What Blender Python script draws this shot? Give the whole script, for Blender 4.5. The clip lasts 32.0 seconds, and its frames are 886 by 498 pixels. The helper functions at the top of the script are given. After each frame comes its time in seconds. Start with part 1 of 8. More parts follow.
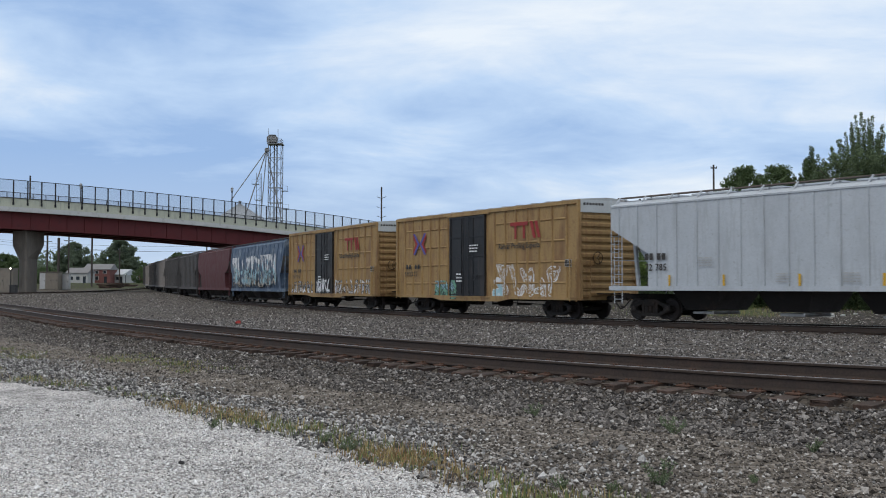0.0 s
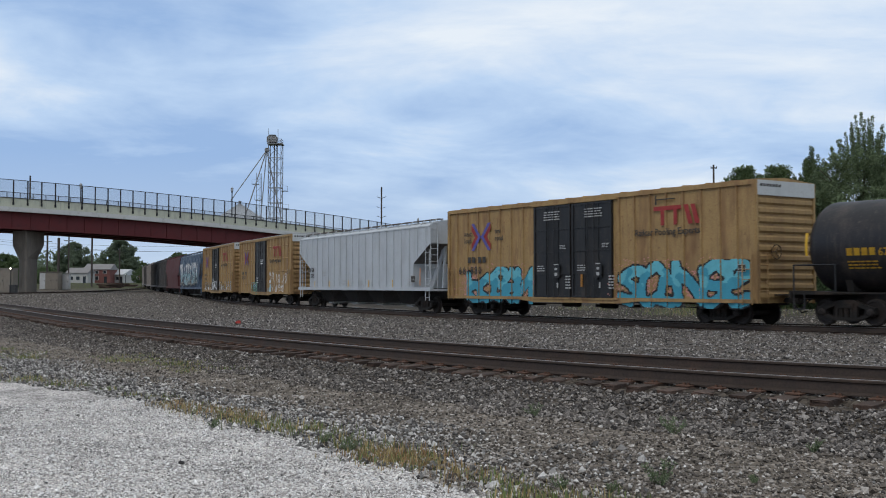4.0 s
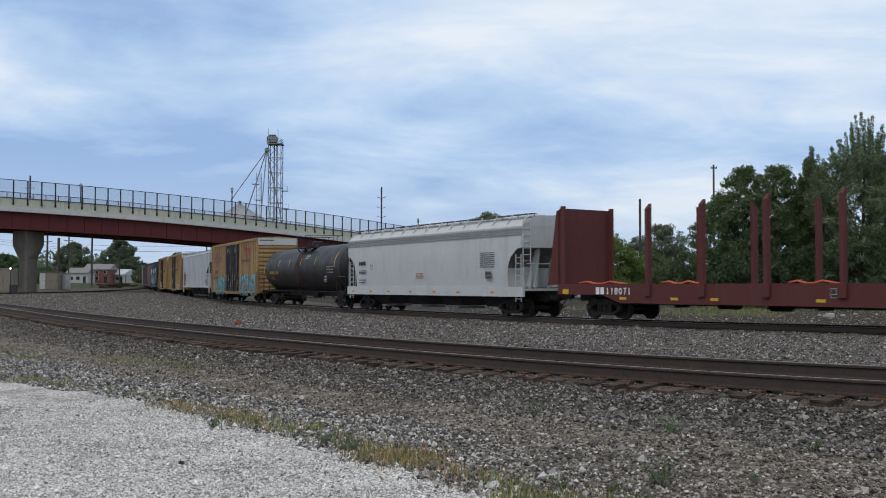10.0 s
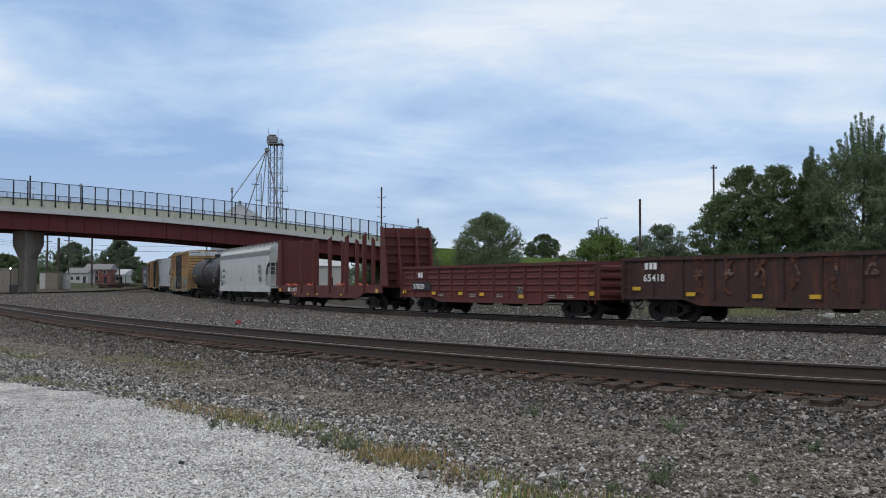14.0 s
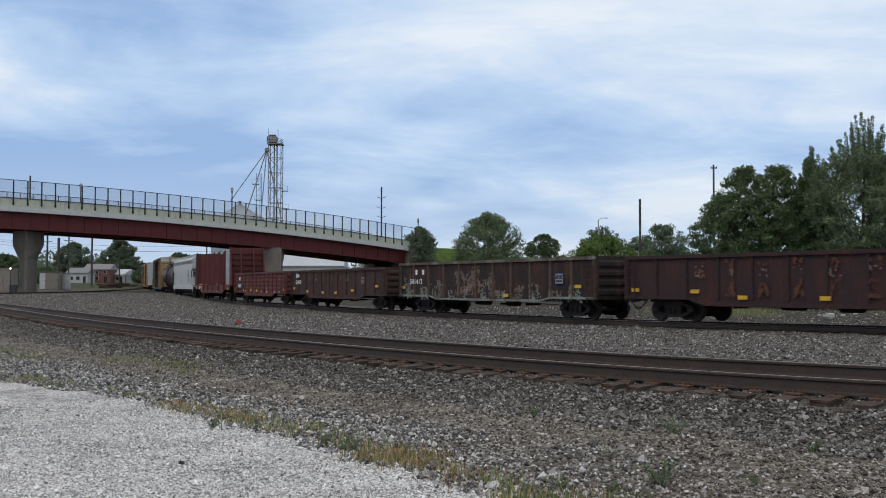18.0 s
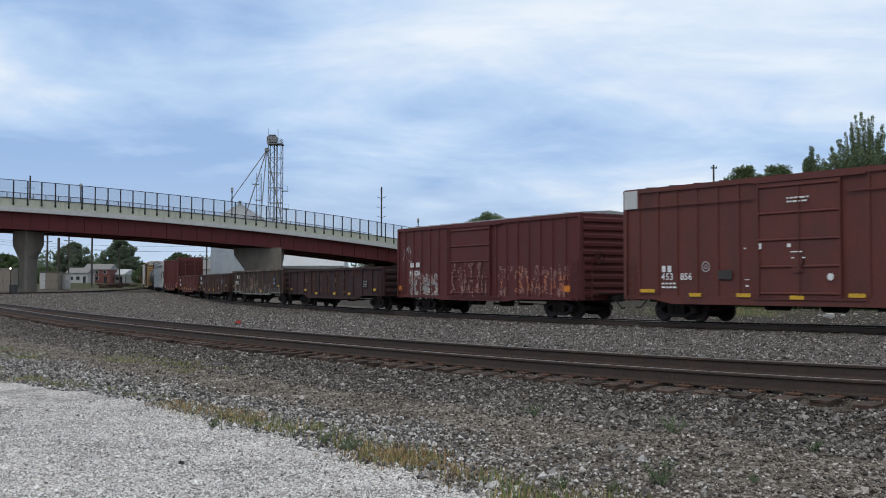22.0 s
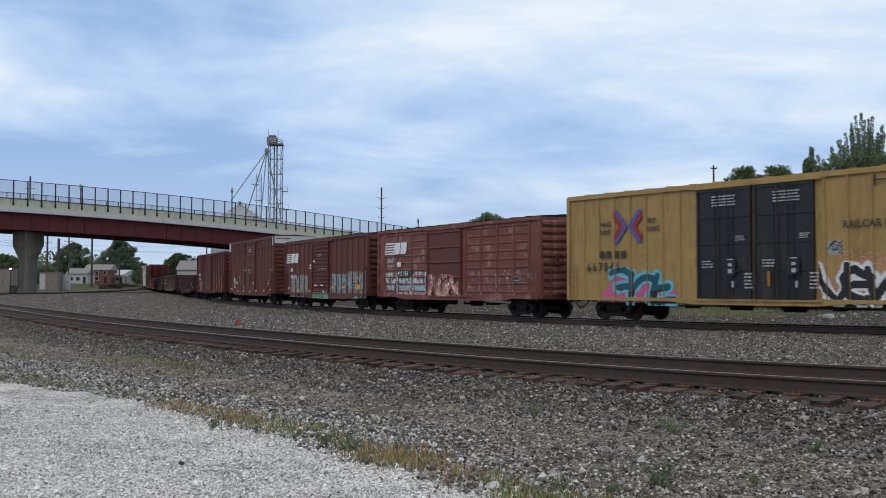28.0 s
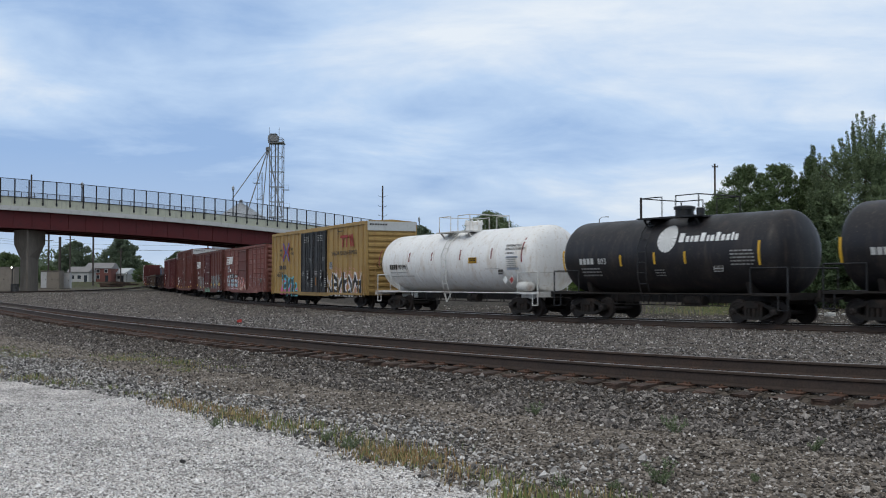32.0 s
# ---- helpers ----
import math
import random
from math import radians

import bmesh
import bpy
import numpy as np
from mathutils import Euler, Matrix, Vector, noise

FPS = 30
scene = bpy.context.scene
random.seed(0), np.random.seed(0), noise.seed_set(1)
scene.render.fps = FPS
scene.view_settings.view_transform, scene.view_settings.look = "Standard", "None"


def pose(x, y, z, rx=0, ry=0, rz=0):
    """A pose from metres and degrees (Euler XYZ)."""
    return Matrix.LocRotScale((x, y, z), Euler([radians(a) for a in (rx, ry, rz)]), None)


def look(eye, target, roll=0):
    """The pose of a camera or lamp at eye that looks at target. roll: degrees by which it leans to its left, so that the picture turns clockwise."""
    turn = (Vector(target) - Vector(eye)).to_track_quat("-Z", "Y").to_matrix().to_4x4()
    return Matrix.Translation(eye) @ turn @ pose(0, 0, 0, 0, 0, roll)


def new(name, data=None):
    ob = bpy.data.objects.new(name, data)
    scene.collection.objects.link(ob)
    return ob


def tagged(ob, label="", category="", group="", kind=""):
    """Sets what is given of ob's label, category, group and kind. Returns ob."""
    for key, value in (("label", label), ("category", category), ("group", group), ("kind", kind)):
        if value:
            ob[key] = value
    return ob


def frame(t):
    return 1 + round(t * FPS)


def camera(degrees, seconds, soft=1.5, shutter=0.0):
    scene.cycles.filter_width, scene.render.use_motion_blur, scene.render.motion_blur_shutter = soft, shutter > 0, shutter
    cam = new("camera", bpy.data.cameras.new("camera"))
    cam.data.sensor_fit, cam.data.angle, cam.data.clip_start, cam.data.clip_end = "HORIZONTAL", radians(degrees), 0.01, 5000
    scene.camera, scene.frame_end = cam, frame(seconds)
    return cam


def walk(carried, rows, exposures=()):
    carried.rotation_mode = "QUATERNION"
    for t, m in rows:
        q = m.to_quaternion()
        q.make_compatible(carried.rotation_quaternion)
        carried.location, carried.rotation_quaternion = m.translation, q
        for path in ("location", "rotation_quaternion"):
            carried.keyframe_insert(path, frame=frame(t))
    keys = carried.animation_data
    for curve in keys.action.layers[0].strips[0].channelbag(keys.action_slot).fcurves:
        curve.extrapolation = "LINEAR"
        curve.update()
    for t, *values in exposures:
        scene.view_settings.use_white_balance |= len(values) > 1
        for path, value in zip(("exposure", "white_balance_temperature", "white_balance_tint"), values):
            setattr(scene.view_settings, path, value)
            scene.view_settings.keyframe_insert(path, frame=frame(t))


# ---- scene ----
cam = camera(45.57, 32.0, soft=1.0, shutter=0.25)
EYE = (0.0, 0.0, 1.413)


def aim(dx=0.0, dy=0.0):
    """The tripod camera's pose, nudged by small angles (degrees)."""
    return pose(*EYE, 92.0 + dy, 0, dx)


walk(cam, [(0.0, aim()), (14.0, aim()), (27.4, aim()), (28.0, aim(0, 0.03)), (28.5, aim()), (29.0, aim(-0.03, 0)),
           (30.0, aim(-0.03, 0.03)), (30.5, aim()), (31.0, aim(0, -0.06)), (31.5, aim(0.06, -0.06)), (32.0, aim(0.06, -0.06))],
     exposures=[(0.0, 0.04), (1.0, -0.02), (3.0, -0.03), (6.0, 0.05), (9.0, 0.0), (12.0, -0.02), (18.0, -0.01), (21.0, -0.02), (23.0, 0.10), (25.0, 0.11),
                (28.0, 0.04), (29.0, 0.03), (32.0, -0.02)])

# ---- light ----
SUN_AZ, SUN_EL = radians(215), radians(52)      # azimuth clockwise from +y
world = bpy.data.worlds.new("sky")
scene.world = world
world.use_nodes = True
wn, wl = world.node_tree.nodes, world.node_tree.links
wn.clear()


def wnode(kind, **kw):
    n = wn.new(kind)
    for k, v in kw.items():
        if k == "op":
            n.operation = v
        elif k == "blend":
            n.blend_type = v
        else:
            n.inputs[k].default_value = v
    return n


sky = wn.new("ShaderNodeTexSky")
sky.sky_type = "NISHITA"
sky.sun_disc = False
sky.sun_elevation, sky.sun_rotation = SUN_EL, SUN_AZ
sky.air_density, sky.dust_density = 1.0, 2.0
tc = wn.new("ShaderNodeTexCoord")
sep = wn.new("ShaderNodeSeparateXYZ")
wl.new(tc.outputs["Generated"], sep.inputs[0])
# flat cloud layer: direction divided by its height
zz = wnode("ShaderNodeMath", op="MAXIMUM")
zz.inputs[1].default_value = 0.0
wl.new(sep.outputs["Z"], zz.inputs[0])
zp = wnode("ShaderNodeMath", op="ADD")
zp.inputs[1].default_value = 0.20
wl.new(zz.outputs[0], zp.inputs[0])
flat = wnode("ShaderNodeVectorMath", op="DIVIDE")
wl.new(tc.outputs["Generated"], flat.inputs[0])
comb = wn.new("ShaderNodeCombineXYZ")
for i in range(2):
    wl.new(zp.outputs[0], comb.inputs[i])
comb.inputs[2].default_value = 1.0
wl.new(comb.outputs[0], flat.inputs[1])
mp = wn.new("ShaderNodeMapping")
mp.inputs["Location"].default_value = (3.4, 1.5, 0)
mp.inputs["Rotation"].default_value = (0, 0, radians(-22))
mp.inputs["Scale"].default_value = (0.95, 1.25, 0.0)
wl.new(flat.outputs[0], mp.inputs[0])
n1 = wnode("ShaderNodeTexNoise", Scale=0.62, Detail=8.0, Roughness=0.52, Distortion=0.35)
n2 = wnode("ShaderNodeTexNoise", Scale=2.1, Detail=7.0, Roughness=0.6, Distortion=0.5)
for n in (n1, n2):
    wl.new(mp.outputs[0], n.inputs["Vector"])
mixn = wnode("ShaderNodeMath", op="MULTIPLY_ADD")
mixn.inputs[1].default_value = 0.34
wl.new(n2.outputs["Fac"], mixn.inputs[0])
wl.new(n1.outputs["Fac"], mixn.inputs[2])
ramp = wn.new("ShaderNodeValToRGB")
cr = ramp.color_ramp
cr.elements[0].position, cr.elements[0].color = 0.53, (0.36, 0.545, 0.87, 1)
cr.elements[1].position, cr.elements[1].color = 0.80, (0.92, 1.0, 1.09, 1)
e = cr.elements.new(0.66)
e.color = (0.575, 0.755, 1.02, 1)
wl.new(mixn.outputs[0], ramp.inputs[0])
# the cloud deck thins into haze towards the horizon
haze = wn.new("ShaderNodeMapRange")
haze.inputs["From Min"].default_value, haze.inputs["From Max"].default_value = 0.0, 0.12
haze.inputs["To Min"].default_value, haze.inputs["To Max"].default_value = 0.75, 0.0
wl.new(zz.outputs[0], haze.inputs["Value"])
hm = wn.new("ShaderNodeMix")
hm.data_type = "RGBA"
hm.inputs["B"].default_value = (0.65, 0.775, 0.935, 1)
wl.new(haze.outputs[0], hm.inputs["Factor"])
wl.new(ramp.outputs[0], hm.inputs["A"])
# overhead the deck is thicker and whiter
zen = wn.new("ShaderNodeMapRange")
zen.inputs["From Min"].default_value, zen.inputs["From Max"].default_value = 0.24, 0.75
zen.inputs["To Min"].default_value, zen.inputs["To Max"].default_value = 0.0, 0.9
wl.new(zz.outputs[0], zen.inputs["Value"])
zm = wn.new("ShaderNodeMix")
zm.data_type = "RGBA"
zm.inputs["B"].default_value = (0.82, 0.865, 0.90, 1)
wl.new(zen.outputs[0], zm.inputs["Factor"])
wl.new(hm.outputs["Result"], zm.inputs["A"])
bg1 = wnode("ShaderNodeBackground", Strength=0.05)
bg2 = wnode("ShaderNodeBackground", Strength=0.95)
wl.new(sky.outputs[0], bg1.inputs[0])
wl.new(zm.outputs["Result"], bg2.inputs[0])
addw = wn.new("ShaderNodeMixShader")
addw.inputs[0].default_value = 0.90
wl.new(bg1.outputs[0], addw.inputs[1])
wl.new(bg2.outputs[0], addw.inputs[2])
wout = wn.new("ShaderNodeOutputWorld")
wl.new(addw.outputs[0], wout.inputs[0])

sun = new("sun", bpy.data.lights.new("sun", "SUN"))
sun.data.energy, sun.data.angle, sun.data.color = 0.85, radians(25), (1.0, 0.95, 0.88)
sun.matrix_world = look((math.sin(SUN_AZ) * math.cos(SUN_EL), math.cos(SUN_AZ) * math.cos(SUN_EL), math.sin(SUN_EL)), (0, 0, 0))

# ---- materials ----
MATS = {}


def mat(name, color, rough=0.7, metal=0.0, vary=0.12, grain=40.0, stain=3.0, stain_color=None, stain_amount=0.0,
        bump=0.15, bump_scale=None, streak=0.0, island=0.0, objrand=0.0, spec=0.35, coords="Object"):
    """A painted, worn or mineral surface: colour varied by fine grain and by broad stains, with a fine bump."""
    if name in MATS:
        return MATS[name]
    m = bpy.data.materials.new(name)
    m.use_nodes = True
    nt = m.node_tree
    b = nt.nodes["Principled BSDF"]
    b.inputs["Roughness"].default_value, b.inputs["Metallic"].default_value = rough, metal
    b.inputs["Specular IOR Level"].default_value = spec
    t = nt.nodes.new("ShaderNodeTexCoord")
    src = t.outputs[coords]

    def noise_tex(scale, detail=5.0, stretch=None):
        n = nt.nodes.new("ShaderNodeTexNoise")
        n.inputs["Scale"].default_value, n.inputs["Detail"].default_value, n.inputs["Roughness"].default_value = scale, detail, 0.6
        v = src
        if stretch:
            q = nt.nodes.new("ShaderNodeMapping")
            q.inputs["Scale"].default_value = stretch
            nt.links.new(v, q.inputs[0])
            v = q.outputs[0]
        nt.links.new(v, n.inputs["Vector"])
        return n.outputs["Fac"]

    def mapped(v, a, bb, lo, hi):
        r = nt.nodes.new("ShaderNodeMapRange")
        for k, x in (("From Min", a), ("From Max", bb), ("To Min", lo), ("To Max", hi)):
            r.inputs[k].default_value = x
        nt.links.new(v, r.inputs["Value"])
        return r.outputs[0]

    def math_node(op, a, c):
        q = nt.nodes.new("ShaderNodeMath")
        q.operation = op
        for i, v in enumerate((a, c)):
            if isinstance(v, (int, float)):
                q.inputs[i].default_value = v
            else:
                nt.links.new(v, q.inputs[i])
        return q.outputs[0]

    fine, broad = noise_tex(grain), noise_tex(stain, 6.0)
    value = math_node("MULTIPLY", mapped(fine, 0.3, 0.7, 1 - vary, 1 + vary), mapped(broad, 0.3, 0.7, 1 - vary, 1 + vary))
    if island or objrand:
        g = nt.nodes.new("ShaderNodeNewGeometry" if island else "ShaderNodeObjectInfo")
        o = g.outputs["Random Per Island" if island else "Random"]
        value = math_node("MULTIPLY", value, mapped(o, 0, 1, 1 - (island or objrand), 1 + (island or objrand)))
    mix = nt.nodes.new("ShaderNodeMix")
    mix.data_type = "RGBA"
    mix.inputs["A"].default_value = (*color, 1)
    mix.inputs["B"].default_value = (*(stain_color or color), 1)
    if stain_amount:
        st = noise_tex(1.6, 8.0, (1.0, 1.0, 0.22) if streak else None)
        fac = math_node("MULTIPLY", mapped(st, 0.62 - 0.25 * stain_amount, 0.80 - 0.2 * stain_amount, 0, 1), mapped(fine, 0.25, 0.6, 0.5, 1.0))
        if streak:
            # rust specks and narrow runs besides the broad stains
            run = mapped(noise_tex(5.0, 6.0, (1.0, 1.0, 0.12)), 0.56, 0.70, 0, 0.75)
            speck = mapped(noise_tex(9.0, 7.0), 0.60, 0.68, 0, 0.8)
            fac = math_node("MAXIMUM", fac, math_node("MAXIMUM", run, speck))
        nt.links.new(fac, mix.inputs["Factor"])
    else:
        mix.inputs["Factor"].default_value = 0
    mul = nt.nodes.new("ShaderNodeVectorMath")
    mul.operation = "SCALE"
    nt.links.new(mix.outputs["Result"], mul.inputs[0])
    nt.links.new(value, mul.inputs["Scale"])
    nt.links.new(mul.outputs[0], b.inputs["Base Color"])
    if bump:
        bn = nt.nodes.new("ShaderNodeBump")
        bn.inputs["Strength"].default_value, bn.inputs["Distance"].default_value = bump, 0.02
        nt.links.new(noise_tex(bump_scale or grain, 4.0), bn.inputs["Height"])
        nt.links.new(bn.outputs[0], b.inputs["Normal"])
    nt.links.new(mapped(broad, 0.3, 0.7, max(0.05, rough - 0.1), min(1, rough + 0.1)), b.inputs["Roughness"])
    MATS[name] = m
    return m


# ---- mesh helpers ----
def part(name, bm, material, parent=None, label=""):
    """Link a bmesh as one mesh object, under a thing or a part."""
    me = bpy.data.meshes.new(name)
    bm.to_mesh(me)
    bm.free()
    return linked(name, me, material, parent, label)


def linked(name, me, material=None, parent=None, label="", m=None):
    ob = new(name, me)
    if material and not me.materials:
        for q in (material if isinstance(material, (list, tuple)) else [material]):
            me.materials.append(q)
    if parent:
        ob.parent = parent
    if m:
        ob.matrix_basis = m
    if label:
        ob["label"] = label
    return ob


def empty(name):
    ob = new(name)
    ob.empty_display_size = 0.3
    return ob


def box(bm, x0, x1, y0, y1, z0, z1, bevel=0.0):
    vs = [bm.verts.new((x, y, z)) for z in (z0, z1) for x, y in ((x0, y0), (x1, y0), (x1, y1), (x0, y1))]
    fs = [bm.faces.new([vs[i] for i in q]) for q in ((3, 2, 1, 0), (4, 5, 6, 7), (0, 1, 5, 4), (1, 2, 6, 5), (2, 3, 7, 6), (3, 0, 4, 7))]
    if bevel:
        bmesh.ops.bevel(bm, geom=list({e for f in fs for e in f.edges}), offset=bevel, segments=2, affect="EDGES")
    return vs


def boxes(*rows, bevel=0.0):
    bm = bmesh.new()
    for r in rows:
        box(bm, *r, bevel=bevel)
    return bm


def rod(bm, a, b, r, n=8, r2=None):
    """A round bar from a to b."""
    a, b = Vector(a), Vector(b)
    d = (b - a).normalized()
    u = d.orthogonal().normalized()
    v = d.cross(u)
    r2 = r if r2 is None else r2
    ra = [bm.verts.new(a + (u * math.cos(k * math.tau / n) + v * math.sin(k * math.tau / n)) * r) for k in range(n)]
    rb = [bm.verts.new(b + (u * math.cos(k * math.tau / n) + v * math.sin(k * math.tau / n)) * r2) for k in range(n)]
    for k in range(n):
        bm.faces.new((ra[k], ra[(k + 1) % n], rb[(k + 1) % n], rb[k]))
    bm.faces.new(ra[::-1])
    bm.faces.new(rb)


def rods(*rows, n=8):
    bm = bmesh.new()
    for a, b, r in rows:
        rod(bm, a, b, r, n)
    return bm


def bar(bm, a, b, w, h=None, up=(0, 0, 1)):
    """A rectangular bar from a to b, w wide and h high."""
    a, b = Vector(a), Vector(b)
    h = w if h is None else h
    d = (b - a).normalized()
    u = d.cross(Vector(up))
    u = u.normalized() if u.length > 1e-4 else d.orthogonal().normalized()
    v = u.cross(d).normalized()
    ring = [(-.5, -.5), (.5, -.5), (.5, .5), (-.5, .5)]
    ra = [bm.verts.new(a + u * p * w + v * q * h) for p, q in ring]
    rb = [bm.verts.new(b + u * p * w + v * q * h) for p, q in ring]
    for k in range(4):
        bm.faces.new((ra[k], ra[(k + 1) % 4], rb[(k + 1) % 4], rb[k]))
    bm.faces.new(ra[::-1])
    bm.faces.new(rb)


def prism(bm, outline, axis, lo, hi):
    """An outline (two coordinates a point) pushed along the axis from lo to hi."""
    def at(p, w):
        q = list(p)
        q.insert(axis, w)
        return q
    a = [bm.verts.new(at(p, lo)) for p in outline]
    b = [bm.verts.new(at(p, hi)) for p in outline]
    n = len(outline)
    for k in range(n):
        bm.faces.new((a[k], a[(k + 1) % n], b[(k + 1) % n], b[k]))
    bm.faces.new(a[::-1])
    bm.faces.new(b)
    bmesh.ops.recalc_face_normals(bm, faces=bm.faces)


def lathe(bm, profile, n=32, axis="x", centre=(0, 0, 0)):
    """Rings of (along, radius) turned round an axis."""
    rings = []
    for a, r in profile:
        ring = []
        for k in range(n):
            c, s = math.cos(k * math.tau / n) * r, math.sin(k * math.tau / n) * r
            p = {"x": (a, c, s), "y": (c, a, s), "z": (c, s, a)}[axis]
            ring.append(bm.verts.new(Vector(p) + Vector(centre)))
        rings.append(ring)
    for p, q in zip(rings, rings[1:]):
        for k in range(n):
            bm.faces.new((p[k], p[(k + 1) % n], q[(k + 1) % n], q[k]))
    bm.faces.new(rings[0][::-1])
    bm.faces.new(rings[-1])
    bmesh.ops.recalc_face_normals(bm, faces=bm.faces)


def smooth(ob, angle=40):
    ob.data.shade_smooth()
    bm = bmesh.new()
    bm.from_mesh(ob.data)
    for ed in bm.edges:
        ed.smooth = len(ed.link_faces) == 2 and ed.calc_face_angle(0) < radians(angle)
    bm.to_mesh(ob.data)
    bm.free()
    return ob


# ---- the two tracks' lines ----
def main_line():
    """Centre line of the train's track: station, x, y, heading, height of the rail's top."""
    s = np.arange(-460.0, 420.0, 1.0)
    k = np.interp(s, [-30, -20, -10, 0, 10, 20, 35, 65, 105, 155, 220], [-.0004, -.00055, -.0036, -.0066, -.0044, -.0041, -.0020, -.0013, -.0006, -.00046, -.00043])
    th = np.concatenate([[0], np.cumsum((k[1:] + k[:-1]) / 2)])
    th += radians(122.18) - np.interp(0, s, th)
    x = np.concatenate([[0], np.cumsum(np.cos((th[1:] + th[:-1]) / 2))])
    y = np.concatenate([[0], np.cumsum(np.sin((th[1:] + th[:-1]) / 2))])
    x += 4.31 - np.interp(0, s, x)
    y += 48.36 - np.interp(0, s, y)
    z = np.interp(s, [-30, -20, -10, -4, 3, 20, 50, 75, 100, 135, 170, 220, 320, 420], [.20, .125, .036, .016, .012, .018, .062, .125, .215, .385, .62, 1.05, 2.2, 3.7])
    return s, x, y, th, z


def siding_line():
    """Centre line of the empty track: station, x, y, heading, height, cant."""
    s = np.arange(-60.0, 120.0, 0.25)
    c = np.clip(s, -8, 28)
    near = np.exp(-(c + 8) / 6)
    th = 2.2132 - 0.0038 * c - 0.00003 * c * c + 0.1389 * near
    u = c / 20
    z = 0.281 + 0.0537 * u - 0.0223 * u * u + 0.1353 * near
    cant = 0.053 - 0.0255 * u
    x, y = np.cumsum(np.cos(th)) * 0.25, np.cumsum(np.sin(th)) * 0.25
    i = int(np.argmin(abs(s)))
    return s, x + 1.2552 - x[i], y + 17.4082 - y[i], th, z, cant


MAIN, SIDING = main_line(), siding_line()


def on_main(s):
    S = MAIN[0]
    return tuple(float(np.interp(s, S, MAIN[i])) for i in (1, 2, 3, 4))


def offset_from(line, px, py):
    """Distance of points from a line (positive on the camera's side), and the station's index."""
    step = 4 if len(line[0]) > 600 and line is SIDING else 2
    lx, ly, th = line[1][::step], line[2][::step], line[3][::step]
    d = np.empty(len(px))
    ix = np.empty(len(px), int)
    for a in range(0, len(px), 4000):
        q = (px[a:a + 4000, None] - lx) ** 2 + (py[a:a + 4000, None] - ly) ** 2
        j = q.argmin(1)
        dx, dy = px[a:a + 4000] - lx[j], py[a:a + 4000] - ly[j]
        d[a:a + 4000] = -np.sin(th[j]) * dx + np.cos(th[j]) * dy
        far = np.sqrt(q[np.arange(len(j)), j])
        d[a:a + 4000] = np.where(far > abs(d[a:a + 4000]) + 4, far, d[a:a + 4000])
        ix[a:a + 4000] = j * step
    return d, ix


# bridge's near edge: where it starts, its way and its grade
BRIDGE0, BRIDGE_DIR = Vector((-55.2, 135.2, 0)), Vector((0.7310, 0.6824, 0)).normalized()
BRIDGE_IN = Vector((-0.6824, 0.7310, 0)).normalized()
BRIDGE_W = 12.0


def bridge_z(u):
    return 11.1 - 0.0141 * u - 0.000567 * u * u if u < 80 else 6.34 - 0.06 * (u - 80)


def unevenness(x, y):
    """Small bumps and hollows of the ground."""
    return noise.noise((x * 0.9, y * 0.9, 0)) * 0.035 + noise.noise((x * 4, y * 4, 3)) * 0.012


def ground_z(px, py):
    px, py = np.asarray(px, float), np.asarray(py, float)
    dist = np.hypot(px, py)
    base = np.interp(dist, [0, 25, 45, 60, 90, 130, 200, 350, 600, 1500, 4000], [-.14, -.12, -.22, -.32, -.25, .35, .8, 2.3, 3.4, 6.5, 15.0])
    dn, jn = offset_from(SIDING, px, py)
    bed_n = SIDING[4][jn] - np.where(abs(dn) > 1.05, 0.315, 0.252) - np.maximum(0, abs(dn) - 1.45) * np.where(dn > 0, 0.22, 0.10)
    dm, jm = offset_from(MAIN, px, py)
    bed_m = MAIN[4][jm] - 0.225 - np.maximum(0, abs(dm) - 1.75) * 0.12
    z = np.maximum(base, np.maximum(np.where(abs(dn) < 8, bed_n, -9), np.where(abs(dm) < 9, bed_m, -9)))
    # the overpass's earth ramp
    rx, ry = px - BRIDGE0.x, py - BRIDGE0.y
    u, v = rx * BRIDGE_DIR.x + ry * BRIDGE_DIR.y, rx * BRIDGE_IN.x + ry * BRIDGE_IN.y
    top = np.where(u < 70, 7.2, np.maximum(8.3 - 0.05 * (u - 78), 0))
    side = np.maximum(0, np.maximum(-v, v - BRIDGE_W)) * 0.45
    toe = np.maximum(0, 69.5 - u) * 0.75 + np.where(u < 69.5, 2.2, 0)
    ramp = np.where((u > 50) & (u < 240), top - side - toe, -9)
    return np.maximum(z, ramp), dn, dm, dist, np.where(ramp >= z - 0.01, 1.0, 0.0)

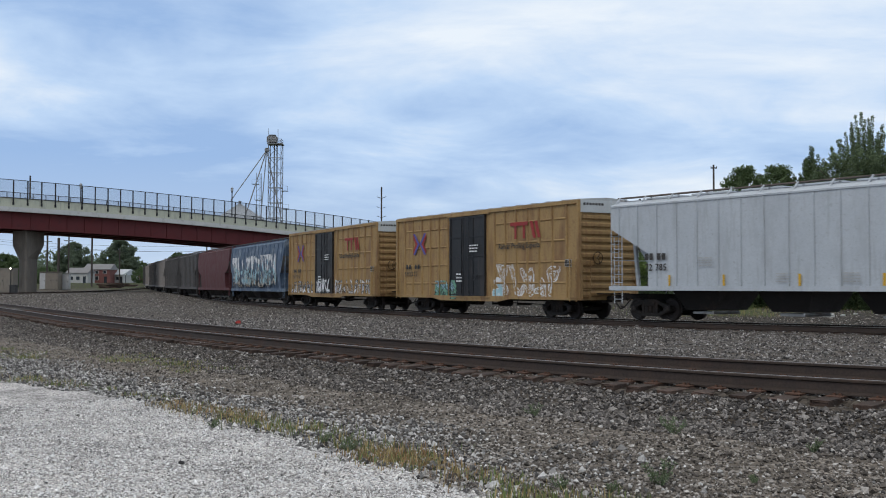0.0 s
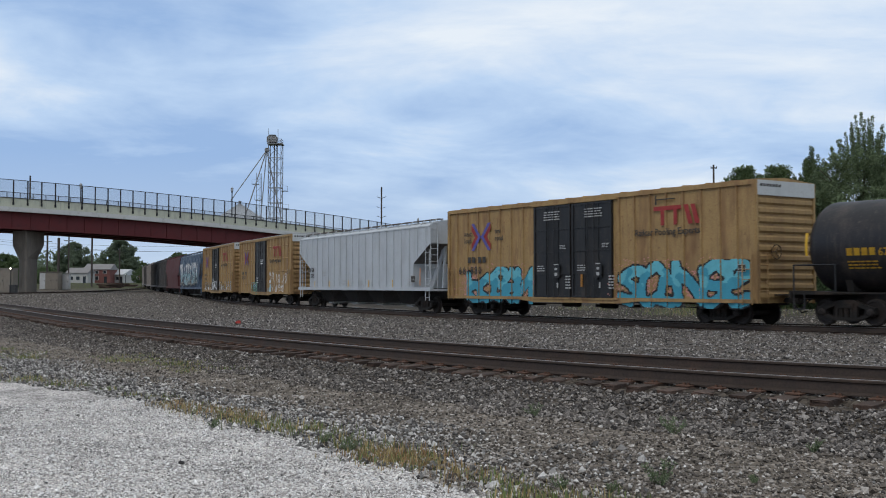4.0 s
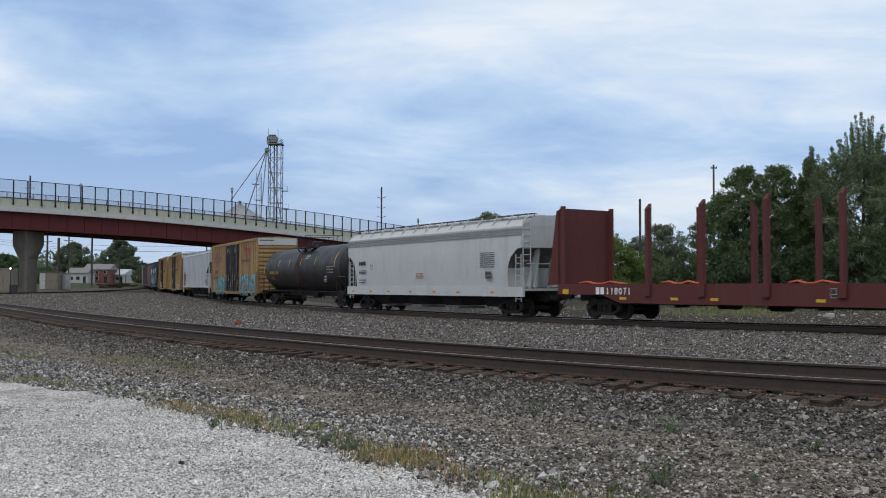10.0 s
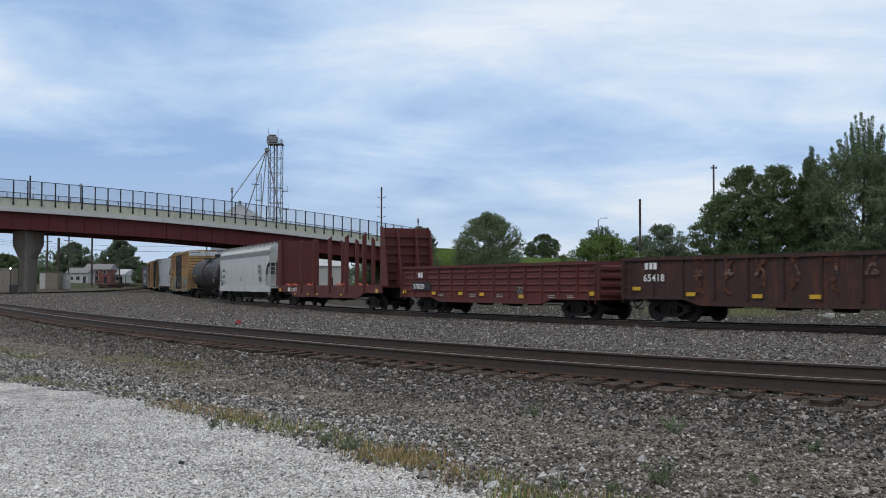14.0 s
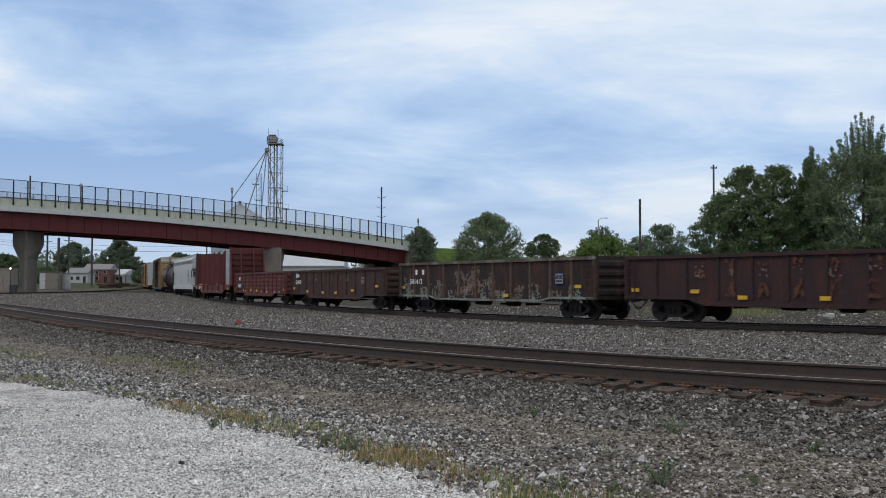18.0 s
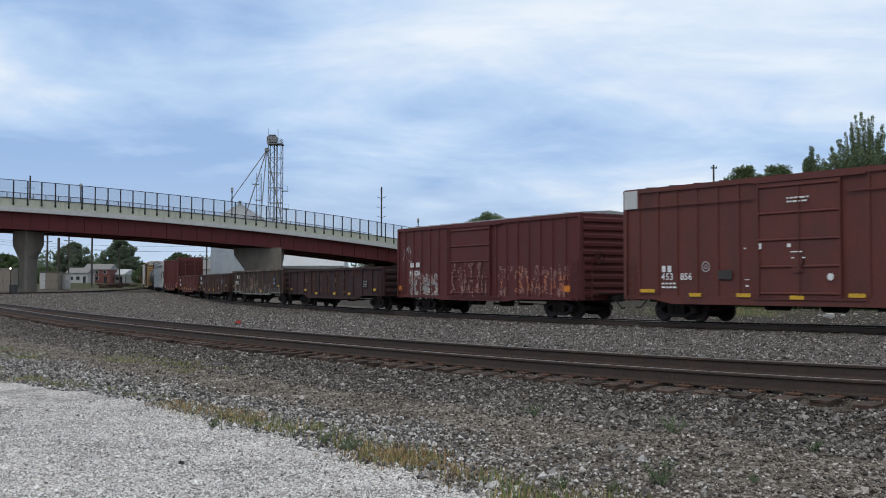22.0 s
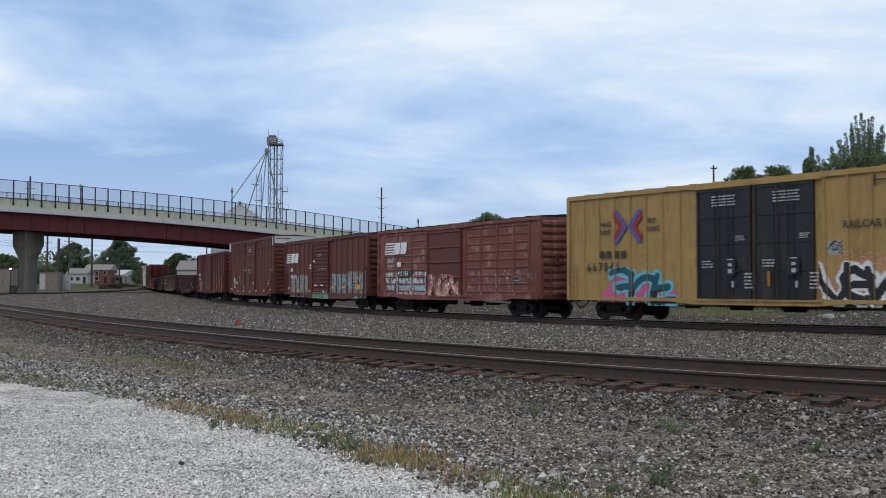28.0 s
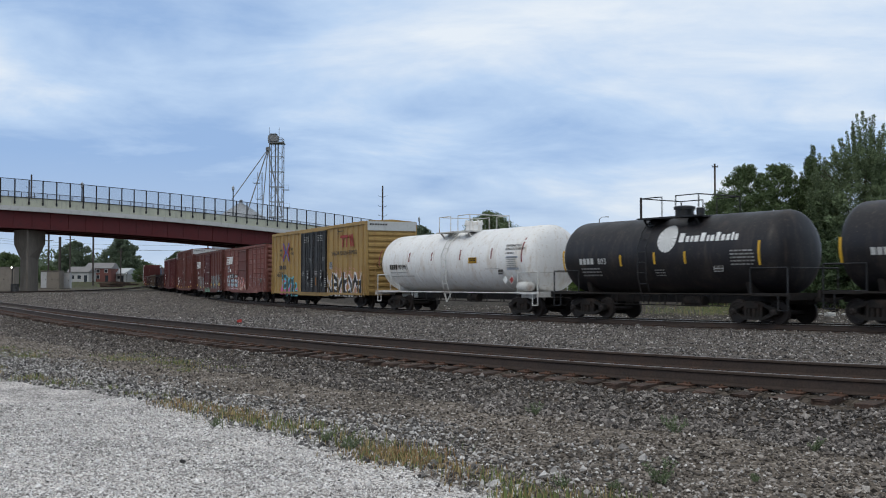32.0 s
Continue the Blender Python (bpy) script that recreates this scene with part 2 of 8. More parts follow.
# ---- ground ----
def ground_material():
    m = bpy.data.materials.new("ground_surface")
    m.use_nodes = True
    nt = m.node_tree
    L = nt.links.new
    b = nt.nodes["Principled BSDF"]
    b.inputs["Roughness"].default_value = 0.92
    b.inputs["Specular IOR Level"].default_value = 0.04
    co = nt.nodes.new("ShaderNodeTexCoord").outputs["Object"]

    def attr(name):
        a = nt.nodes.new("ShaderNodeAttribute")
        a.attribute_name = name
        return a.outputs["Fac"]

    def nz(scale, detail=5.0):
        n = nt.nodes.new("ShaderNodeTexNoise")
        n.inputs["Scale"].default_value, n.inputs["Detail"].default_value = scale, detail
        L(co, n.inputs["Vector"])
        return n.outputs["Fac"]

    def mr(v, a, c, lo=0.0, hi=1.0):
        r = nt.nodes.new("ShaderNodeMapRange")
        r.interpolation_type = "SMOOTHSTEP"
        for k, x in (("From Min", a), ("From Max", c), ("To Min", lo), ("To Max", hi)):
            r.inputs[k].default_value = x
        L(v, r.inputs["Value"])
        return r.outputs[0]

    def mth(op, a, c):
        q = nt.nodes.new("ShaderNodeMath")
        q.operation = op
        for i, v in enumerate((a, c)):
            if isinstance(v, (int, float)):
                q.inputs[i].default_value = v
            else:
                L(v, q.inputs[i])
        return q.outputs[0]

    def mix(f, a, c):
        q = nt.nodes.new("ShaderNodeMix")
        q.data_type = "RGBA"
        for k, v in (("Factor", f), ("A", a), ("B", c)):
            if isinstance(v, tuple):
                q.inputs[k].default_value = (*v, 1)
            elif isinstance(v, (int, float)):
                q.inputs[k].default_value = v
            else:
                L(v, q.inputs[k])
        return q.outputs["Result"]

    def vor(scale):
        v = nt.nodes.new("ShaderNodeTexVoronoi")
        v.inputs["Scale"].default_value = scale
        L(co, v.inputs["Vector"])
        return v

    def grey_of(v):
        s = nt.nodes.new("ShaderNodeSeparateColor")
        L(v.outputs["Color"], s.inputs[0])
        return s.outputs[0]

    big, mid, fine = nz(0.35), nz(1.7, 6.0), nz(16.0, 5.0)
    wob = mth("MULTIPLY", mth("SUBTRACT", nz(0.9, 6.0), 0.5), 2.6)
    off = mth("ADD", attr("off_siding"), wob)
    offm = mth("ADD", attr("off_main"), wob)
    far = attr("away")
    cells, small = vor(19.0), vor(58.0)
    tone, tone2 = grey_of(cells), grey_of(small)
    # crushed ballast: dark grey, each stone of its own tone
    ballast = mix(tone, (0.030, 0.025, 0.021), (0.125, 0.105, 0.088))
    ballast = mix(mr(big, 0.4, 0.65), ballast, mix(tone, (0.036, 0.029, 0.023), (0.135, 0.112, 0.090)))
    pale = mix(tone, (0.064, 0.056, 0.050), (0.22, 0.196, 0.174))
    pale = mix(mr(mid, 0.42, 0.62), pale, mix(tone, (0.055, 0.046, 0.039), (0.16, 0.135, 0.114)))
    dirt = mix(fine, (0.076, 0.064, 0.053), (0.225, 0.190, 0.156))
    dirt = mix(mr(tone, 0.72, 0.8), dirt, (0.30, 0.26, 0.22))
    white = mix(tone2, (0.13, 0.118, 0.110), (0.78, 0.73, 0.69))
    mixed = mix(mr(tone, 0.5, 0.66), (0.060, 0.054, 0.050), (0.36, 0.335, 0.305))
    grass = mix(fine, (0.045, 0.075, 0.018), (0.14, 0.155, 0.05))
    far_soil = mix(mr(mid, 0.64, 0.78), mix(tone, (0.026, 0.023, 0.020), (0.105, 0.093, 0.080)), grass)
    col = mix(mr(off, 2.6, 3.6), ballast, dirt)
    lot = mth("ADD", attr("off_gravel"), mth("MULTIPLY", wob, 0.35))
    col = mix(mth("MULTIPLY", mr(off, 4.7, 5.5), mr(mth("ADD", attr("along"), wob), -6.5, -3.5)), col, mixed)
    col = mix(mr(lot, -0.12, 0.12), col, white)
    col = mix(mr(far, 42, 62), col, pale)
    # between the tracks and beyond
    col = mix(mr(attr("off_siding"), -3.2, -1.6), pale, col)
    col = mix(mr(offm, -8.0, -6.5), far_soil, col)
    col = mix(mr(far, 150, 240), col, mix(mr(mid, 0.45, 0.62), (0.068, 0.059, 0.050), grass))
    col = mix(attr("ramp"), col, mix(mid, (0.05, 0.09, 0.02), (0.10, 0.145, 0.035)))
    rugged = nt.nodes.new("ShaderNodeTexNoise")
    for k, x in (("Scale", 0.8), ("Detail", 12.0), ("Roughness", 0.82)):
        rugged.inputs[k].default_value = x
    L(co, rugged.inputs["Vector"])
    vm = nt.nodes.new("ShaderNodeVectorMath")
    vm.operation = "SCALE"
    L(col, vm.inputs[0])
    L(mr(rugged.outputs["Fac"], 0.30, 0.70, 0.52, 1.42), vm.inputs["Scale"])
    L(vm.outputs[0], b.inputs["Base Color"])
    bn = nt.nodes.new("ShaderNodeBump")
    bn.inputs["Strength"].default_value, bn.inputs["Distance"].default_value = 0.9, 0.035
    h = mth("ADD", mth("MULTIPLY", cells.outputs["Distance"], -0.8), mth("MULTIPLY", fine, 0.4))
    L(h, bn.inputs["Height"])
    L(bn.outputs[0], b.inputs["Normal"])
    return m


def gravel_edge(index):
    """How far the parking lot's white gravel stays from the empty track, by station."""
    return np.interp(SIDING[0][index], [-8, -6, -5, -4, -3, 0, 2, 3, 5, 12], [7.3, 7.0, 6.75, 6.6, 6.42, 6.22, 6.22, 6.5, 6.75, 7.0])


def build_ground():
    ang = np.concatenate([np.arange(-28, 28.01, 0.4), np.arange(32, 328, 6.0)])
    rad = [0.4]
    while rad[-1] < 160:
        rad.append(rad[-1] * 1.022 + 0.01)
    while rad[-1] < 4300:
        rad.append(rad[-1] * 1.09)
    rad = np.array(rad)
    na, nr = len(ang), len(rad)
    A, R = np.meshgrid(np.radians(ang), rad, indexing="ij")
    px, py = (R * np.sin(A)).ravel(), (R * np.cos(A)).ravel()
    z, dn, dm, dist, ramp = ground_z(px, py)
    jn = offset_from(SIDING, px, py)[1]
    rough = np.array([unevenness(x, y) if d < 60 else 0.0
                      for x, y, d in zip(px, py, dist)])
    z = z + rough * np.where(abs(dn) < 1.3, 0.25, 1.0)
    verts = np.column_stack([px, py, z])
    verts = np.vstack([verts, [[0, 0, float(z[0])]]])
    faces = []
    for i in range(na):
        j = (i + 1) % na
        for k in range(nr - 1):
            faces.append((i * nr + k, i * nr + k + 1, j * nr + k + 1, j * nr + k))
        faces.append((len(px), i * nr, j * nr))
    me = bpy.data.meshes.new("ground")
    me.from_pydata(verts.tolist(), [], [f[::-1] for f in faces])
    for name, v in (("off_siding", dn), ("off_main", dm), ("away", dist), ("ramp", ramp), ("off_gravel", dn - gravel_edge(jn)), ("along", SIDING[0][jn])):
        a = me.attributes.new(name, "FLOAT", "POINT")
        a.data.foreach_set("value", np.append(v, v[0]).astype(np.float32))
    me.shade_smooth()
    ob = linked("ground", me, ground_material())
    tagged(ob, "gravel, ballast and dry soil ground beside railway tracks", "ground", kind="structure")
    if me.polygons[0].normal.z < 0:
        me.flip_normals()
    return ob


build_ground()

# ---- tracks ----
STEEL = mat("rail_side", (0.056, 0.040, 0.032), 0.7, 0.2, 0.2, 30, 4, (0.075, 0.045, 0.032), 0.4)
RUSTY_TOP = mat("rusty_rail_top", (0.27, 0.24, 0.22), 0.45, 0.6, 0.12, 40, 5)
RAIL_TOP = mat("rail_top", (0.42, 0.41, 0.40), 0.32, 0.9, 0.08, 60, 5)
TIE_WOOD = mat("tie_wood", (0.082, 0.052, 0.039), 0.9, 0, 0.28, 25, 5, (0.035, 0.03, 0.027), 0.6, 0.5, objrand=0.4)
PLATE = mat("tie_plate", (0.115, 0.062, 0.042), 0.8, 0.2, 0.25, 40, 6)


def rail_mesh(line, side, s0, s1, step, cant_sign):
    """A flat-bottomed rail swept along a track's line."""
    prof = [(-.075, -.186), (.075, -.186), (.075, -.172), (.012, -.150), (.009, -.05), (.036, -.034), (.037, -.012), (.027, 0), (-.027, 0), (-.037, -.012),
            (-.036, -.034), (-.009, -.05), (-.012, -.150), (-.075, -.172)]
    st = np.arange(s0, s1, step)
    g = [np.interp(st, line[0], line[i]) for i in range(1, len(line))]
    verts, faces = [], []
    for i in range(len(st)):
        x, y, th, z = g[0][i], g[1][i], g[2][i], g[3][i]
        cant = g[4][i] if len(g) > 4 else 0.0
        nx, ny = -math.sin(th), math.cos(th)
        for a, h in prof:
            o = side * 0.755 + a
            verts.append((x + nx * o, y + ny * o, z + h - side * cant / 2))
    n = len(prof)
    mi = []
    for i in range(len(st) - 1):
        for k in range(n):
            faces.append((i * n + k, i * n + (k + 1) % n, (i + 1) * n + (k + 1) % n, (i + 1) * n + k))
            mi.append(1 if k == 7 or (line is MAIN and k in (6, 8)) else 0)
    me = bpy.data.meshes.new("rail")
    me.from_pydata(verts, [], faces)
    me.materials.append(STEEL)
    me.materials.append(RAIL_TOP if line is MAIN else RUSTY_TOP)
    me.polygons.foreach_set("material_index", mi)
    me.update()
    bm = bmesh.new()
    bm.from_mesh(me)
    bmesh.ops.recalc_face_normals(bm, faces=bm.faces)
    bm.to_mesh(me)
    bm.free()
    return me


def build_track(name, line, s0, s1, ties, label, step, plates):
    top = empty(name)
    tagged(top, label, "railway track", kind="structure")
    for side in (1, -1):
        linked("rail", rail_mesh(line, side, s0, s1, step, 1), None, top, "steel rail with a worn bright top")
    shapes = []
    for v in range(4):
        bm = boxes((-.115, .115, -1.3, 1.3, -.18, 0), bevel=0.012)
        for q in bm.verts:
            q.co += Vector((random.uniform(-.012, .012), random.uniform(-.03, .03), random.uniform(-.008, .006)))
        me = bpy.data.meshes.new("tie")
        bm.to_mesh(me)
        bm.free()
        me.materials.append(TIE_WOOD)
        shapes.append(me)
    pl = boxes((-.10, .10, -.19, .19, 0, .016), (-.05, -.02, -.105, -.08, .016, .04), (.02, .05, .08, .105, .016, .04), (-.05, -.02, .08, .105, .016, .04),
               (.07, .10, -.16, -.13, .016, .03), bevel=0)
    pm = bpy.data.meshes.new("tie_plate")
    pl.to_mesh(pm)
    pl.free()
    pm.materials.append(PLATE)
    rnd = random.Random(7)
    for s in np.arange(*ties):
        s = s + rnd.uniform(-.04, .04)
        g = [float(np.interp(s, line[0], line[i])) for i in range(1, len(line))]
        x, y, th, z = g[:4]
        cant = g[4] if len(g) > 4 else 0.0
        m = Matrix.Translation((x, y, z - 0.186 - 0.012)) @ Matrix.Rotation(th + rnd.uniform(-.03, .03), 4, "Z") @ Matrix.Rotation(-math.atan2(cant, 1.51), 4, "X")
        linked("tie", rnd.choice(shapes), None, top, "", m @ Matrix.Translation((0, rnd.uniform(-.06, .06), rnd.uniform(-.012, .004))))
        if plates:
            for side in (1, -1):
                linked("tie_plate", pm, None, top, "", m @ Matrix.Translation((0, side * 0.755, 0.0)))
    return top


build_track("siding_track", SIDING, -30, 90, (-9.5, 46, 0.5), "empty railway track with rusty rails on wooden ties", 0.5, True)
build_track("main_track", MAIN, -45, 330, (-26, 115, 0.56), "railway track that carries the freight train", 1.5, False)

# ---- the freight train: shared pieces ----
# dirt brown lowered further to hold the shade beneath the cars
DIRT_SHADE = mat("running_gear_dirt_shade", (0.016, 0.0135, 0.012), 0.85, 0.1, 0.3, 30, 4, (0.045, 0.030, 0.022), 0.4)
WHEEL = mat("wheel_steel", (0.035, 0.028, 0.025), 0.6, 0.4, 0.25, 30, 5)
BLACK = mat("black_paint", (0.016, 0.016, 0.017), 0.45, 0, 0.25, 20, 2, (0.05, 0.04, 0.034), 0.35, 0.05, streak=1)
WHITE = mat("white_marking", (0.74, 0.74, 0.72), 0.6, 0, 0.1, 30, 3)
GREY_MARK = mat("faded_marking", (0.40, 0.40, 0.39), 0.7, 0, 0.15, 30, 3)
DARK_MARK = mat("dark_marking", (0.045, 0.04, 0.035), 0.6, 0, 0.2, 30, 3)
YELLOW_MARK = mat("yellow_reflector", (0.60, 0.35, 0.03), 0.5, 0, 0.15, 30, 4)
ORANGE_MARK = mat("orange_reflector", (0.62, 0.20, 0.015), 0.5, 0, 0.15, 30, 4)
RED_MARK = mat("red_marking", (0.29, 0.032, 0.030), 0.6, 0, 0.15, 30, 4)
BLUE_MARK = mat("blue_marking", (0.10, 0.09, 0.30), 0.6, 0, 0.15, 30, 4)
ROOF_GALV = mat("galvanised_roof", (0.42, 0.42, 0.41), 0.55, 0.35, 0.15, 20, 1.5, (0.2, 0.13, 0.09), 0.35)
CARS = []          # (thing, station at 15 s, half distance of the trucks, wheelsets)
GEAR = {}


def mesh_of(name, bm, material):
    me = bpy.data.meshes.new(name)
    bm.to_mesh(me)
    bm.free()
    for q in (material if isinstance(material, (list, tuple)) else [material]):
        me.materials.append(q)
    return me


def gear():
    """Meshes of a truck, built once."""
    if GEAR:
        return GEAR
    for side in (1, -1):
        bm = bmesh.new()
        y = side * 0.99
        top = [(-1.02, .50), (-.62, .60), (-.30, .74), (.30, .74), (.62, .60), (1.02, .50)]
        low = [(-.86, .36), (-.42, .20), (.42, .20), (.86, .36)]
        for ch, w in ((top, .13), (low, .11)):
            for a, b in zip(ch, ch[1:]):
                bar(bm, (a[0], y, a[1]), (b[0], y, b[1]), .17, w, up=(0, 0, 1))
        for x in (-.34, .34):
            bar(bm, (x, y, .2), (x, y, .72), .15, .11, up=(1, 0, 0))
        for x in (-.865, .865):
            box(bm, x - .17, x + .17, y - .10, y + .10, .34, .56, bevel=.02)
        for x in (-.2, 0, .2):
            rod(bm, (x, y, .24), (x, y, .56), .085, 10)
        box(bm, -.29, .29, y - .12, y + .12, .54, .70, bevel=.02)
        GEAR["side%d" % side] = mesh_of("side_frame", bm, DIRT_SHADE)
    GEAR["bolster"] = mesh_of("bolster", boxes((-.2, .2, -1.0, 1.0, .50, .74), (-.45, .45, -.25, .25, .66, .82), (-.75, -.68, -.9, .9, .3, .42), (.68, .75, -.9, .9, .3, .42), bevel=.02), DIRT_SHADE)
    bm = bmesh.new()
    rod(bm, (0, -1.08, 0), (0, 1.08, 0), .075, 12)
    for side in (1, -1):
        lathe(bm, [(side * .675, .15), (side * .685, .44), (side * .71, .445), (side * .725, .42), (side * .82, .413), (side * .822, .35), (side * .79, .34), (side * .77, .16), (side * .84, .15),
                   (side * .84, .08)], 28, "y")
        lathe(bm, [(side * .95, .115), (side * 1.10, .115), (side * 1.125, .07)], 14, "y")
        for k in range(3):
            a = k * math.tau / 3
            box(bm, math.cos(a) * .065 - .02, math.cos(a) * .065 + .02, side * 1.12 - .02, side * 1.12 + .02, math.sin(a) * .065 - .02, math.sin(a) * .065 + .02)
    GEAR["wheelset"] = mesh_of("wheelset", bm, WHEEL)
    bm = bmesh.new()
    box(bm, 0, .55, -.09, .09, .79, .97, bevel=.02)
    box(bm, .50, .76, -.16, .12, .74, 1.02, bevel=.05)
    box(bm, .70, .80, .04, .19, .76, 1.0, bevel=.03)
    rod(bm, (.1, .25, .8), (.45, .3, .45), .025, 6)
    rod(bm, (.45, .3, .45), (.75, .22, .5), .025, 6)
    bar(bm, (0, -.75, .98), (0, .75, .98), .03)
    bar(bm, (.02, .8, .98), (.02, 1.1, .75), .03)
    GEAR["coupler"] = mesh_of("coupler", bm, DIRT_SHADE)
    return GEAR


def running_gear(car, half, a):
    """Two trucks with wheels, two couplers and the centre sill under a car."""
    g = gear()
    sets = []
    for x in (a, -a):
        truck = linked("truck", g["bolster"], None, car, "dark cast-steel freight truck", pose(x, 0, 0))
        linked("side_frame", g["side1"], None, truck)
        linked("side_frame", g["side-1"], None, truck)
        for w in (.865, -.865):
            o = linked("wheelset", g["wheelset"], None, truck, "", pose(w, 0, .42))
            sets.append((o, w))
    linked("coupler", g["coupler"], None, car, "", pose(half - .05, 0, 0))
    linked("coupler", g["coupler"], None, car, "", pose(-half + .05, 0, 0, 0, 0, 180))
    return sets


def finish(car, s0, s1, a, sets, label, category):
    tagged(car, label, category, "cars of the freight train")
    CARS.append((car, (s0 + s1) / 2, a, sets))
    return car


TEXT_TURN = Matrix(((-1, 0, 0, 0), (0, 0, 1, 0), (0, 1, 0, 0), (0, 0, 0, 1)))


def words(text, size, material, parent, x, y, z, name="lettering", spacing=1.0, label=""):
    """Flat painted lettering on the camera's side; x is its reading start."""
    cu = bpy.data.curves.new("lettering", "FONT")
    cu.body, cu.size, cu.extrude, cu.resolution_u, cu.space_character, cu.offset = text, size, 0.0015, 2, spacing, size * 0.016
    tmp = bpy.data.objects.new("tmp", cu)
    me = bpy.data.meshes.new_from_object(tmp)
    bpy.data.objects.remove(tmp)
    me.transform(Matrix.Translation((x, y, z)) @ TEXT_TURN)
    me.materials.clear()
    return linked(name, me, material, parent, label)


def plates(rows, y, material, parent, name="marking", label="", thick=.003):
    """Painted flat bars on the camera's side: rows of x0, x1, z0, z1."""
    bm = bmesh.new()
    for x0, x1, z0, z1 in rows:
        box(bm, min(x0, x1), max(x0, x1), y, y + thick, z0, z1)
    return part(name, bm, material, parent, label)


def print_block(x, z, w, h, lines, y, material, parent, seed=1, name="stencil"):
    """Small print that cannot be read: short bars in lines."""
    rnd = random.Random(seed)
    rows = []
    for i in range(lines):
        zt, q = z - h * i / lines, 0.0
        while q < w - .05:
            d = min(rnd.uniform(.06, .22), w - q)
            rows.append((x - q, x - q - d, zt - h / lines * .45, zt))
            q += d + .045
    ob = plates(rows, y, material, parent, name)
    ob["kind"] = "stuff"
    return ob


FORMS = {
    "arch": [[(.06, 0), (.06, .6), (.3, .97), (.7, .97), (.94, .6), (.94, 0)]],
    "loop": [[(.95, .12), (.5, 0), (.06, .25), (.06, .7), (.5, 1), (.95, .75), (.88, .5), (.12, .45)]],
    "peak": [[(0, 0), (.45, 1), (.95, 0)], [(.2, .35), (.75, .35)]],
    "vee": [[(0, 1), (.45, 0), (.95, 1)]],
    "zig": [[(.05, 0), (.05, 1), (.95, .05), (.95, 1)]],
    "tee": [[(.0, .95), (.98, 1)], [(.5, .98), (.42, 0)]],
    "comb": [[(.95, 1), (.1, .95), (.1, .03), (.95, 0)], [(.1, .5), (.75, .5)]],
    "snake": [[(.95, .9), (.5, 1), (.06, .75), (.5, .5), (.94, .25), (.5, 0), (.05, .1)]],
    "ring": [[(.5, 0), (.08, .2), (.05, .7), (.5, 1), (.95, .75), (.92, .25), (.5, 0)]],
    "hook": [[(.1, 1), (.06, .15), (.4, 0), (.95, .1)], [(.1, .55), (.6, .6)]],
}


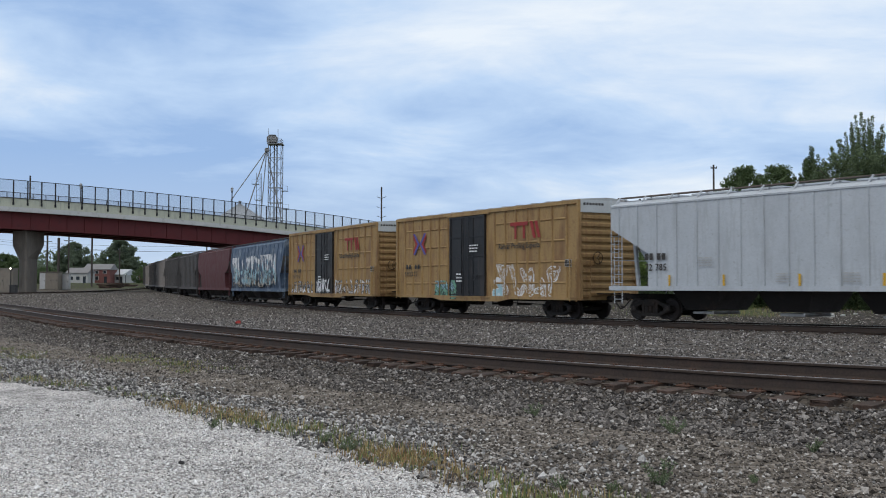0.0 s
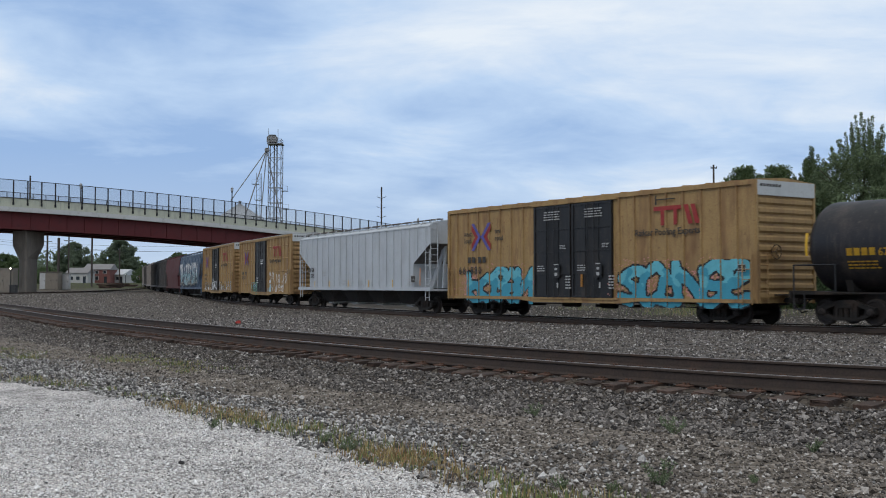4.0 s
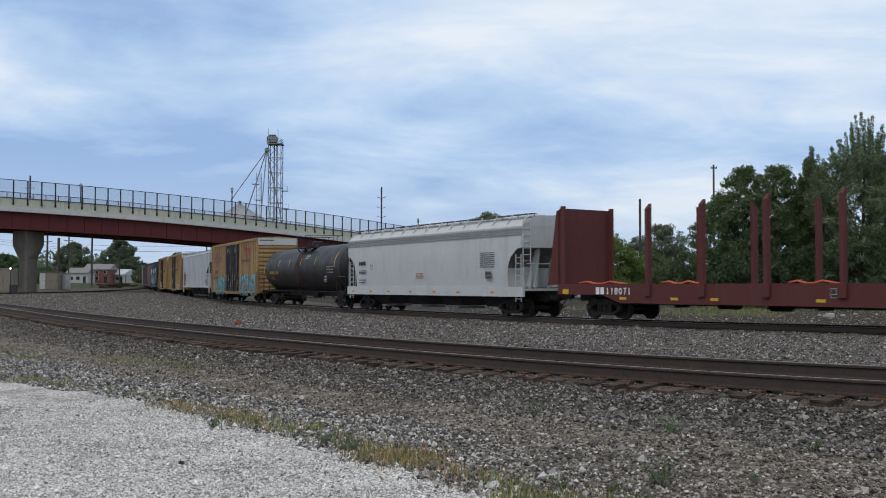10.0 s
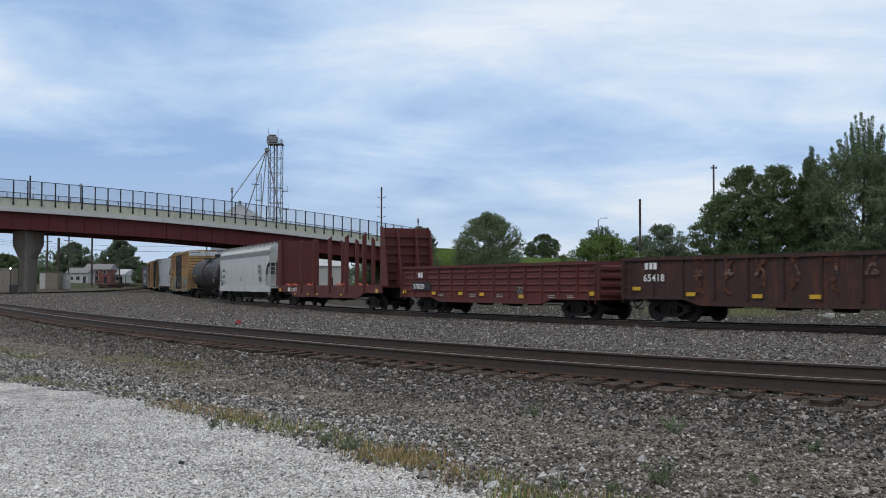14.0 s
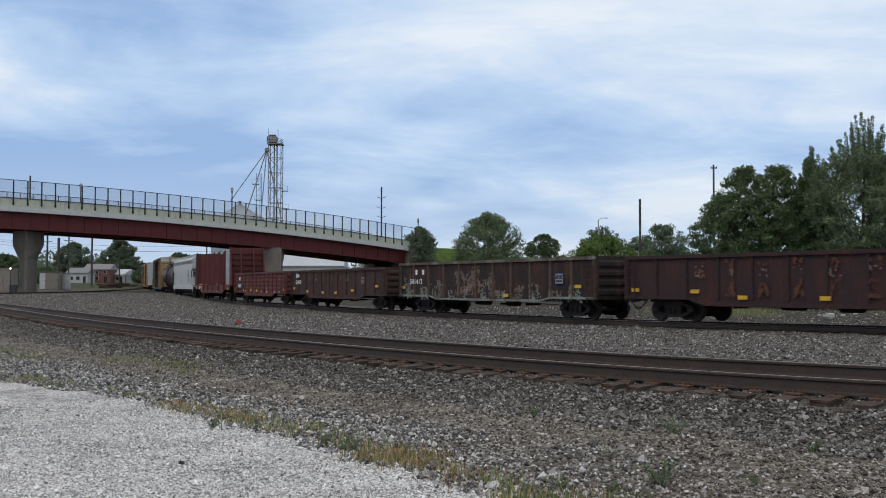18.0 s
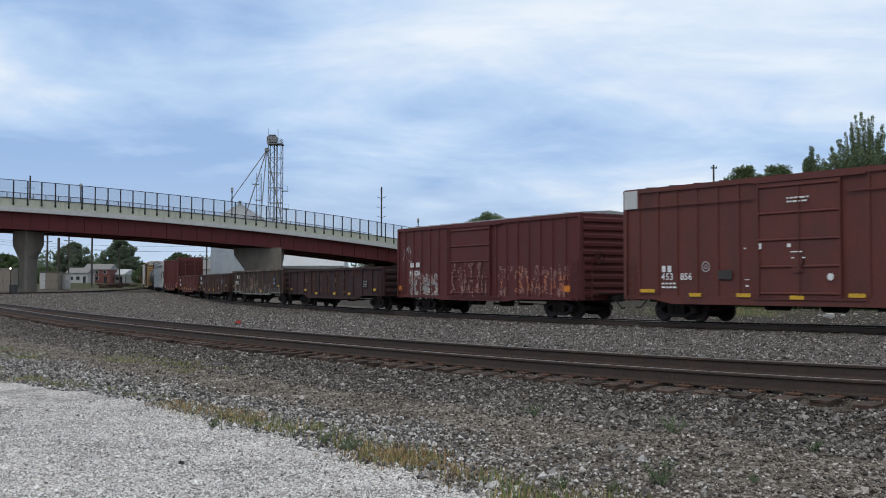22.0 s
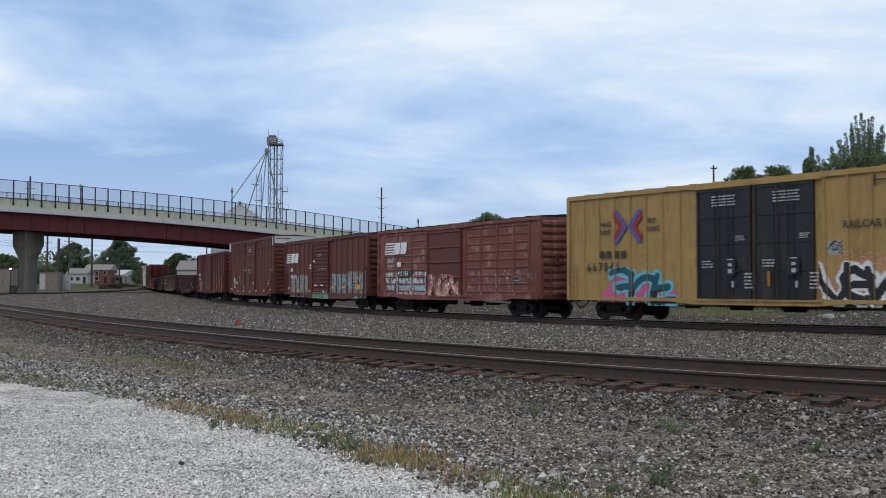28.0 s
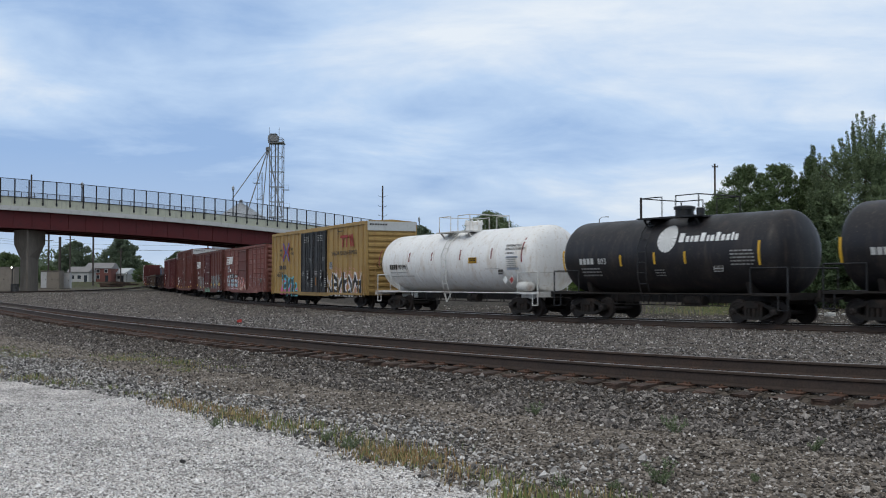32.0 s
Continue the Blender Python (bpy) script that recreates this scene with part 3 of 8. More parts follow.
def spray(parent, surface, x0, width, z0, height, seed, glyphs, fills, line, halo=None, cell=.05, fat=.13, wild=1.0, label="", rim=.055, faded=0.0, forms=()):
    """Sprayed lettering-like shapes that follow a car's side: rounded strokes with an outline on a ragged cloud."""
    rnd = np.random.RandomState(seed)
    nx, nz = int(width / cell), int(height / cell)
    gx, gz = np.meshgrid((np.arange(nx) + .5) * cell, (np.arange(nz) + .5) * cell, indexing="ij")
    dist = np.full(gx.shape, 9.0)
    wg = width / (glyphs + .4)
    for g in range(glyphs):
        cx = wg * (g + .7)
        hh = height * rnd.uniform(.62, .92)
        pts = [(cx + wg * p, .14 * height + hh * q) for p, q in
               ((-.36, .05), (-.3, .95), (.05, .5 + rnd.uniform(-.2, .2)), (.34, .95), (.38, .05))]
        order = rnd.permutation(5)
        strokes = [(pts[order[i]], pts[order[(i + 1) % 5]]) for i in range(2 + rnd.randint(3))]
        if forms:
            lean, low = rnd.uniform(-.35, .4) * wg, .12 * height * rnd.uniform(.6, 1.3)
            flip, turn = rnd.rand() < .5, rnd.rand() < .35
            q = [[(cx + wg * ((1 - px if flip else px) - .5) * 1.25 + lean * pz, low + (hh - low * .3) * (1 - pz if turn else pz)) for px, pz in line_] for line_ in FORMS[forms[g % len(forms)]]]
            strokes = [(a, b) for line_ in q for a, b in zip(line_, line_[1:])]
        for a, b in strokes:
            a, b = np.array(a), np.array(b)
            if not forms:
                a, b = a + rnd.uniform(-.1, .1, 2) * wild * wg, b + rnd.uniform(-.1, .1, 2) * wild * wg
            d = b - a
            t = np.clip(((gx - a[0]) * d[0] + (gz - a[1]) * d[1]) / (d @ d + 1e-6), 0, 1)
            bend = .12 * wild * rnd.uniform(-1, 1) * np.sin(t * np.pi)
            q = np.hypot(gx - a[0] - t * d[0] + bend * d[1], gz - a[1] - t * d[1] - bend * d[0])
            dist = np.minimum(dist, q - fat * (rnd.uniform(.9, 1.15) if forms else rnd.uniform(.75, 1.25)))
    wave = np.array([[noise.noise((x * 2.1 + seed, z * 3.0, seed)) for z in gz[0]] for x in gx[:, 0]])
    fine = np.array([[noise.noise((x * 9.0, z * 9.0 + seed, 2)) for z in gz[0]] for x in gx[:, 0]])
    idx = np.full(gx.shape, -1)
    if halo:
        edge = np.minimum(np.minimum(gx, width - gx) * 1.5, (height - gz) * 1.2) + wave * .45 + fine * .12
        idx[(dist < .26 + wave * .3) & (edge > .05)] = len(fills) + 1
    idx[dist < rim * (1 + wave)] = len(fills)
    body = dist < 0
    shade = gz / height + wave * .5
    for i in range(len(fills)):
        idx[body & (shade >= i / len(fills) - (1 if i == 0 else 0))] = i
    if not forms:
        idx[body & (abs(dist + .06) < .018) & (wave > -.12)] = len(fills)
    if faded:
        # worn paint: broken up into flecks, with a thin haze of flecks round it
        fleck = np.array([[.5 + .55 * noise.noise((x * 6.0, z * 1.6, seed + 5.0)) for z in gz[0]] for x in gx[:, 0]]) + rnd.uniform(-.06, .06, gx.shape)
        haze_ = (dist < .3 + wave * .5) & (idx < 0) & (fleck < .24) & (np.minimum(gx, width - gx) > .15)
        idx[(fleck > 1 - faded + fine * .8 + wave * .4)] = -1
        idx[haze_] = 0
    mats = list(fills) + [line] + ([halo] if halo else [])
    verts, faces, mi = [], [], []
    for j in range(nz):
        i = 0
        while i < nx:
            k = idx[i, j]
            if k < 0:
                i += 1
                continue
            y = surface(x0 - (i + .5) * cell)
            e = i
            while e < nx and idx[e, j] == k and surface(x0 - (e + .5) * cell) == y:
                e += 1
            n = len(verts)
            for xx, zz_ in ((i, j), (e, j), (e, j + 1), (i, j + 1)):
                verts.append((x0 - xx * cell, y + .004, z0 + zz_ * cell))
            faces.append((n, n + 1, n + 2, n + 3))
            mi.append(int(k))
            i = e
    me = bpy.data.meshes.new("graffiti")
    me.from_pydata(verts, [], faces)
    for q in mats:
        me.materials.append(q)
    me.polygons.foreach_set("material_index", mi)
    ob = linked("graffiti", me, None, parent, label or "sprayed graffiti shapes")
    ob["kind"] = "stuff"
    return ob


def overspray(parent, surface, x0, width, z0, height, seed, material, density=.35, cell=.045):
    """A haze of paint flecks round sprayed shapes, thinning out upwards and to its ends."""
    rnd = np.random.RandomState(seed)
    nx, nz = int(width / cell), int(height / cell)
    verts, faces = [], []
    for i in range(nx):
        y = surface(x0 - (i + .5) * cell) + .002
        for j in range(nz):
            fx, fz = (i + .5) / nx, (j + .5) / nz
            d = density * min(1, 6 * fx, 6 * (1 - fx)) * (1 - fz ** 2) * (1 + 1.3 * noise.noise((fx * width * .9, fz * height * 1.1, seed)))
            if rnd.rand() < d:
                n = len(verts)
                verts += [(x0 - p * cell, y, z0 + q * cell) for p, q in ((i, j), (i + 1, j), (i + 1, j + 1), (i, j + 1))]
                faces.append((n, n + 1, n + 2, n + 3))
    me = bpy.data.meshes.new("overspray")
    me.from_pydata(verts, [], faces)
    ob = linked("overspray", me, material, parent, "thin haze of sprayed paint")
    ob["kind"] = "stuff"
    return ob


def ground_coat(parent, surface, lower, upper, material, label, cell=.05):
    """A flat coat of spray paint between two edges given as (x, z) from front to rear."""
    x1, x0 = upper[0][0], upper[-1][0]
    n = int((x1 - x0) / cell)
    verts, faces = [], []
    for i in range(n):
        x = x1 - (i + .5) * cell
        y = surface(x) + .002
        zl, zu = [np.interp(x, [p[0] for p in e[::-1]], [p[1] for p in e[::-1]]) + .02 * math.sin(i * k) for e, k in ((lower, 1.7), (upper, 2.3))]
        verts += [(x + cell / 2, y, zl), (x - cell / 2, y, zl), (x - cell / 2, y, zu), (x + cell / 2, y, zu)]
        faces.append((4 * i, 4 * i + 1, 4 * i + 2, 4 * i + 3))
    me = bpy.data.meshes.new("graffiti_ground")
    me.from_pydata(verts, [], faces)
    ob = linked("graffiti_ground", me, material, parent, label)
    ob["kind"] = "stuff"
    return ob


def paint(name, c, vary=.12):
    return mat(name, c, .6, 0, vary, 30, 2.5, None, 0, .05)


SP_TEAL, SP_TEAL2 = paint("spray_teal", (.05, .28, .38)), paint("spray_light_teal", (.12, .42, .50))
SP_BLACK, SP_WHITE, SP_PINK = paint("spray_black", (.02, .02, .022)), paint("spray_white", (.66, .66, .66)), paint("spray_pink", (.55, .24, .22))
SP_GREEN, SP_RED, SP_GREY = paint("spray_green", (.16, .34, .24)), paint("spray_red", (.48, .07, .06)), paint("spray_grey", (.30, .31, .32))
SP_PALE, SP_ORANGE, SP_BLUE = paint("spray_pale_blue", (.33, .52, .58)), paint("spray_orange", (.45, .17, .09)), paint("spray_blue", (.10, .16, .34))
SP_GRIMY, SP_SLATE, SP_HAZE, SP_ROSE = paint("spray_grimy_silver", (.27, .265, .25)), paint("spray_slate_blue", (.13, .22, .28)), paint("spray_hazy_blue", (.27, .36, .37)), paint("spray_dull_rose", (.27, .17, .17))
SP_DEEP = paint("spray_deep_teal", (.015, .085, .115))
SP_MAGENTA, SP_CREAM = paint("spray_magenta", (.50, .10, .25)), paint("spray_cream", (.50, .44, .36))


def frame_rows(x0, x1, z0, z1, w):
    return [(x0, x1, z0, z0 + w), (x0, x1, z1 - w, z1), (x0, x0 + w, z0 + w, z1 - w), (x1 - w, x1, z0 + w, z1 - w)]


def chart(parent, x, z, y, s=.42, material=None):
    """The inspection panel: black fields with a thin pale border."""
    plates([(x - s, x + s, z - s * .7, z + s * .7)], y, material or GREY_MARK, parent, "panel_frame")
    plates([(x - s * .92, x - s * .05, z - s * .12, z + s * .62), (x + s * .05, x + s * .92, z - s * .12, z + s * .62), (x - s * .92, x + s * .92, z - s * .62, z - s * .22)],
           y + .004, DARK_MARK, parent, "inspection_panel")


def cross_emblem(parent, x, z, y, s=1.0):
    """Two blue chevrons point to point, with red chevrons nested in them."""
    for name, material, dy, outline in (("red_chevron", RED_MARK, 0, ((.25, 0), (.77, .60), (.77, .33), (.48, 0), (.77, -.33), (.77, -.60))),
                                        ("blue_chevron", BLUE_MARK, .003, ((.0, 0), (.55, .64), (.77, .64), (.22, 0), (.77, -.64), (.55, -.64)))):
        for side in (-1, 1):
            bm = bmesh.new()
            v = [bm.verts.new((x + side * p * s, y + dy, z + q * s)) for p, q in outline]
            bm.faces.new((v[0], v[1], v[2], v[3]))
            bm.faces.new((v[0], v[3], v[4], v[5]))
            part(name, bm, material, parent)


def rung_ladder(parent, x, y, z0, z1, n, material, w=.42, along=(1, 0, 0), name="ladder", out=.07):
    """Two stiles and rungs, standing off a side; along: the way the rungs lie."""
    bm = bmesh.new()
    d = Vector(along) * w / 2
    p = Vector((x, y, 0))
    for s in (-1, 1):
        bar(bm, p + d * s + Vector((0, 0, z0)), p + d * s + Vector((0, 0, z1)), .035)
    for i in range(n):
        z = z0 + (z1 - z0) * (i + .5) / n
        rod(bm, p - d + Vector((0, 0, z)), p + d + Vector((0, 0, z)), .014, 5)
    return part(name, bm, material, parent)


def corrugated_end(car, x, way, hw, z0, z1, material, ribs, white_top=None):
    """A stamped steel car end with horizontal ribs."""
    bm = bmesh.new()
    box(bm, min(x, x + way * .04), max(x, x + way * .04), -hw, hw, z0, z1)
    top = z1 - (.55 if white_top else .12)
    p = (top - z0 - .1) / ribs
    ob = None
    for s in (-1, 1):
        box(bm, min(x, x + way * .12), max(x, x + way * .12), s * hw - .05, s * hw + .05, z0, z1)
    ob = part("end_wall", bm, material, car, "ribbed steel end")
    bm = bmesh.new()
    prism(bm, [(x + way * .04, -p * .40), (x + way * .11, -p * .18), (x + way * .11, p * .18), (x + way * .04, p * .40)], 1, -hw + .08, hw - .08)
    rib = mesh_of("end_rib", bm, material)
    for i in range(ribs):
        linked("end_rib", rib, None, ob, "", pose(0, 0, z0 + .1 + p * (i + .5)))
    if white_top:
        e = part("end_panel", boxes((min(x + way * .04, x + way * .13), max(x + way * .04, x + way * .13), -hw, hw, z1 - .52, z1)), white_top, car, "white upper end panel")
        bm = bmesh.new()
        for k in range(7):
            box(bm, min(x + way * .13, x + way * .133), max(x + way * .13, x + way * .133), hw - .25 - k * .16, hw - .13 - k * .16, z1 - .22, z1 - .12)
        part("stencil", bm, DARK_MARK, car)
    return ob


def boxcar(s0, s1, z0, z1, side, posts, doors, label, end_ribs=11, roof=None, white_top=None, hw=1.52, proud=.06, post_w=.12, panel_ribs=0, sill=(0.0, 0.0, 1.0), door_kind="plug", front_white=None):
    """An outside-post steel boxcar. posts, doors: places along the side as shares of the length from the front."""
    L = s0 - s1
    h = L / 2
    car = empty("boxcar")
    X = lambda u: h - u * L
    part("body", boxes((-h + .06, h - .06, -hw, hw, z0, z1 - .02)), side, car)
    surf_posts = [X(u) for u in posts]

    def surface(x):
        for u0, u1 in [d[:2] for d in doors]:
            if X(u1) < x < X(u0):
                return hw + .10
        return hw + (proud if any(abs(x - p) < post_w / 2 for p in surf_posts) else 0) + .002
    bm = bmesh.new()
    prism(bm, [(-post_w / 2, hw), (-post_w * .3, hw + proud), (post_w * .3, hw + proud), (post_w / 2, hw)], 2, z0 + .12, z1 - .14)
    pm = mesh_of("side_post", bm, side)
    for x in surf_posts:
        linked("side_post", pm, None, car, "", pose(x, 0, 0))
        linked("side_post", pm, None, car, "", pose(x, 0, 0, 0, 0, 180))
    # sills and top chords
    for s in (1, -1):
        y0, y1 = sorted((s * hw, s * (hw + proud + .015)))
        bm = boxes((-h, h, y0, y1, z1 - .15, z1), (-h, -h + .14, y0, y1, z0, z1 - .15), (h - .14, h, y0, y1, z0, z1 - .15))
        part("top_chord", bm, side, car)
        bm = bmesh.new()
        dr, u0, u1 = sill
        prism(bm, [(-h, z0), (-h, z0 + .13), (h, z0 + .13), (h, z0), (X(max(u0 - .06, 0.001)), z0), (X(u0), z0 - dr), (X(u1), z0 - dr), (X(min(u1 + .06, .999)), z0)], 1, y0, y1)
        part("side_sill", bm, side, car)
    if panel_ribs:
        for i in range(len(posts) - 1):
            a, b = X(posts[i]), X(posts[i + 1])
            if any(d[0] - .01 < (posts[i] + posts[i + 1]) / 2 < d[1] + .01 for d in doors):
                continue
            bm = bmesh.new()
            prism(bm, [(hw, -.05), (hw + .035, -.02), (hw + .035, .02), (hw, .05)], 0, b + post_w, a - post_w)
            rib = mesh_of("panel_rib", bm, side)
            for k in range(panel_ribs):
                linked("panel_rib", rib, None, car, "", pose(0, 0, z0 + (z1 - z0) * (k + .8) / (panel_ribs + .6)))
    roof = roof or ROOF_GALV
    bm = bmesh.new()
    prism(bm, [(-hw - .04, z1 - .02), (-hw - .04, z1 + .03), (0, z1 + .14), (hw + .04, z1 + .03), (hw + .04, z1 - .02)], 0, -h + .02, h - .02)
    n = int(L / 1.1)
    for i in range(1, n):
        x = -h + L * i / n
        for s in (1, -1):
            bar(bm, (x, s * (hw + .04), z1 + .045), (x, 0, z1 + .155), .06, .03)
    part("roof", bm, roof, car, "ribbed steel roof")
    corrugated_end(car, h - .06, 1, hw, z0, z1, side, end_ribs, front_white)
    corrugated_end(car, -h + .06, -1, hw, z0, z1, side, end_ribs, white_top)
    for u0, u1, dm in doors:
        xa, xb = X(u1), X(u0)
        d = part("door", boxes((xa, xb, hw + .01, hw + .085, z0 + .12, z1 - .22)), dm, car, "sliding plug door" if door_kind == "plug" else "ribbed sliding door")
        bm = bmesh.new()
        y = hw + .085
        if door_kind == "plug":
            for x in (xa + .05, xb - .05):
                box(bm, x - .05, x + .05, y, y + .045, z0 + .12, z1 - .22)
            for k in range(5):
                z = z0 + .17 + (z1 - z0 - .45) * k / 4
                box(bm, xa + .1, xb - .1, y, y + .035, z - .035, z + .035)
            for u in (.33, .66):
                x = xa + (xb - xa) * u
                box(bm, x - .025, x + .025, y, y + .03, z0 + .15, z1 - .25)
        else:
            m = 13 if door_kind == "ribbed" else 5
            for k in range(m):
                z = z0 + .25 + (z1 - z0 - .6) * k / (m - 1)
                prism(bm, [(y, z - .05), (y + .05, z - .015), (y + .05, z + .015), (y, z + .05)], 0, xa + .06, xb - .06)
            for x in (xa + .03, xb - .03):
                box(bm, x - .03, x + .03, y, y + .05, z0 + .12, z1 - .22)
        part("door_frame", bm, dm, d)
        bm = bmesh.new()
        if door_kind == "plug":
            for u in (.42, .58):
                x = xa + (xb - xa) * u
                rod(bm, (x, y + .07, z0 + .1), (x, y + .07, z1 - .25), .02, 6)
            rod(bm, (xa + .5, y + .09, z0 + 1.1), (xa + .9, y + .09, z0 + .85), .02, 6)
        else:
            rod(bm, (xb - .12, y + .07, z0 + .9), (xb - .12, y + .07, z0 + 1.5), .02, 6)
        part("lock_rod", bm, dm, d)
        for zt in (z1 - .20, z0 + .04):
            part("door_track", boxes((xa - (.9 if door_kind != "plug" else .3), xb + .2, hw + .02, hw + .12, zt, zt + .06)), side, car)
    for x, s in ((h - .33, 1), (-h + .33, -1), (h - .33, -1), (-h + .33, 1)):
        rung_ladder(car, x, s * (hw + proud + .05), z0 - .05, z0 + (1.5 if x * s > 0 else 1.7), 5, side)
    for s in (1, -1):
        rung_ladder(car, s * (h + .05), hw - .3, z0, z0 + 1.75, 6, side, .42, (0, 1, 0))
    bm = bmesh.new()
    ring = [[bm.verts.new((-h - .22 + .016 * math.sin(b), .75 + (.25 + .016 * math.cos(b)) * math.cos(a), 2.55 + (.25 + .016 * math.cos(b)) * math.sin(a))) for b in (k * math.tau / 5 for k in range(5))]
            for a in (k * math.tau / 16 for k in range(16))]
    for p, q in zip(ring, ring[1:] + ring[:1]):
        for k in range(5):
            bm.faces.new((p[k], p[(k + 1) % 5], q[(k + 1) % 5], q[k]))
    bmesh.ops.recalc_face_normals(bm, faces=bm.faces)
    wheel = part("brake_wheel", bm, DIRT_SHADE, car)
    for k in range(3):
        a = k * math.tau / 3
        part("spoke", rods(((-h - .2, .75, 2.55), (-h - .22, .75 + .25 * math.cos(a), 2.55 + .25 * math.sin(a)), .013), n=5), DIRT_SHADE, wheel)
    part("brake_box", boxes((-h - .19, -h - .06, .64, .86, 2.3, 2.68), bevel=.03), side, car)
    for a, b in ((-h - .28, -h - .06), (h + .06, h + .28)):
        part("crossover_step", boxes((a, b, -.7, .7, 1.05, 1.09)), DIRT_SHADE, car)
    under(car, h, z0)
    a = h - 2.15
    sets = running_gear(car, h, a)
    finish(car, s0, s1, a, sets, label, "boxcar")
    return car, X, surface, hw + proud + .006


def under(car, h, z0):
    part("centre_sill", boxes((-h + .1, h - .1, -.3, .3, .70, max(z0 + .02, .98))), DIRT_SHADE, car)
    part("air_reservoir", rods(((-1.4, .55, .62), (-.6, .55, .62), .18), n=12), DIRT_SHADE, car)
    part("brake_cylinder", rods(((.6, .8, .64), (1.5, .8, .64), .16), n=12), DIRT_SHADE, car)
    for a, b in (((-h + 3.2, .9, .58), (-1.4, .6, .62)), ((h - 3.2, .9, .60), (1.5, .8, .62))):
        part("brake_rod", rods((a, b, .02), n=6), DIRT_SHADE, car)
    for x in (-3.0, -1.0, 1.1, 3.2):
        bm = boxes((x - .03, x + .03, .5, 1.3, .52, .62))
        bar(bm, (x, 1.25, .55), (x, 1.3, .9), .03)
        part("brake_hanger", bm, DIRT_SHADE, car)


BAY_GREY = mat("dark_bay_sheet", (0.075, 0.070, 0.066), .8, 0, .2, 14, 1.6, (.035, .03, .028), .5, .08)
# grime plus the overhang's shade, both held in this grey
SLOPE_SHADE_GRIME = mat("shaded_grimy_slope_sheet", (0.13, 0.125, 0.12), .8, 0, .15, 14, 1.2, (.07, .06, .055), .5, .08)


def hopper(s0, s1, z0, z1, side, label, bays=4, posts=0, cut=((3.45, 0.0), (2.45, 2.0)), curved=False, sill_h=.20, bulge=0.0, hw=1.52, frame_paint=None, proud=.045, rise=.26):
    """A covered hopper car: sheet sides cut back at the ends over slope sheets, hopper bays below, a running board on the roof."""
    L = s0 - s1
    h = L / 2
    car = empty("covered_hopper")
    X = lambda u: h - u * L
    (za, xa), (zb, xb) = cut
    if curved == "under":
        side_cut = [(h - xa - (xb - xa) * math.sin(t), za - (za - zb) * (1 - math.cos(t))) for t in np.linspace(0, math.pi / 2, 7)]
    elif curved:
        side_cut = [(h - xa - (xb - xa) * (1 - math.cos(t)), za - (za - zb) * math.sin(t)) for t in np.linspace(0, math.pi / 2, 7)]
    else:
        side_cut = [(h - xa, za), (h - xb, zb)]
    outline = [(-h, z1)] + [(-x, z) for x, z in side_cut] + [(-(h - xb), z0), (h - xb, z0)] + side_cut[::-1] + [(h, z1)]
    # body as slices across, so that the sides may bulge
    bm = bmesh.new()
    if bulge:
        ys = [hw + bulge * math.sin(math.pi * (z - z0) / (z1 - z0)) for _, z in outline]
        a = [bm.verts.new((x, y, z)) for (x, z), y in zip(outline, ys)]
        b = [bm.verts.new((x, -y, z)) for (x, z), y in zip(outline, ys)]
        n = len(outline)
        # side faces as upright strips, bulging between
        for k in range(n):
            bm.faces.new((a[k], a[(k + 1) % n], b[(k + 1) % n], b[k]))
        for ring in (a[::-1], b):
            bm.faces.new(ring)
        bmesh.ops.recalc_face_normals(bm, faces=bm.faces)
    else:
        prism(bm, outline, 1, -hw, hw)
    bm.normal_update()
    # downward faces get the grey with the shade painted in
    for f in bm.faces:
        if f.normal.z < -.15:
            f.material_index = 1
    part("body", bm, [side, SLOPE_SHADE_GRIME], car)
    if bulge:
        for s in (1, -1):
            bm = bmesh.new()
            zs = np.linspace(z0 + .02, z1, 9)
            rows = []
            for z in zs:
                xe = h - xb if z <= zb else (h if z >= za else np.interp(z, [q[1] for q in side_cut[::-1]], [q[0] for q in side_cut[::-1]]))
                y = s * (hw + bulge * math.sin(math.pi * (z - z0) / (z1 - z0)) + .012)
                rows.append([bm.verts.new((q, y, z)) for q in (-xe, xe)])
            for p, q in zip(rows, rows[1:]):
                bm.faces.new((p[0], p[1], q[1], q[0]))
            bmesh.ops.recalc_face_normals(bm, faces=bm.faces)
            part("side_sheet", bm, side, car)
    surf_posts = [h - .45 - (L - .9) * i / max(posts - 1, 1) for i in range(posts)]
    pw = .09

    def surface(x):
        return hw + bulge + .014 + (proud if any(abs(x - p) < pw / 2 for p in surf_posts) else 0)
    for x in surf_posts:
        zl = z0 if abs(x) < h - xb else np.interp(abs(x), [h - xb, h - xa + .001], [zb, za])
        for s in (1, -1):
            bm = bmesh.new()
            zs = np.linspace(zl + .03, z1 - .06, 5 if bulge else 2)
            for p, q in zip(zs, zs[1:]):
                yp, yq = [hw + bulge * math.sin(math.pi * (z - z0) / (z1 - z0)) + proud / 2 for z in (p, q)]
                bar(bm, (x, s * yp, p), (x, s * yq, q), pw * (.5 if s > 0 else .5), proud + .02, up=(0, 1, 0))
            part("side_post", bm, side, car)
    # roof, hatches and running boards
    bm = bmesh.new()
    prism(bm, [(-hw - .03, z1 - .04), (-hw - .03, z1 + .02), (-1.22, z1 + rise * .62), (-.75, z1 + rise), (0, z1 + rise + .05), (.75, z1 + rise), (1.22, z1 + rise * .62), (hw + .03, z1 + .02), (hw + .03, z1 - .04)], 0, -h, h)
    part("roof", bm, side, car)
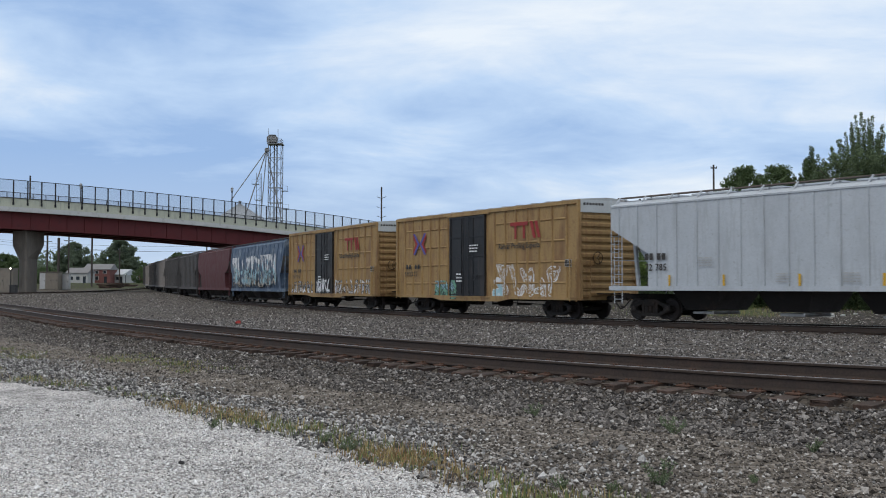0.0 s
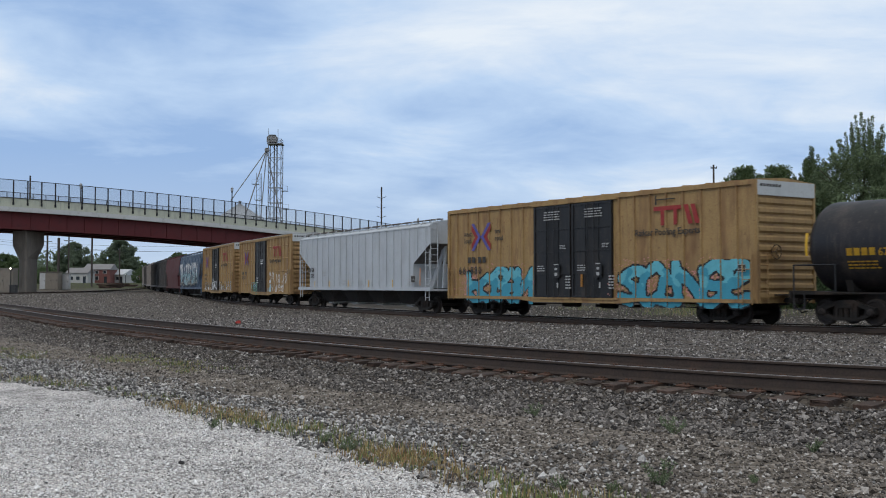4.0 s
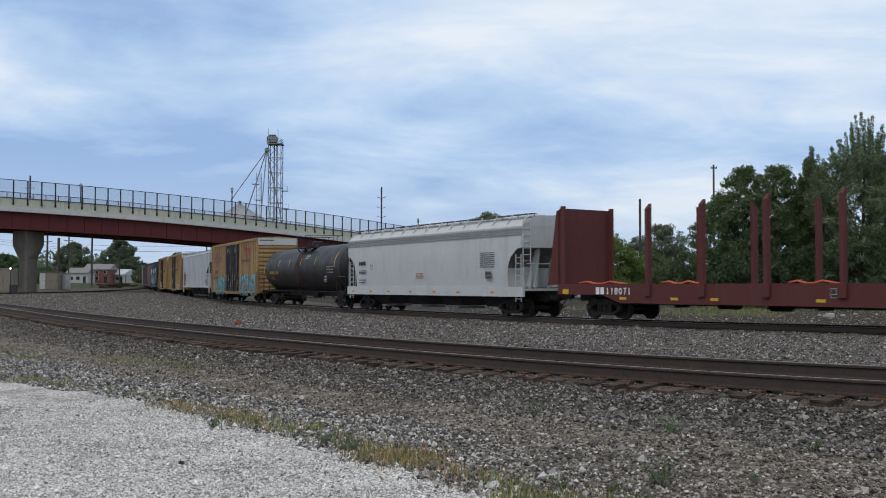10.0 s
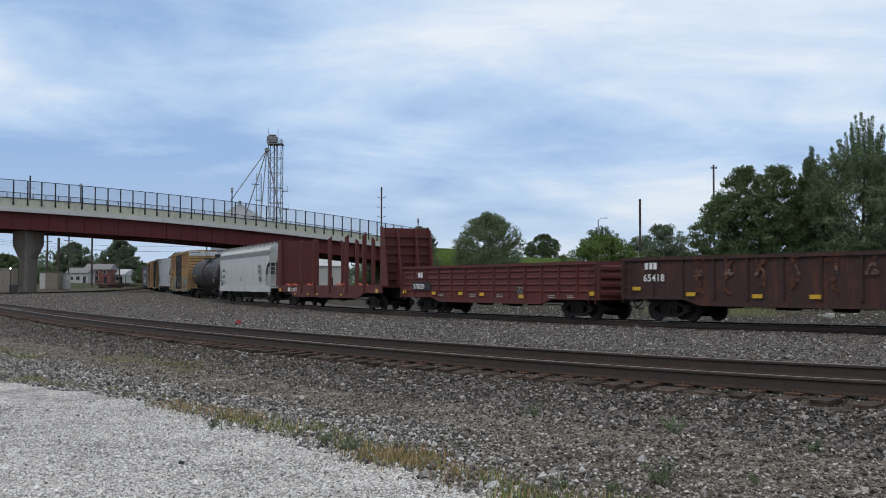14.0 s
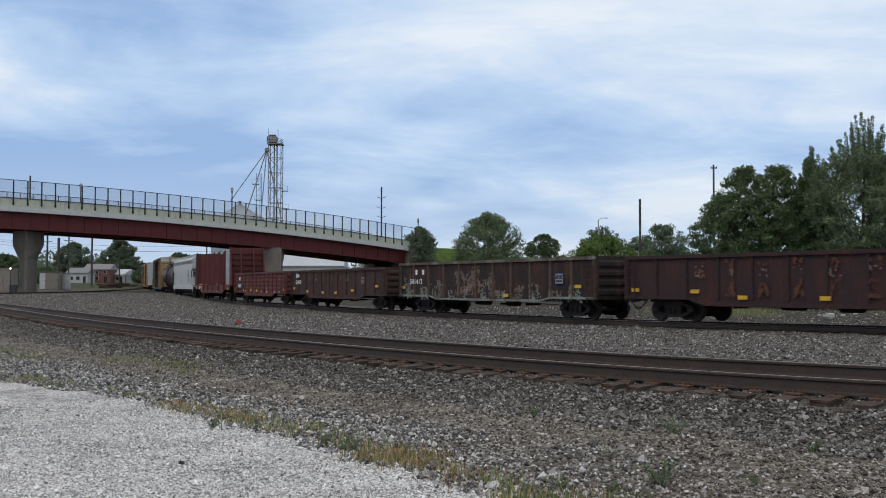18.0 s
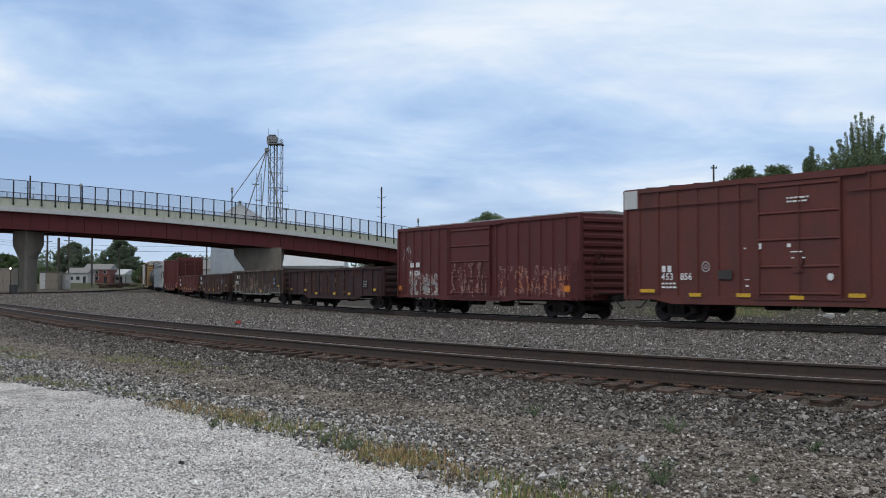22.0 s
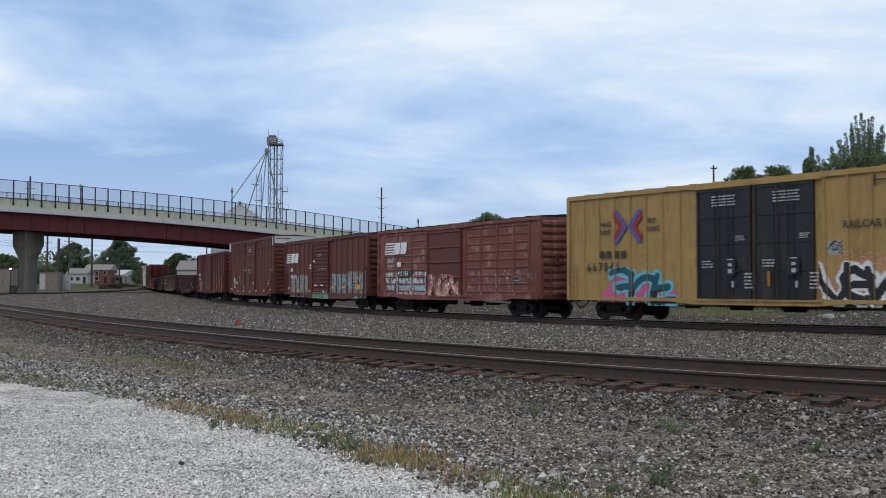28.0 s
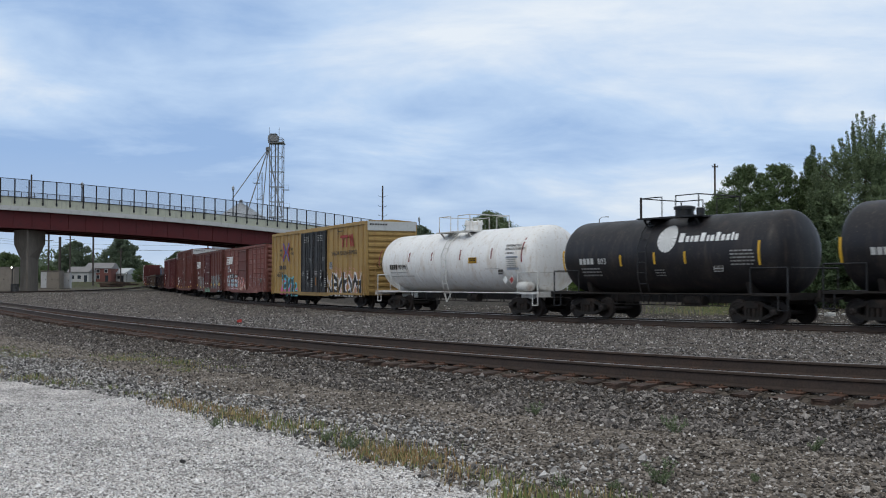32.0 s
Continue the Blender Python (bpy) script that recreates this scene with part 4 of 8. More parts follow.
    for x in np.linspace(-h + 1.6, h - 1.6, 8):
        part("hatch", boxes((x - .9, x + .9, -.28, .28, z1 + rise + .04, z1 + rise + .12), bevel=.02), side, car)
    for s in (1, -1):
        rb = part("running_board", boxes((-h - .05, h + .05, min(s * .78, s * 1.1), max(s * .78, s * 1.1), z1 + rise + .08, z1 + rise + .12)), MATS["walkway_steel"], car, "steel grating running board")
        bm = bmesh.new()
        bar(bm, (0, s * 1.1, z1 + rise + .10), (0, s * (hw - .1), z1 + .03 + (rise - .26) * .5), .05)
        bar(bm, (0, s * .8, z1 + rise + .10), (0, s * .8, z1 + rise - .02), .05)
        bar(bm, (0, s * .78, z1 + rise + .09), (0, s * 1.12, z1 + rise + .09), .04)
        bk = mesh_of("board_bracket", bm, side)
        for x in np.linspace(-h + .1, h - .1, 15):
            linked("board_bracket", bk, None, rb, "", pose(x, 0, 0))
    # side sill along the whole car, end platform
    fp = frame_paint or side
    for s in (1, -1):
        y0, y1 = sorted((s * (hw - .06), s * (hw + .05)))
        part("side_sill", boxes((-h - .1, h + .1, y0, y1, z0 - sill_h, z0 + .03)), fp, car)
    for a, b in ((-h - .1, -h + xb), (h - xb, h + .1)):
        part("end_platform", boxes((a, b, -hw + .06, hw - .06, z0 - .15, z0 - .05)), fp, car)
    for s in (1, -1):
        bm = bmesh.new()
        x = s * (h - xb)
        for y in (-.5, .5):
            bar(bm, (s * (h - .5), y, z0), (s * (h - .25), y, za), .12, .12)
            bar(bm, (s * (h - xb + .1), y, z0), (s * (h - .3), y, za - .1), .08, .3)
        part("end_brace", bm, side, car)
        for y in (1, -1):
            rung_ladder(car, s * (h + .02), y * (hw - .22), z0 - .1, z1 + .3, 11, side, .40, (0, 1, 0))
            rung_ladder(car, s * (h - .35), y * (hw - .02), z0 - .65, za - .3, 8, side, .42)
        part("hand_rail", rods(((s * (h + .05), -hw + .2, z0 + 1.05), (s * (h + .05), hw - .2, z0 + 1.05), .018), n=6), side, car)
    # bays
    span = (L - 2 * xb - .2) / bays
    for i in range(bays):
        c = -h + xb + .1 + span * (i + .5)
        bm = bmesh.new()
        rings = []
        for fx, y, z in ((.31, hw - .3, z0 - .02), (.29, hw - .34, z0 - .14), (.19, .85, .42)):
            rings.append([bm.verts.new((c + a * span * fx, b * y, z)) for a, b in ((-1, -1), (1, -1), (1, 1), (-1, 1))])
        for p, q in zip(rings, rings[1:]):
            for k in range(4):
                f = bm.faces.new((p[k], p[(k + 1) % 4], q[(k + 1) % 4], q[k]))
                f.material_index = 1 if k % 2 else 0
        bm.faces.new(rings[-1][::-1])
        bm.faces.new(rings[0])
        bmesh.ops.recalc_face_normals(bm, faces=bm.faces)
        # near-black bay sides stand in for the deep shade below the sill
        bay = part("hopper_bay", bm, [DIRT_SHADE, BAY_GREY], car)
        bm = boxes((c - .5, c + .5, -.75, .75, .27, .37), bevel=.02)
        rod(bm, (c - .62, -.5, .36), (c - .62, .95, .36), .05, 8)
        part("outlet_gate", bm, MATS["gate_grey"], bay)
    for s in (1, -1):
        part("stub_sill", boxes((min(s * (h - xb - .6), s * (h + .05)), max(s * (h - xb - .6), s * (h + .05)), -.3, .3, .70, 1.0)), DIRT_SHADE, car)
    a = h - 1.6
    sets = running_gear(car, h + .1, a)
    finish(car, s0, s1, a, sets, label, "hopper car")
    return car, X, surface, hw + bulge + proud + .02


mat("walkway_steel", (0.16, 0.13, 0.11), .8, .3, .2, 30, 3)
mat("gate_grey", (0.34, 0.34, 0.33), .7, .1, .2, 25, 3, (.12, .08, .06), .4)


def tank_car(s0, s1, zc, R, shell, label, rail_mat, dome="manway", bands=0, marks=YELLOW_MARK, mark_u=(), platform=0.5, white_frame=None, ladder=None):
    """A tank car: dished shell on saddles, manway platform with rails, ladder, end platforms."""
    L = s0 - s1
    h = L / 2
    car = empty("tank_car")
    X = lambda u: h - u * L
    hs = h - .35
    prof = []
    for t in np.linspace(math.pi / 2, 0, 9):
        prof.append((-hs + .62 * (1 - math.sin(t)), max(R * math.cos(t) ** .75, .02)))
    prof = prof + [(-hs + .62 + (2 * hs - 1.24) * k / 8, R) for k in range(1, 8)] + [(-a, r) for a, r in prof[::-1]]
    bm = bmesh.new()
    lathe(bm, prof, 48, "x", (0, 0, zc))
    smooth(part("shell", bm, shell, car), 50)
    fm = white_frame or DIRT_SHADE
    if bands:
        for i in range(bands):
            x = -hs + 1.2 + (2 * hs - 2.4) * i / (bands - 1)
            bm = bmesh.new()
            lathe(bm, [(x - .02, R + .002), (x - .02, R + .012), (x + .02, R + .012), (x + .02, R + .002)], 48, "x", (0, 0, zc))
            part("jacket_seam", bm, shell, car)
    for s in (1, -1):
        bm = bmesh.new()
        x = s * (h - 1.9)
        prism(bm, [(-.95, .98), (-1.1, zc - R * .72), (-.8, zc - R * .87), (0, zc - R * .985), (.8, zc - R * .87), (1.1, zc - R * .72), (.95, .98)], 0, x - .12, x + .12)
        box(bm, x - .9, x + .9, -.35, .35, .7, 1.05)
        part("saddle", bm, fm if white_frame else DIRT_SHADE, car)
    for s in (1, -1):
        e = part("end_platform", boxes((min(s * (h - 1.7), s * h), max(s * (h - 1.7), s * h), -1.4, 1.4, .98, 1.08), (min(s * h, s * (h + .1)), max(s * h, s * (h + .1)), -1.45, 1.45, .85, 1.1)), fm, car)
        bm = bmesh.new()
        for y in (1.38, -1.38):
            x0, x1 = s * (h - 1.6), s * (h - .05)
            for a, b in (((x0, y, 1.08), (x0, y, 1.95)), ((x0, y, 1.95), (x1, y, 1.95)), ((x1, y, 1.95), (x1, y, .5))):
                rod(bm, a, b, .028, 6)
            bar(bm, (x1, y, .5), (x1 - s * .4, y, .5), .04)
            bar(bm, (x1 - s * .4, y, .5), (x1 - s * .4, y, 1.0), .04)
        rod(bm, (s * (h + .03), -1.3, 1.95), (s * (h + .03), 1.3, 1.95), .02, 6)
        part("hand_rail", bm, rail_mat, e)
    px = X(platform)
    zt = zc + R
    bm = bmesh.new()
    pw = 1.15
    for x0, x1 in ((px - 1.5, px - .5), (px + .5, px + 1.5)):
        box(bm, x0, x1, -pw, pw, zt - .12, zt - .06)
    for y in (-pw, pw):
        box(bm, px - 1.5, px + 1.5, y - .2, y + .2, zt - .12, zt - .06)
        for x in (px - 1.3, px + 1.3):
            bar(bm, (x, y, zt - .1), (x, y * .7, zt - .55), .06)
    plat = part("platform", bm, rail_mat, car, "manway platform with hand rails")
    bm = bmesh.new()
    for x0, x1 in ((px - 1.48, px - .35), (px + .35, px + 1.48)):
        for y in (-pw, pw):
            for x in (x0, x1):
                rod(bm, (x, y, zt - .08), (x, y, zt + .72), .022, 6)
            rod(bm, (x0, y, zt + .72), (x1, y, zt + .72), .022, 6)
        xe = x0 if x0 < px - 1 else x1
        rod(bm, (xe, -pw, zt + .72), (xe, pw, zt + .72), .022, 6)
    part("hand_rail", bm, rail_mat, plat)
    bm = bmesh.new()
    if dome == "manway":
        lathe(bm, [(zt - .25, .36), (zt + .28, .36), (zt + .28, .42), (zt + .38, .42), (zt + .42, .3)], 20, "z", (px + .25, 0, 0))
        rod(bm, (px - .55, 0, zt - .1), (px - .55, 0, zt + .30), .16, 12)
    elif dome == "low":
        lathe(bm, [(zt - .3, .34), (zt + .34, .34), (zt + .40, .28)], 20, "z", (px + .45, 0, 0))
        box(bm, px - .7, px - .2, -.3, .3, zt - .1, zt + .12, bevel=.03)
    else:
        lathe(bm, [(zt - .3, .42), (zt + .30, .42), (zt + .30, .47), (zt + .42, .47), (zt + .48, .3)], 24, "z", (px, 0, 0))
        for k in range(8):
            a = k * math.tau / 8
            rod(bm, (px + .40 * math.cos(a), .40 * math.sin(a), zt + .44), (px + .40 * math.cos(a), .40 * math.sin(a), zt + .54), .05, 6)
    smooth(part("manway", bm, shell if dome == "valve" else rail_mat, car), 40)
    # side ladder hugging the shell
    px = X(ladder) if ladder else px
    bm = bmesh.new()
    pts = [(R + .09, zc - .9), (R + .10, zc + .3), (R * .80 + .10, zc + R * .62), (R * .55, zt - .12)]
    for dx in (-.22, .22):
        rod(bm, (px + dx, R - .2, .75), (px + dx, *pts[0]), .022, 6)
        for p, q in zip(pts, pts[1:]):
            rod(bm, (px + dx, *p), (px + dx, *q), .022, 6)
    chain = [(R - .2, .75)] + pts
    for p, q in zip(chain, chain[1:]):
        n = max(1, int(math.hypot(q[0] - p[0], q[1] - p[1]) / .36))
        for i in range(n):
            t = (i + .5) / n
            y, z = p[0] + (q[0] - p[0]) * t, p[1] + (q[1] - p[1]) * t
            rod(bm, (px - .22, y, z), (px + .22, y, z), .016, 5)
    if white_frame:
        bar(bm, (px - .35, R - .15, 1.0), (px, R - .1, .55), .04)
        bar(bm, (px + .35, R - .15, 1.0), (px, R - .1, .55), .04)
    part("ladder", bm, rail_mat, car)
    for s in (1, -1):
        part("side_rail", rods(((-h + 1.5, s * 1.42, 1.03), (h - 1.5, s * 1.42, 1.03), .03), *[((x, s * 1.42, 1.03), (x, s * .8, 1.0), .022) for x in np.linspace(-h + 2.5, h - 2.5, 5)], n=6), fm, car)
    bm = bmesh.new()
    for x in np.linspace(-h + 3.4, h - 3.4, 7):
        bar(bm, (x, .9, 1.0), (x + .05, .9, .58), .045)
        bar(bm, (x + .35, .9, 1.0), (x + .3, .9, .64), .035)
    rod(bm, (-1.6, .5, .75), (-.7, .5, .75), .2, 12)
    rod(bm, (0, 0, zc - R - .35), (0, 0, zc - R + .05), .22, 12)
    rod(bm, (-h + 3, .9, .6), (h - 3, .9, .6), .02, 6)
    part("brake_rigging", bm, DIRT_SHADE, car)

    def surf(z):
        return math.sqrt(max(R * R - (z - zc) ** 2, .01)) + .006
    for u, z, hh in mark_u:
        bm = bmesh.new()
        x = X(u)
        for k in range(4):
            za, zb = z + hh * k / 4, z + hh * (k + 1) / 4
            vs = [bm.verts.new(p) for p in ((x + .05, surf(za), za), (x - .05, surf(za), za), (x - .05, surf(zb), zb), (x + .05, surf(zb), zb))]
            bm.faces.new(vs[::-1])
        part("reflector_stripe", bm, marks, car)
    part("centre_sill", boxes((-h + .1, h - .1, -.3, .3, .70, .98)), DIRT_SHADE, car)
    a = h - 1.75
    sets = running_gear(car, h + .05, a)
    finish(car, s0, s1, a, sets, label, "tank car")
    return car, X, surf


def drape(ob, zc, R, extra=.008):
    """Bend flat markings round a tank's shell."""
    for v in ob.data.vertices:
        dz = max(-R * .97, min(R * .97, v.co.z - zc))
        v.co.y = math.sqrt(R * R - dz * dz) + extra
    return ob


def gondola(s0, s1, z0, z1, side, posts, label, ribs=0, belly=.12, hw=1.50, post_paint=None, sill_paint=None, chord_paint=None):
    """An open steel gondola with outside posts, a deep top chord and ribbed ends."""
    L = s0 - s1
    h = L / 2
    car = empty("gondola_car")
    X = lambda u: h - u * L
    pu = [h - .12 - (L - .24) * i / (posts - 1) for i in range(posts)]
    proud, pw = .075, .12

    def surface(x):
        return hw + .004 + (proud if any(abs(x - p) < pw / 2 for p in pu) else 0)
    for s in (1, -1):
        y0, y1 = sorted((s * (hw - .03), s * hw))
        bm = bmesh.new()
        prism(bm, [(-h, z0 + .1), (-h, z1), (h, z1), (h, z0 + .1), (h - 3.1, z0 + .1), (h - 3.9, z0 - belly), (-h + 3.9, z0 - belly), (-h + 3.1, z0 + .1)], 1, y0, y1)
        part("side_wall", bm, side, car)
        y0, y1 = sorted((s * (hw - .06), s * (hw + proud + .02)))
        part("top_chord", boxes((-h, h, y0, y1, z1 - .13, z1)), chord_paint or side, car)
        y0, y1 = sorted((s * hw, s * (hw + .05)))
        bm = bmesh.new()
        prism(bm, [(-h, z0 + .1), (-h, z0 + .2), (-h + 3.0, z0 + .2), (-h + 3.8, z0 - belly + .1), (h - 3.8, z0 - belly + .1), (h - 3.0, z0 + .2), (h, z0 + .2), (h, z0 + .1),
                   (h - 3.1, z0 + .1), (h - 3.9, z0 - belly), (-h + 3.9, z0 - belly), (-h + 3.1, z0 + .1)], 1, y0, y1)
        part("side_sill", bm, sill_paint or side, car)
    bm = bmesh.new()
    prism(bm, [(-pw / 2, hw), (-pw * .35, hw + proud), (pw * .35, hw + proud), (pw / 2, hw)], 2, z0 + .12, z1 - .13)
    pm = mesh_of("side_post", bm, post_paint or side)
    for x in pu:
        linked("side_post", pm, None, car, "", pose(x, 0, 0))
        linked("side_post", pm, None, car, "", pose(x, 0, 0, 0, 0, 180))
    if ribs:
        bm = bmesh.new()
        half = (pu[0] - pu[1]) / 2 - .14
        prism(bm, [(hw, -.07), (hw + .05, -.02), (hw + .05, .02), (hw, .07)], 0, -half, half)
        rib = mesh_of("panel_rib", bm, side)
        for i in range(posts - 1):
            for k in range(ribs):
                linked("panel_rib", rib, None, car, "", pose((pu[i] + pu[i + 1]) / 2, 0, z0 + .45 + (z1 - z0 - .8) * k / (ribs - 1)))
    part("floor", boxes((-h + .05, h - .05, -hw + .05, hw - .05, z0 + .15, z0 + .22)), DIRT_SHADE, car)
    corrugated_end(car, h - .05, 1, hw, z0 + .1, z1, side, 4)
    corrugated_end(car, -h + .05, -1, hw, z0 + .1, z1, side, 4)
    for x, s in ((h - .3, 1), (-h + .3, -1), (h - .3, -1), (-h + .3, 1)):
        rung_ladder(car, x, s * (hw + proud + .04), z0 - .05, z0 + 1.5, 4, side)
    under(car, h, z0 + .1)
    a = h - 1.95
    sets = running_gear(car, h, a)
    finish(car, s0, s1, a, sets, label, "gondola car")
    return car, X, surface, hw + proud + .008


def bulkhead_flat(s0, s1, label, red):
    L = s0 - s1
    h = L / 2
    car = empty("bulkhead_flat_car")
    X = lambda u: h - u * L
    part("deck", boxes((-h, h, -1.42, 1.42, 1.28, 1.38)), red, car, "dark wooden deck")
    for s in (1, -1):
        y0, y1 = sorted((s * 1.42, s * 1.50))
        bm = bmesh.new()
        prism(bm, [(-h, .98), (-h, 1.42), (h, 1.42), (h, .98), (h - 2.6, .98), (h - 3.6, .66), (-h + 3.6, .66), (-h + 2.6, .98)], 1, y0, y1)
        part("side_sill", bm, red, car)
        bm = bmesh.new()
        b = part("bulkhead", boxes((min(s * h, s * (h - .10)), max(s * h, s * (h - .10)), -1.45, 1.45, 1.38, 4.62), bevel=.02), red, car, "tall steel bulkhead")
        for y in (-1.42, -.55, .55, 1.42):
            bm = bmesh.new()
            prism(bm, [(s * (h + .02), 1.38), (s * (h + .72), 1.38), (s * (h + .62), 1.7), (s * (h + .14), 4.5), (s * (h + .02), 4.55)], 1, y - .05, y + .05)
            part("bulkhead_post", bm, red, b)
        bm = bmesh.new()
        for k in range(6):
            z = 1.7 + k * .48
            box(bm, min(s * h, s * (h + .12)), max(s * h, s * (h + .12)), -1.4, 1.4, z, z + .09)
        part("bulkhead_rib", bm, red, b)
        # the corner pocket on the inner face
        for y in (-1.45, 1.35):
            part("corner_post", boxes((min(s * (h - .10), s * (h - .32)), max(s * (h - .10), s * (h - .32)), y, y + .10, 1.38, 4.7)), red, b)
    for u in (.27, .41, .558, .713, .862):
        for s in (1, -1):
            bm = bmesh.new()
            x = X(u)
            prism(bm, [(s * 1.36, 1.1), (s * 1.58, 1.1), (s * 1.58, 4.30), (s * 1.36, 4.50)], 0, x - .075, x + .075)
            box(bm, x - .17, x + .17, min(s * 1.50, s * 1.60), max(s * 1.50, s * 1.60), .95, 1.42)
            part("stake", bm, red, car, "upright steel stake")
    for u0, u1 in ((.06, .2), (.30, .40), (.60, .70), (.79, .87)):
        bm = bmesh.new()
        n = 6
        for i in range(n):
            a, b = u0 + (u1 - u0) * i / n, u0 + (u1 - u0) * (i + 1) / n
            bar(bm, (X(a), 1.30, 1.47 + .05 * math.sin(i * 1.9)), (X(b), 1.30, 1.47 + .05 * math.sin((i + 1) * 1.9)), .10, .05)
        part("tie_strap", bm, MATS["orange_strap"], car, "loose orange tie-down strap")
    under(car, h, 1.2)
    a = h - 2.3
    sets = running_gear(car, h + .75, a)
    finish(car, s0, s1, a, sets, label, "flat car")
    return car, X


mat("orange_strap", (0.62, 0.13, 0.06), .7, 0, .15, 30, 3)

# ---- the cars, front to rear ----
YELLOW = mat("weathered_yellow_paint", (0.335, 0.215, 0.090), .62, 0, .13, 18, 1.3, (.175, .088, .042), .55, .05, streak=1)
YELLOW2 = mat("bright_yellow_paint", (0.345, 0.225, 0.078), .55, 0, .12, 18, 1.3, (.235, .13, .05), .42, .05, streak=1)
OXIDE = mat("oxide_red_paint", (0.165, 0.042, 0.028), .65, 0, .12, 18, 1.3, (.08, .035, .028), .45, .05, streak=1)
BROWN_RED = mat("brown_red_paint", (0.116, 0.034, 0.026), .62, 0, .14, 18, 1.2, (.085, .032, .026), .48, .05, streak=1)
FADED_RED = mat("faded_red_paint", (0.175, 0.060, 0.048), .7, 0, .16, 14, 1.6, (.30, .21, .185), .36, .05)
MAROON = mat("maroon_paint", (0.096, 0.020, 0.020), .65, 0, .12, 18, 1.4, (.07, .025, .02), .4, .05, streak=1)
HOP_GREY = mat("pale_grey_paint", (0.46, 0.485, 0.51), .55, 0, .06, 16, 1.0, (.36, .37, .38), .35, .04, streak=1)
HOP_WHITE = mat("greyish_white_paint", (0.50, 0.51, 0.50), .55, 0, .05, 16, .9, (.40, .40, .38), .35, .04, streak=1)
TANK_WHITE = mat("tank_white_paint", (0.80, 0.79, 0.765), .40, 0, .05, 12, .9, (.55, .46, .36), .26, .03, streak=1)
FRAME_WHITE = mat("frame_white_paint", (0.60, 0.59, 0.56), .55, 0, .12, 20, 2.0, (.25, .17, .12), .4, .04)
TANK_BLACK = mat("tank_black_paint", (0.015, 0.014, 0.016), .5, 0, .2, 14, 1.0, (.055, .042, .036), .40, .04, streak=1)
GON_RED = mat("gondola_red_paint", (0.115, 0.028, 0.025), .75, 0, .16, 16, 1.6, (.075, .04, .032), .5, .1, streak=1)
GON_DARK = mat("gondola_rust_brown", (0.048, 0.026, 0.024), .85, 0, .2, 16, 1.6, (.11, .040, .024), .45, .12, streak=1)
GON_PATCH = mat("gondola_flaking_paint", (0.024, 0.016, 0.015), .85, 0, .3, 12, 1.6, (.105, .040, .022), .42, .12, streak=1)
GON_BROWN = mat("gondola_brown", (0.034, 0.018, 0.019), .85, 0, .25, 16, 1.6, (.070, .024, .017), .55, .12, streak=1)
GON_POST = mat("gondola_rusty_post", (0.095, 0.064, 0.047), .85, 0, .3, 14, 2.0, (.19, .205, .175), .5, .12, streak=1)
GON_SILL = mat("gondola_pale_green_sill", (0.185, 0.21, 0.185), .85, 0, .25, 12, 2.0, (.085, .042, .026), .55, .12, streak=1)
CHALK_RED = mat('chalky_red', (.30, .17, .14), .85, 0, .25, 20, 4)
GHOST_RUST = mat('rusty_ghost_lettering', (.095, .036, .020), .85, 0, .3, 10, 3)
GHOST = mat('ghost_lettering', (.14, .10, .085), .85, 0, .3, 10, 3)
RUST_BRIGHT = mat('bright_rust', (.22, .105, .055), .85, 0, .3, 10, 3)
HOP_BLUE = mat("hopper_blue_paint", (0.07, 0.105, 0.16), .6, 0, .15, 14, 1.2, (.26, .30, .34), .5, .05)
HOP_RED = mat("hopper_red_paint", (0.10, 0.032, 0.034), .65, 0, .12, 16, 1.2, (.10, .045, .04), .4, .05)
HOP_DARK = mat("hopper_dark_grey", (0.085, 0.08, 0.078), .7, 0, .15, 16, 1.2, (.14, .12, .11), .4, .05)
HOP_BEIGE = mat("hopper_beige", (0.30, 0.27, 0.25), .7, 0, .12, 16, 1.2, (.2, .16, .14), .4, .05)

# far hoppers at the head of the visible train
hopper(307.5, 290.0, 1.15, 4.45, HOP_DARK, "dark grey covered hopper car far down the train", posts=14)
hopper(288.3, 270.9, 1.15, 4.45, HOP_BEIGE, "beige covered hopper car far down the train", posts=14)
hopper(268.9, 250.2, 1.15, 4.45, HOP_DARK, "dark covered hopper car far down the train", posts=14)
hopper(248.3, 230.9, 1.15, 4.45, HOP_BEIGE, "dull white covered hopper car with ribbed sides", posts=16)
hopper(228.8, 211.2, 1.15, 4.45, HOP_DARK, "dark grey covered hopper car with ribbed sides", posts=16)
hopper(209.8, 194.2, 1.15, 4.5, HOP_DARK, "sooty dark grey covered hopper car", posts=14)
hopper(192.9, 175.9, 1.15, 4.45, HOP_RED, "dull red smooth-sided covered hopper car", curved=True, bulge=.10)
c, X, surf, yf = hopper(175.0, 157.9, 1.15, 4.45, HOP_BLUE, "blue ribbed covered hopper car under pale graffiti", posts=15, bulge=.16, curved=True, cut=((3.9, 0.0), (2.3, .9)))
spray(c, surf, X(.04), 15.0, 1.35, 2.4, 3, 9, [SP_PALE, SP_WHITE], SP_GREY, None, .09, .20)
spray(c, surf, X(.05), 14.6, 1.2, 1.5, 4, 12, [SP_CREAM, SP_PALE], SP_BLACK, None, .09, .10)



def slant_block(c, x, z, h, y):
    """Two slanted red strokes side by side, the end of the red emblem."""
    bm = bmesh.new()
    for a in (0, .34):
        bm.faces.new([bm.verts.new((x - a - p, y + .002, z + q)) for p, q in ((0, h), (.22, h), (.46, 0), (.24, 0))])
    part("red_emblem", bm, RED_MARK, c)


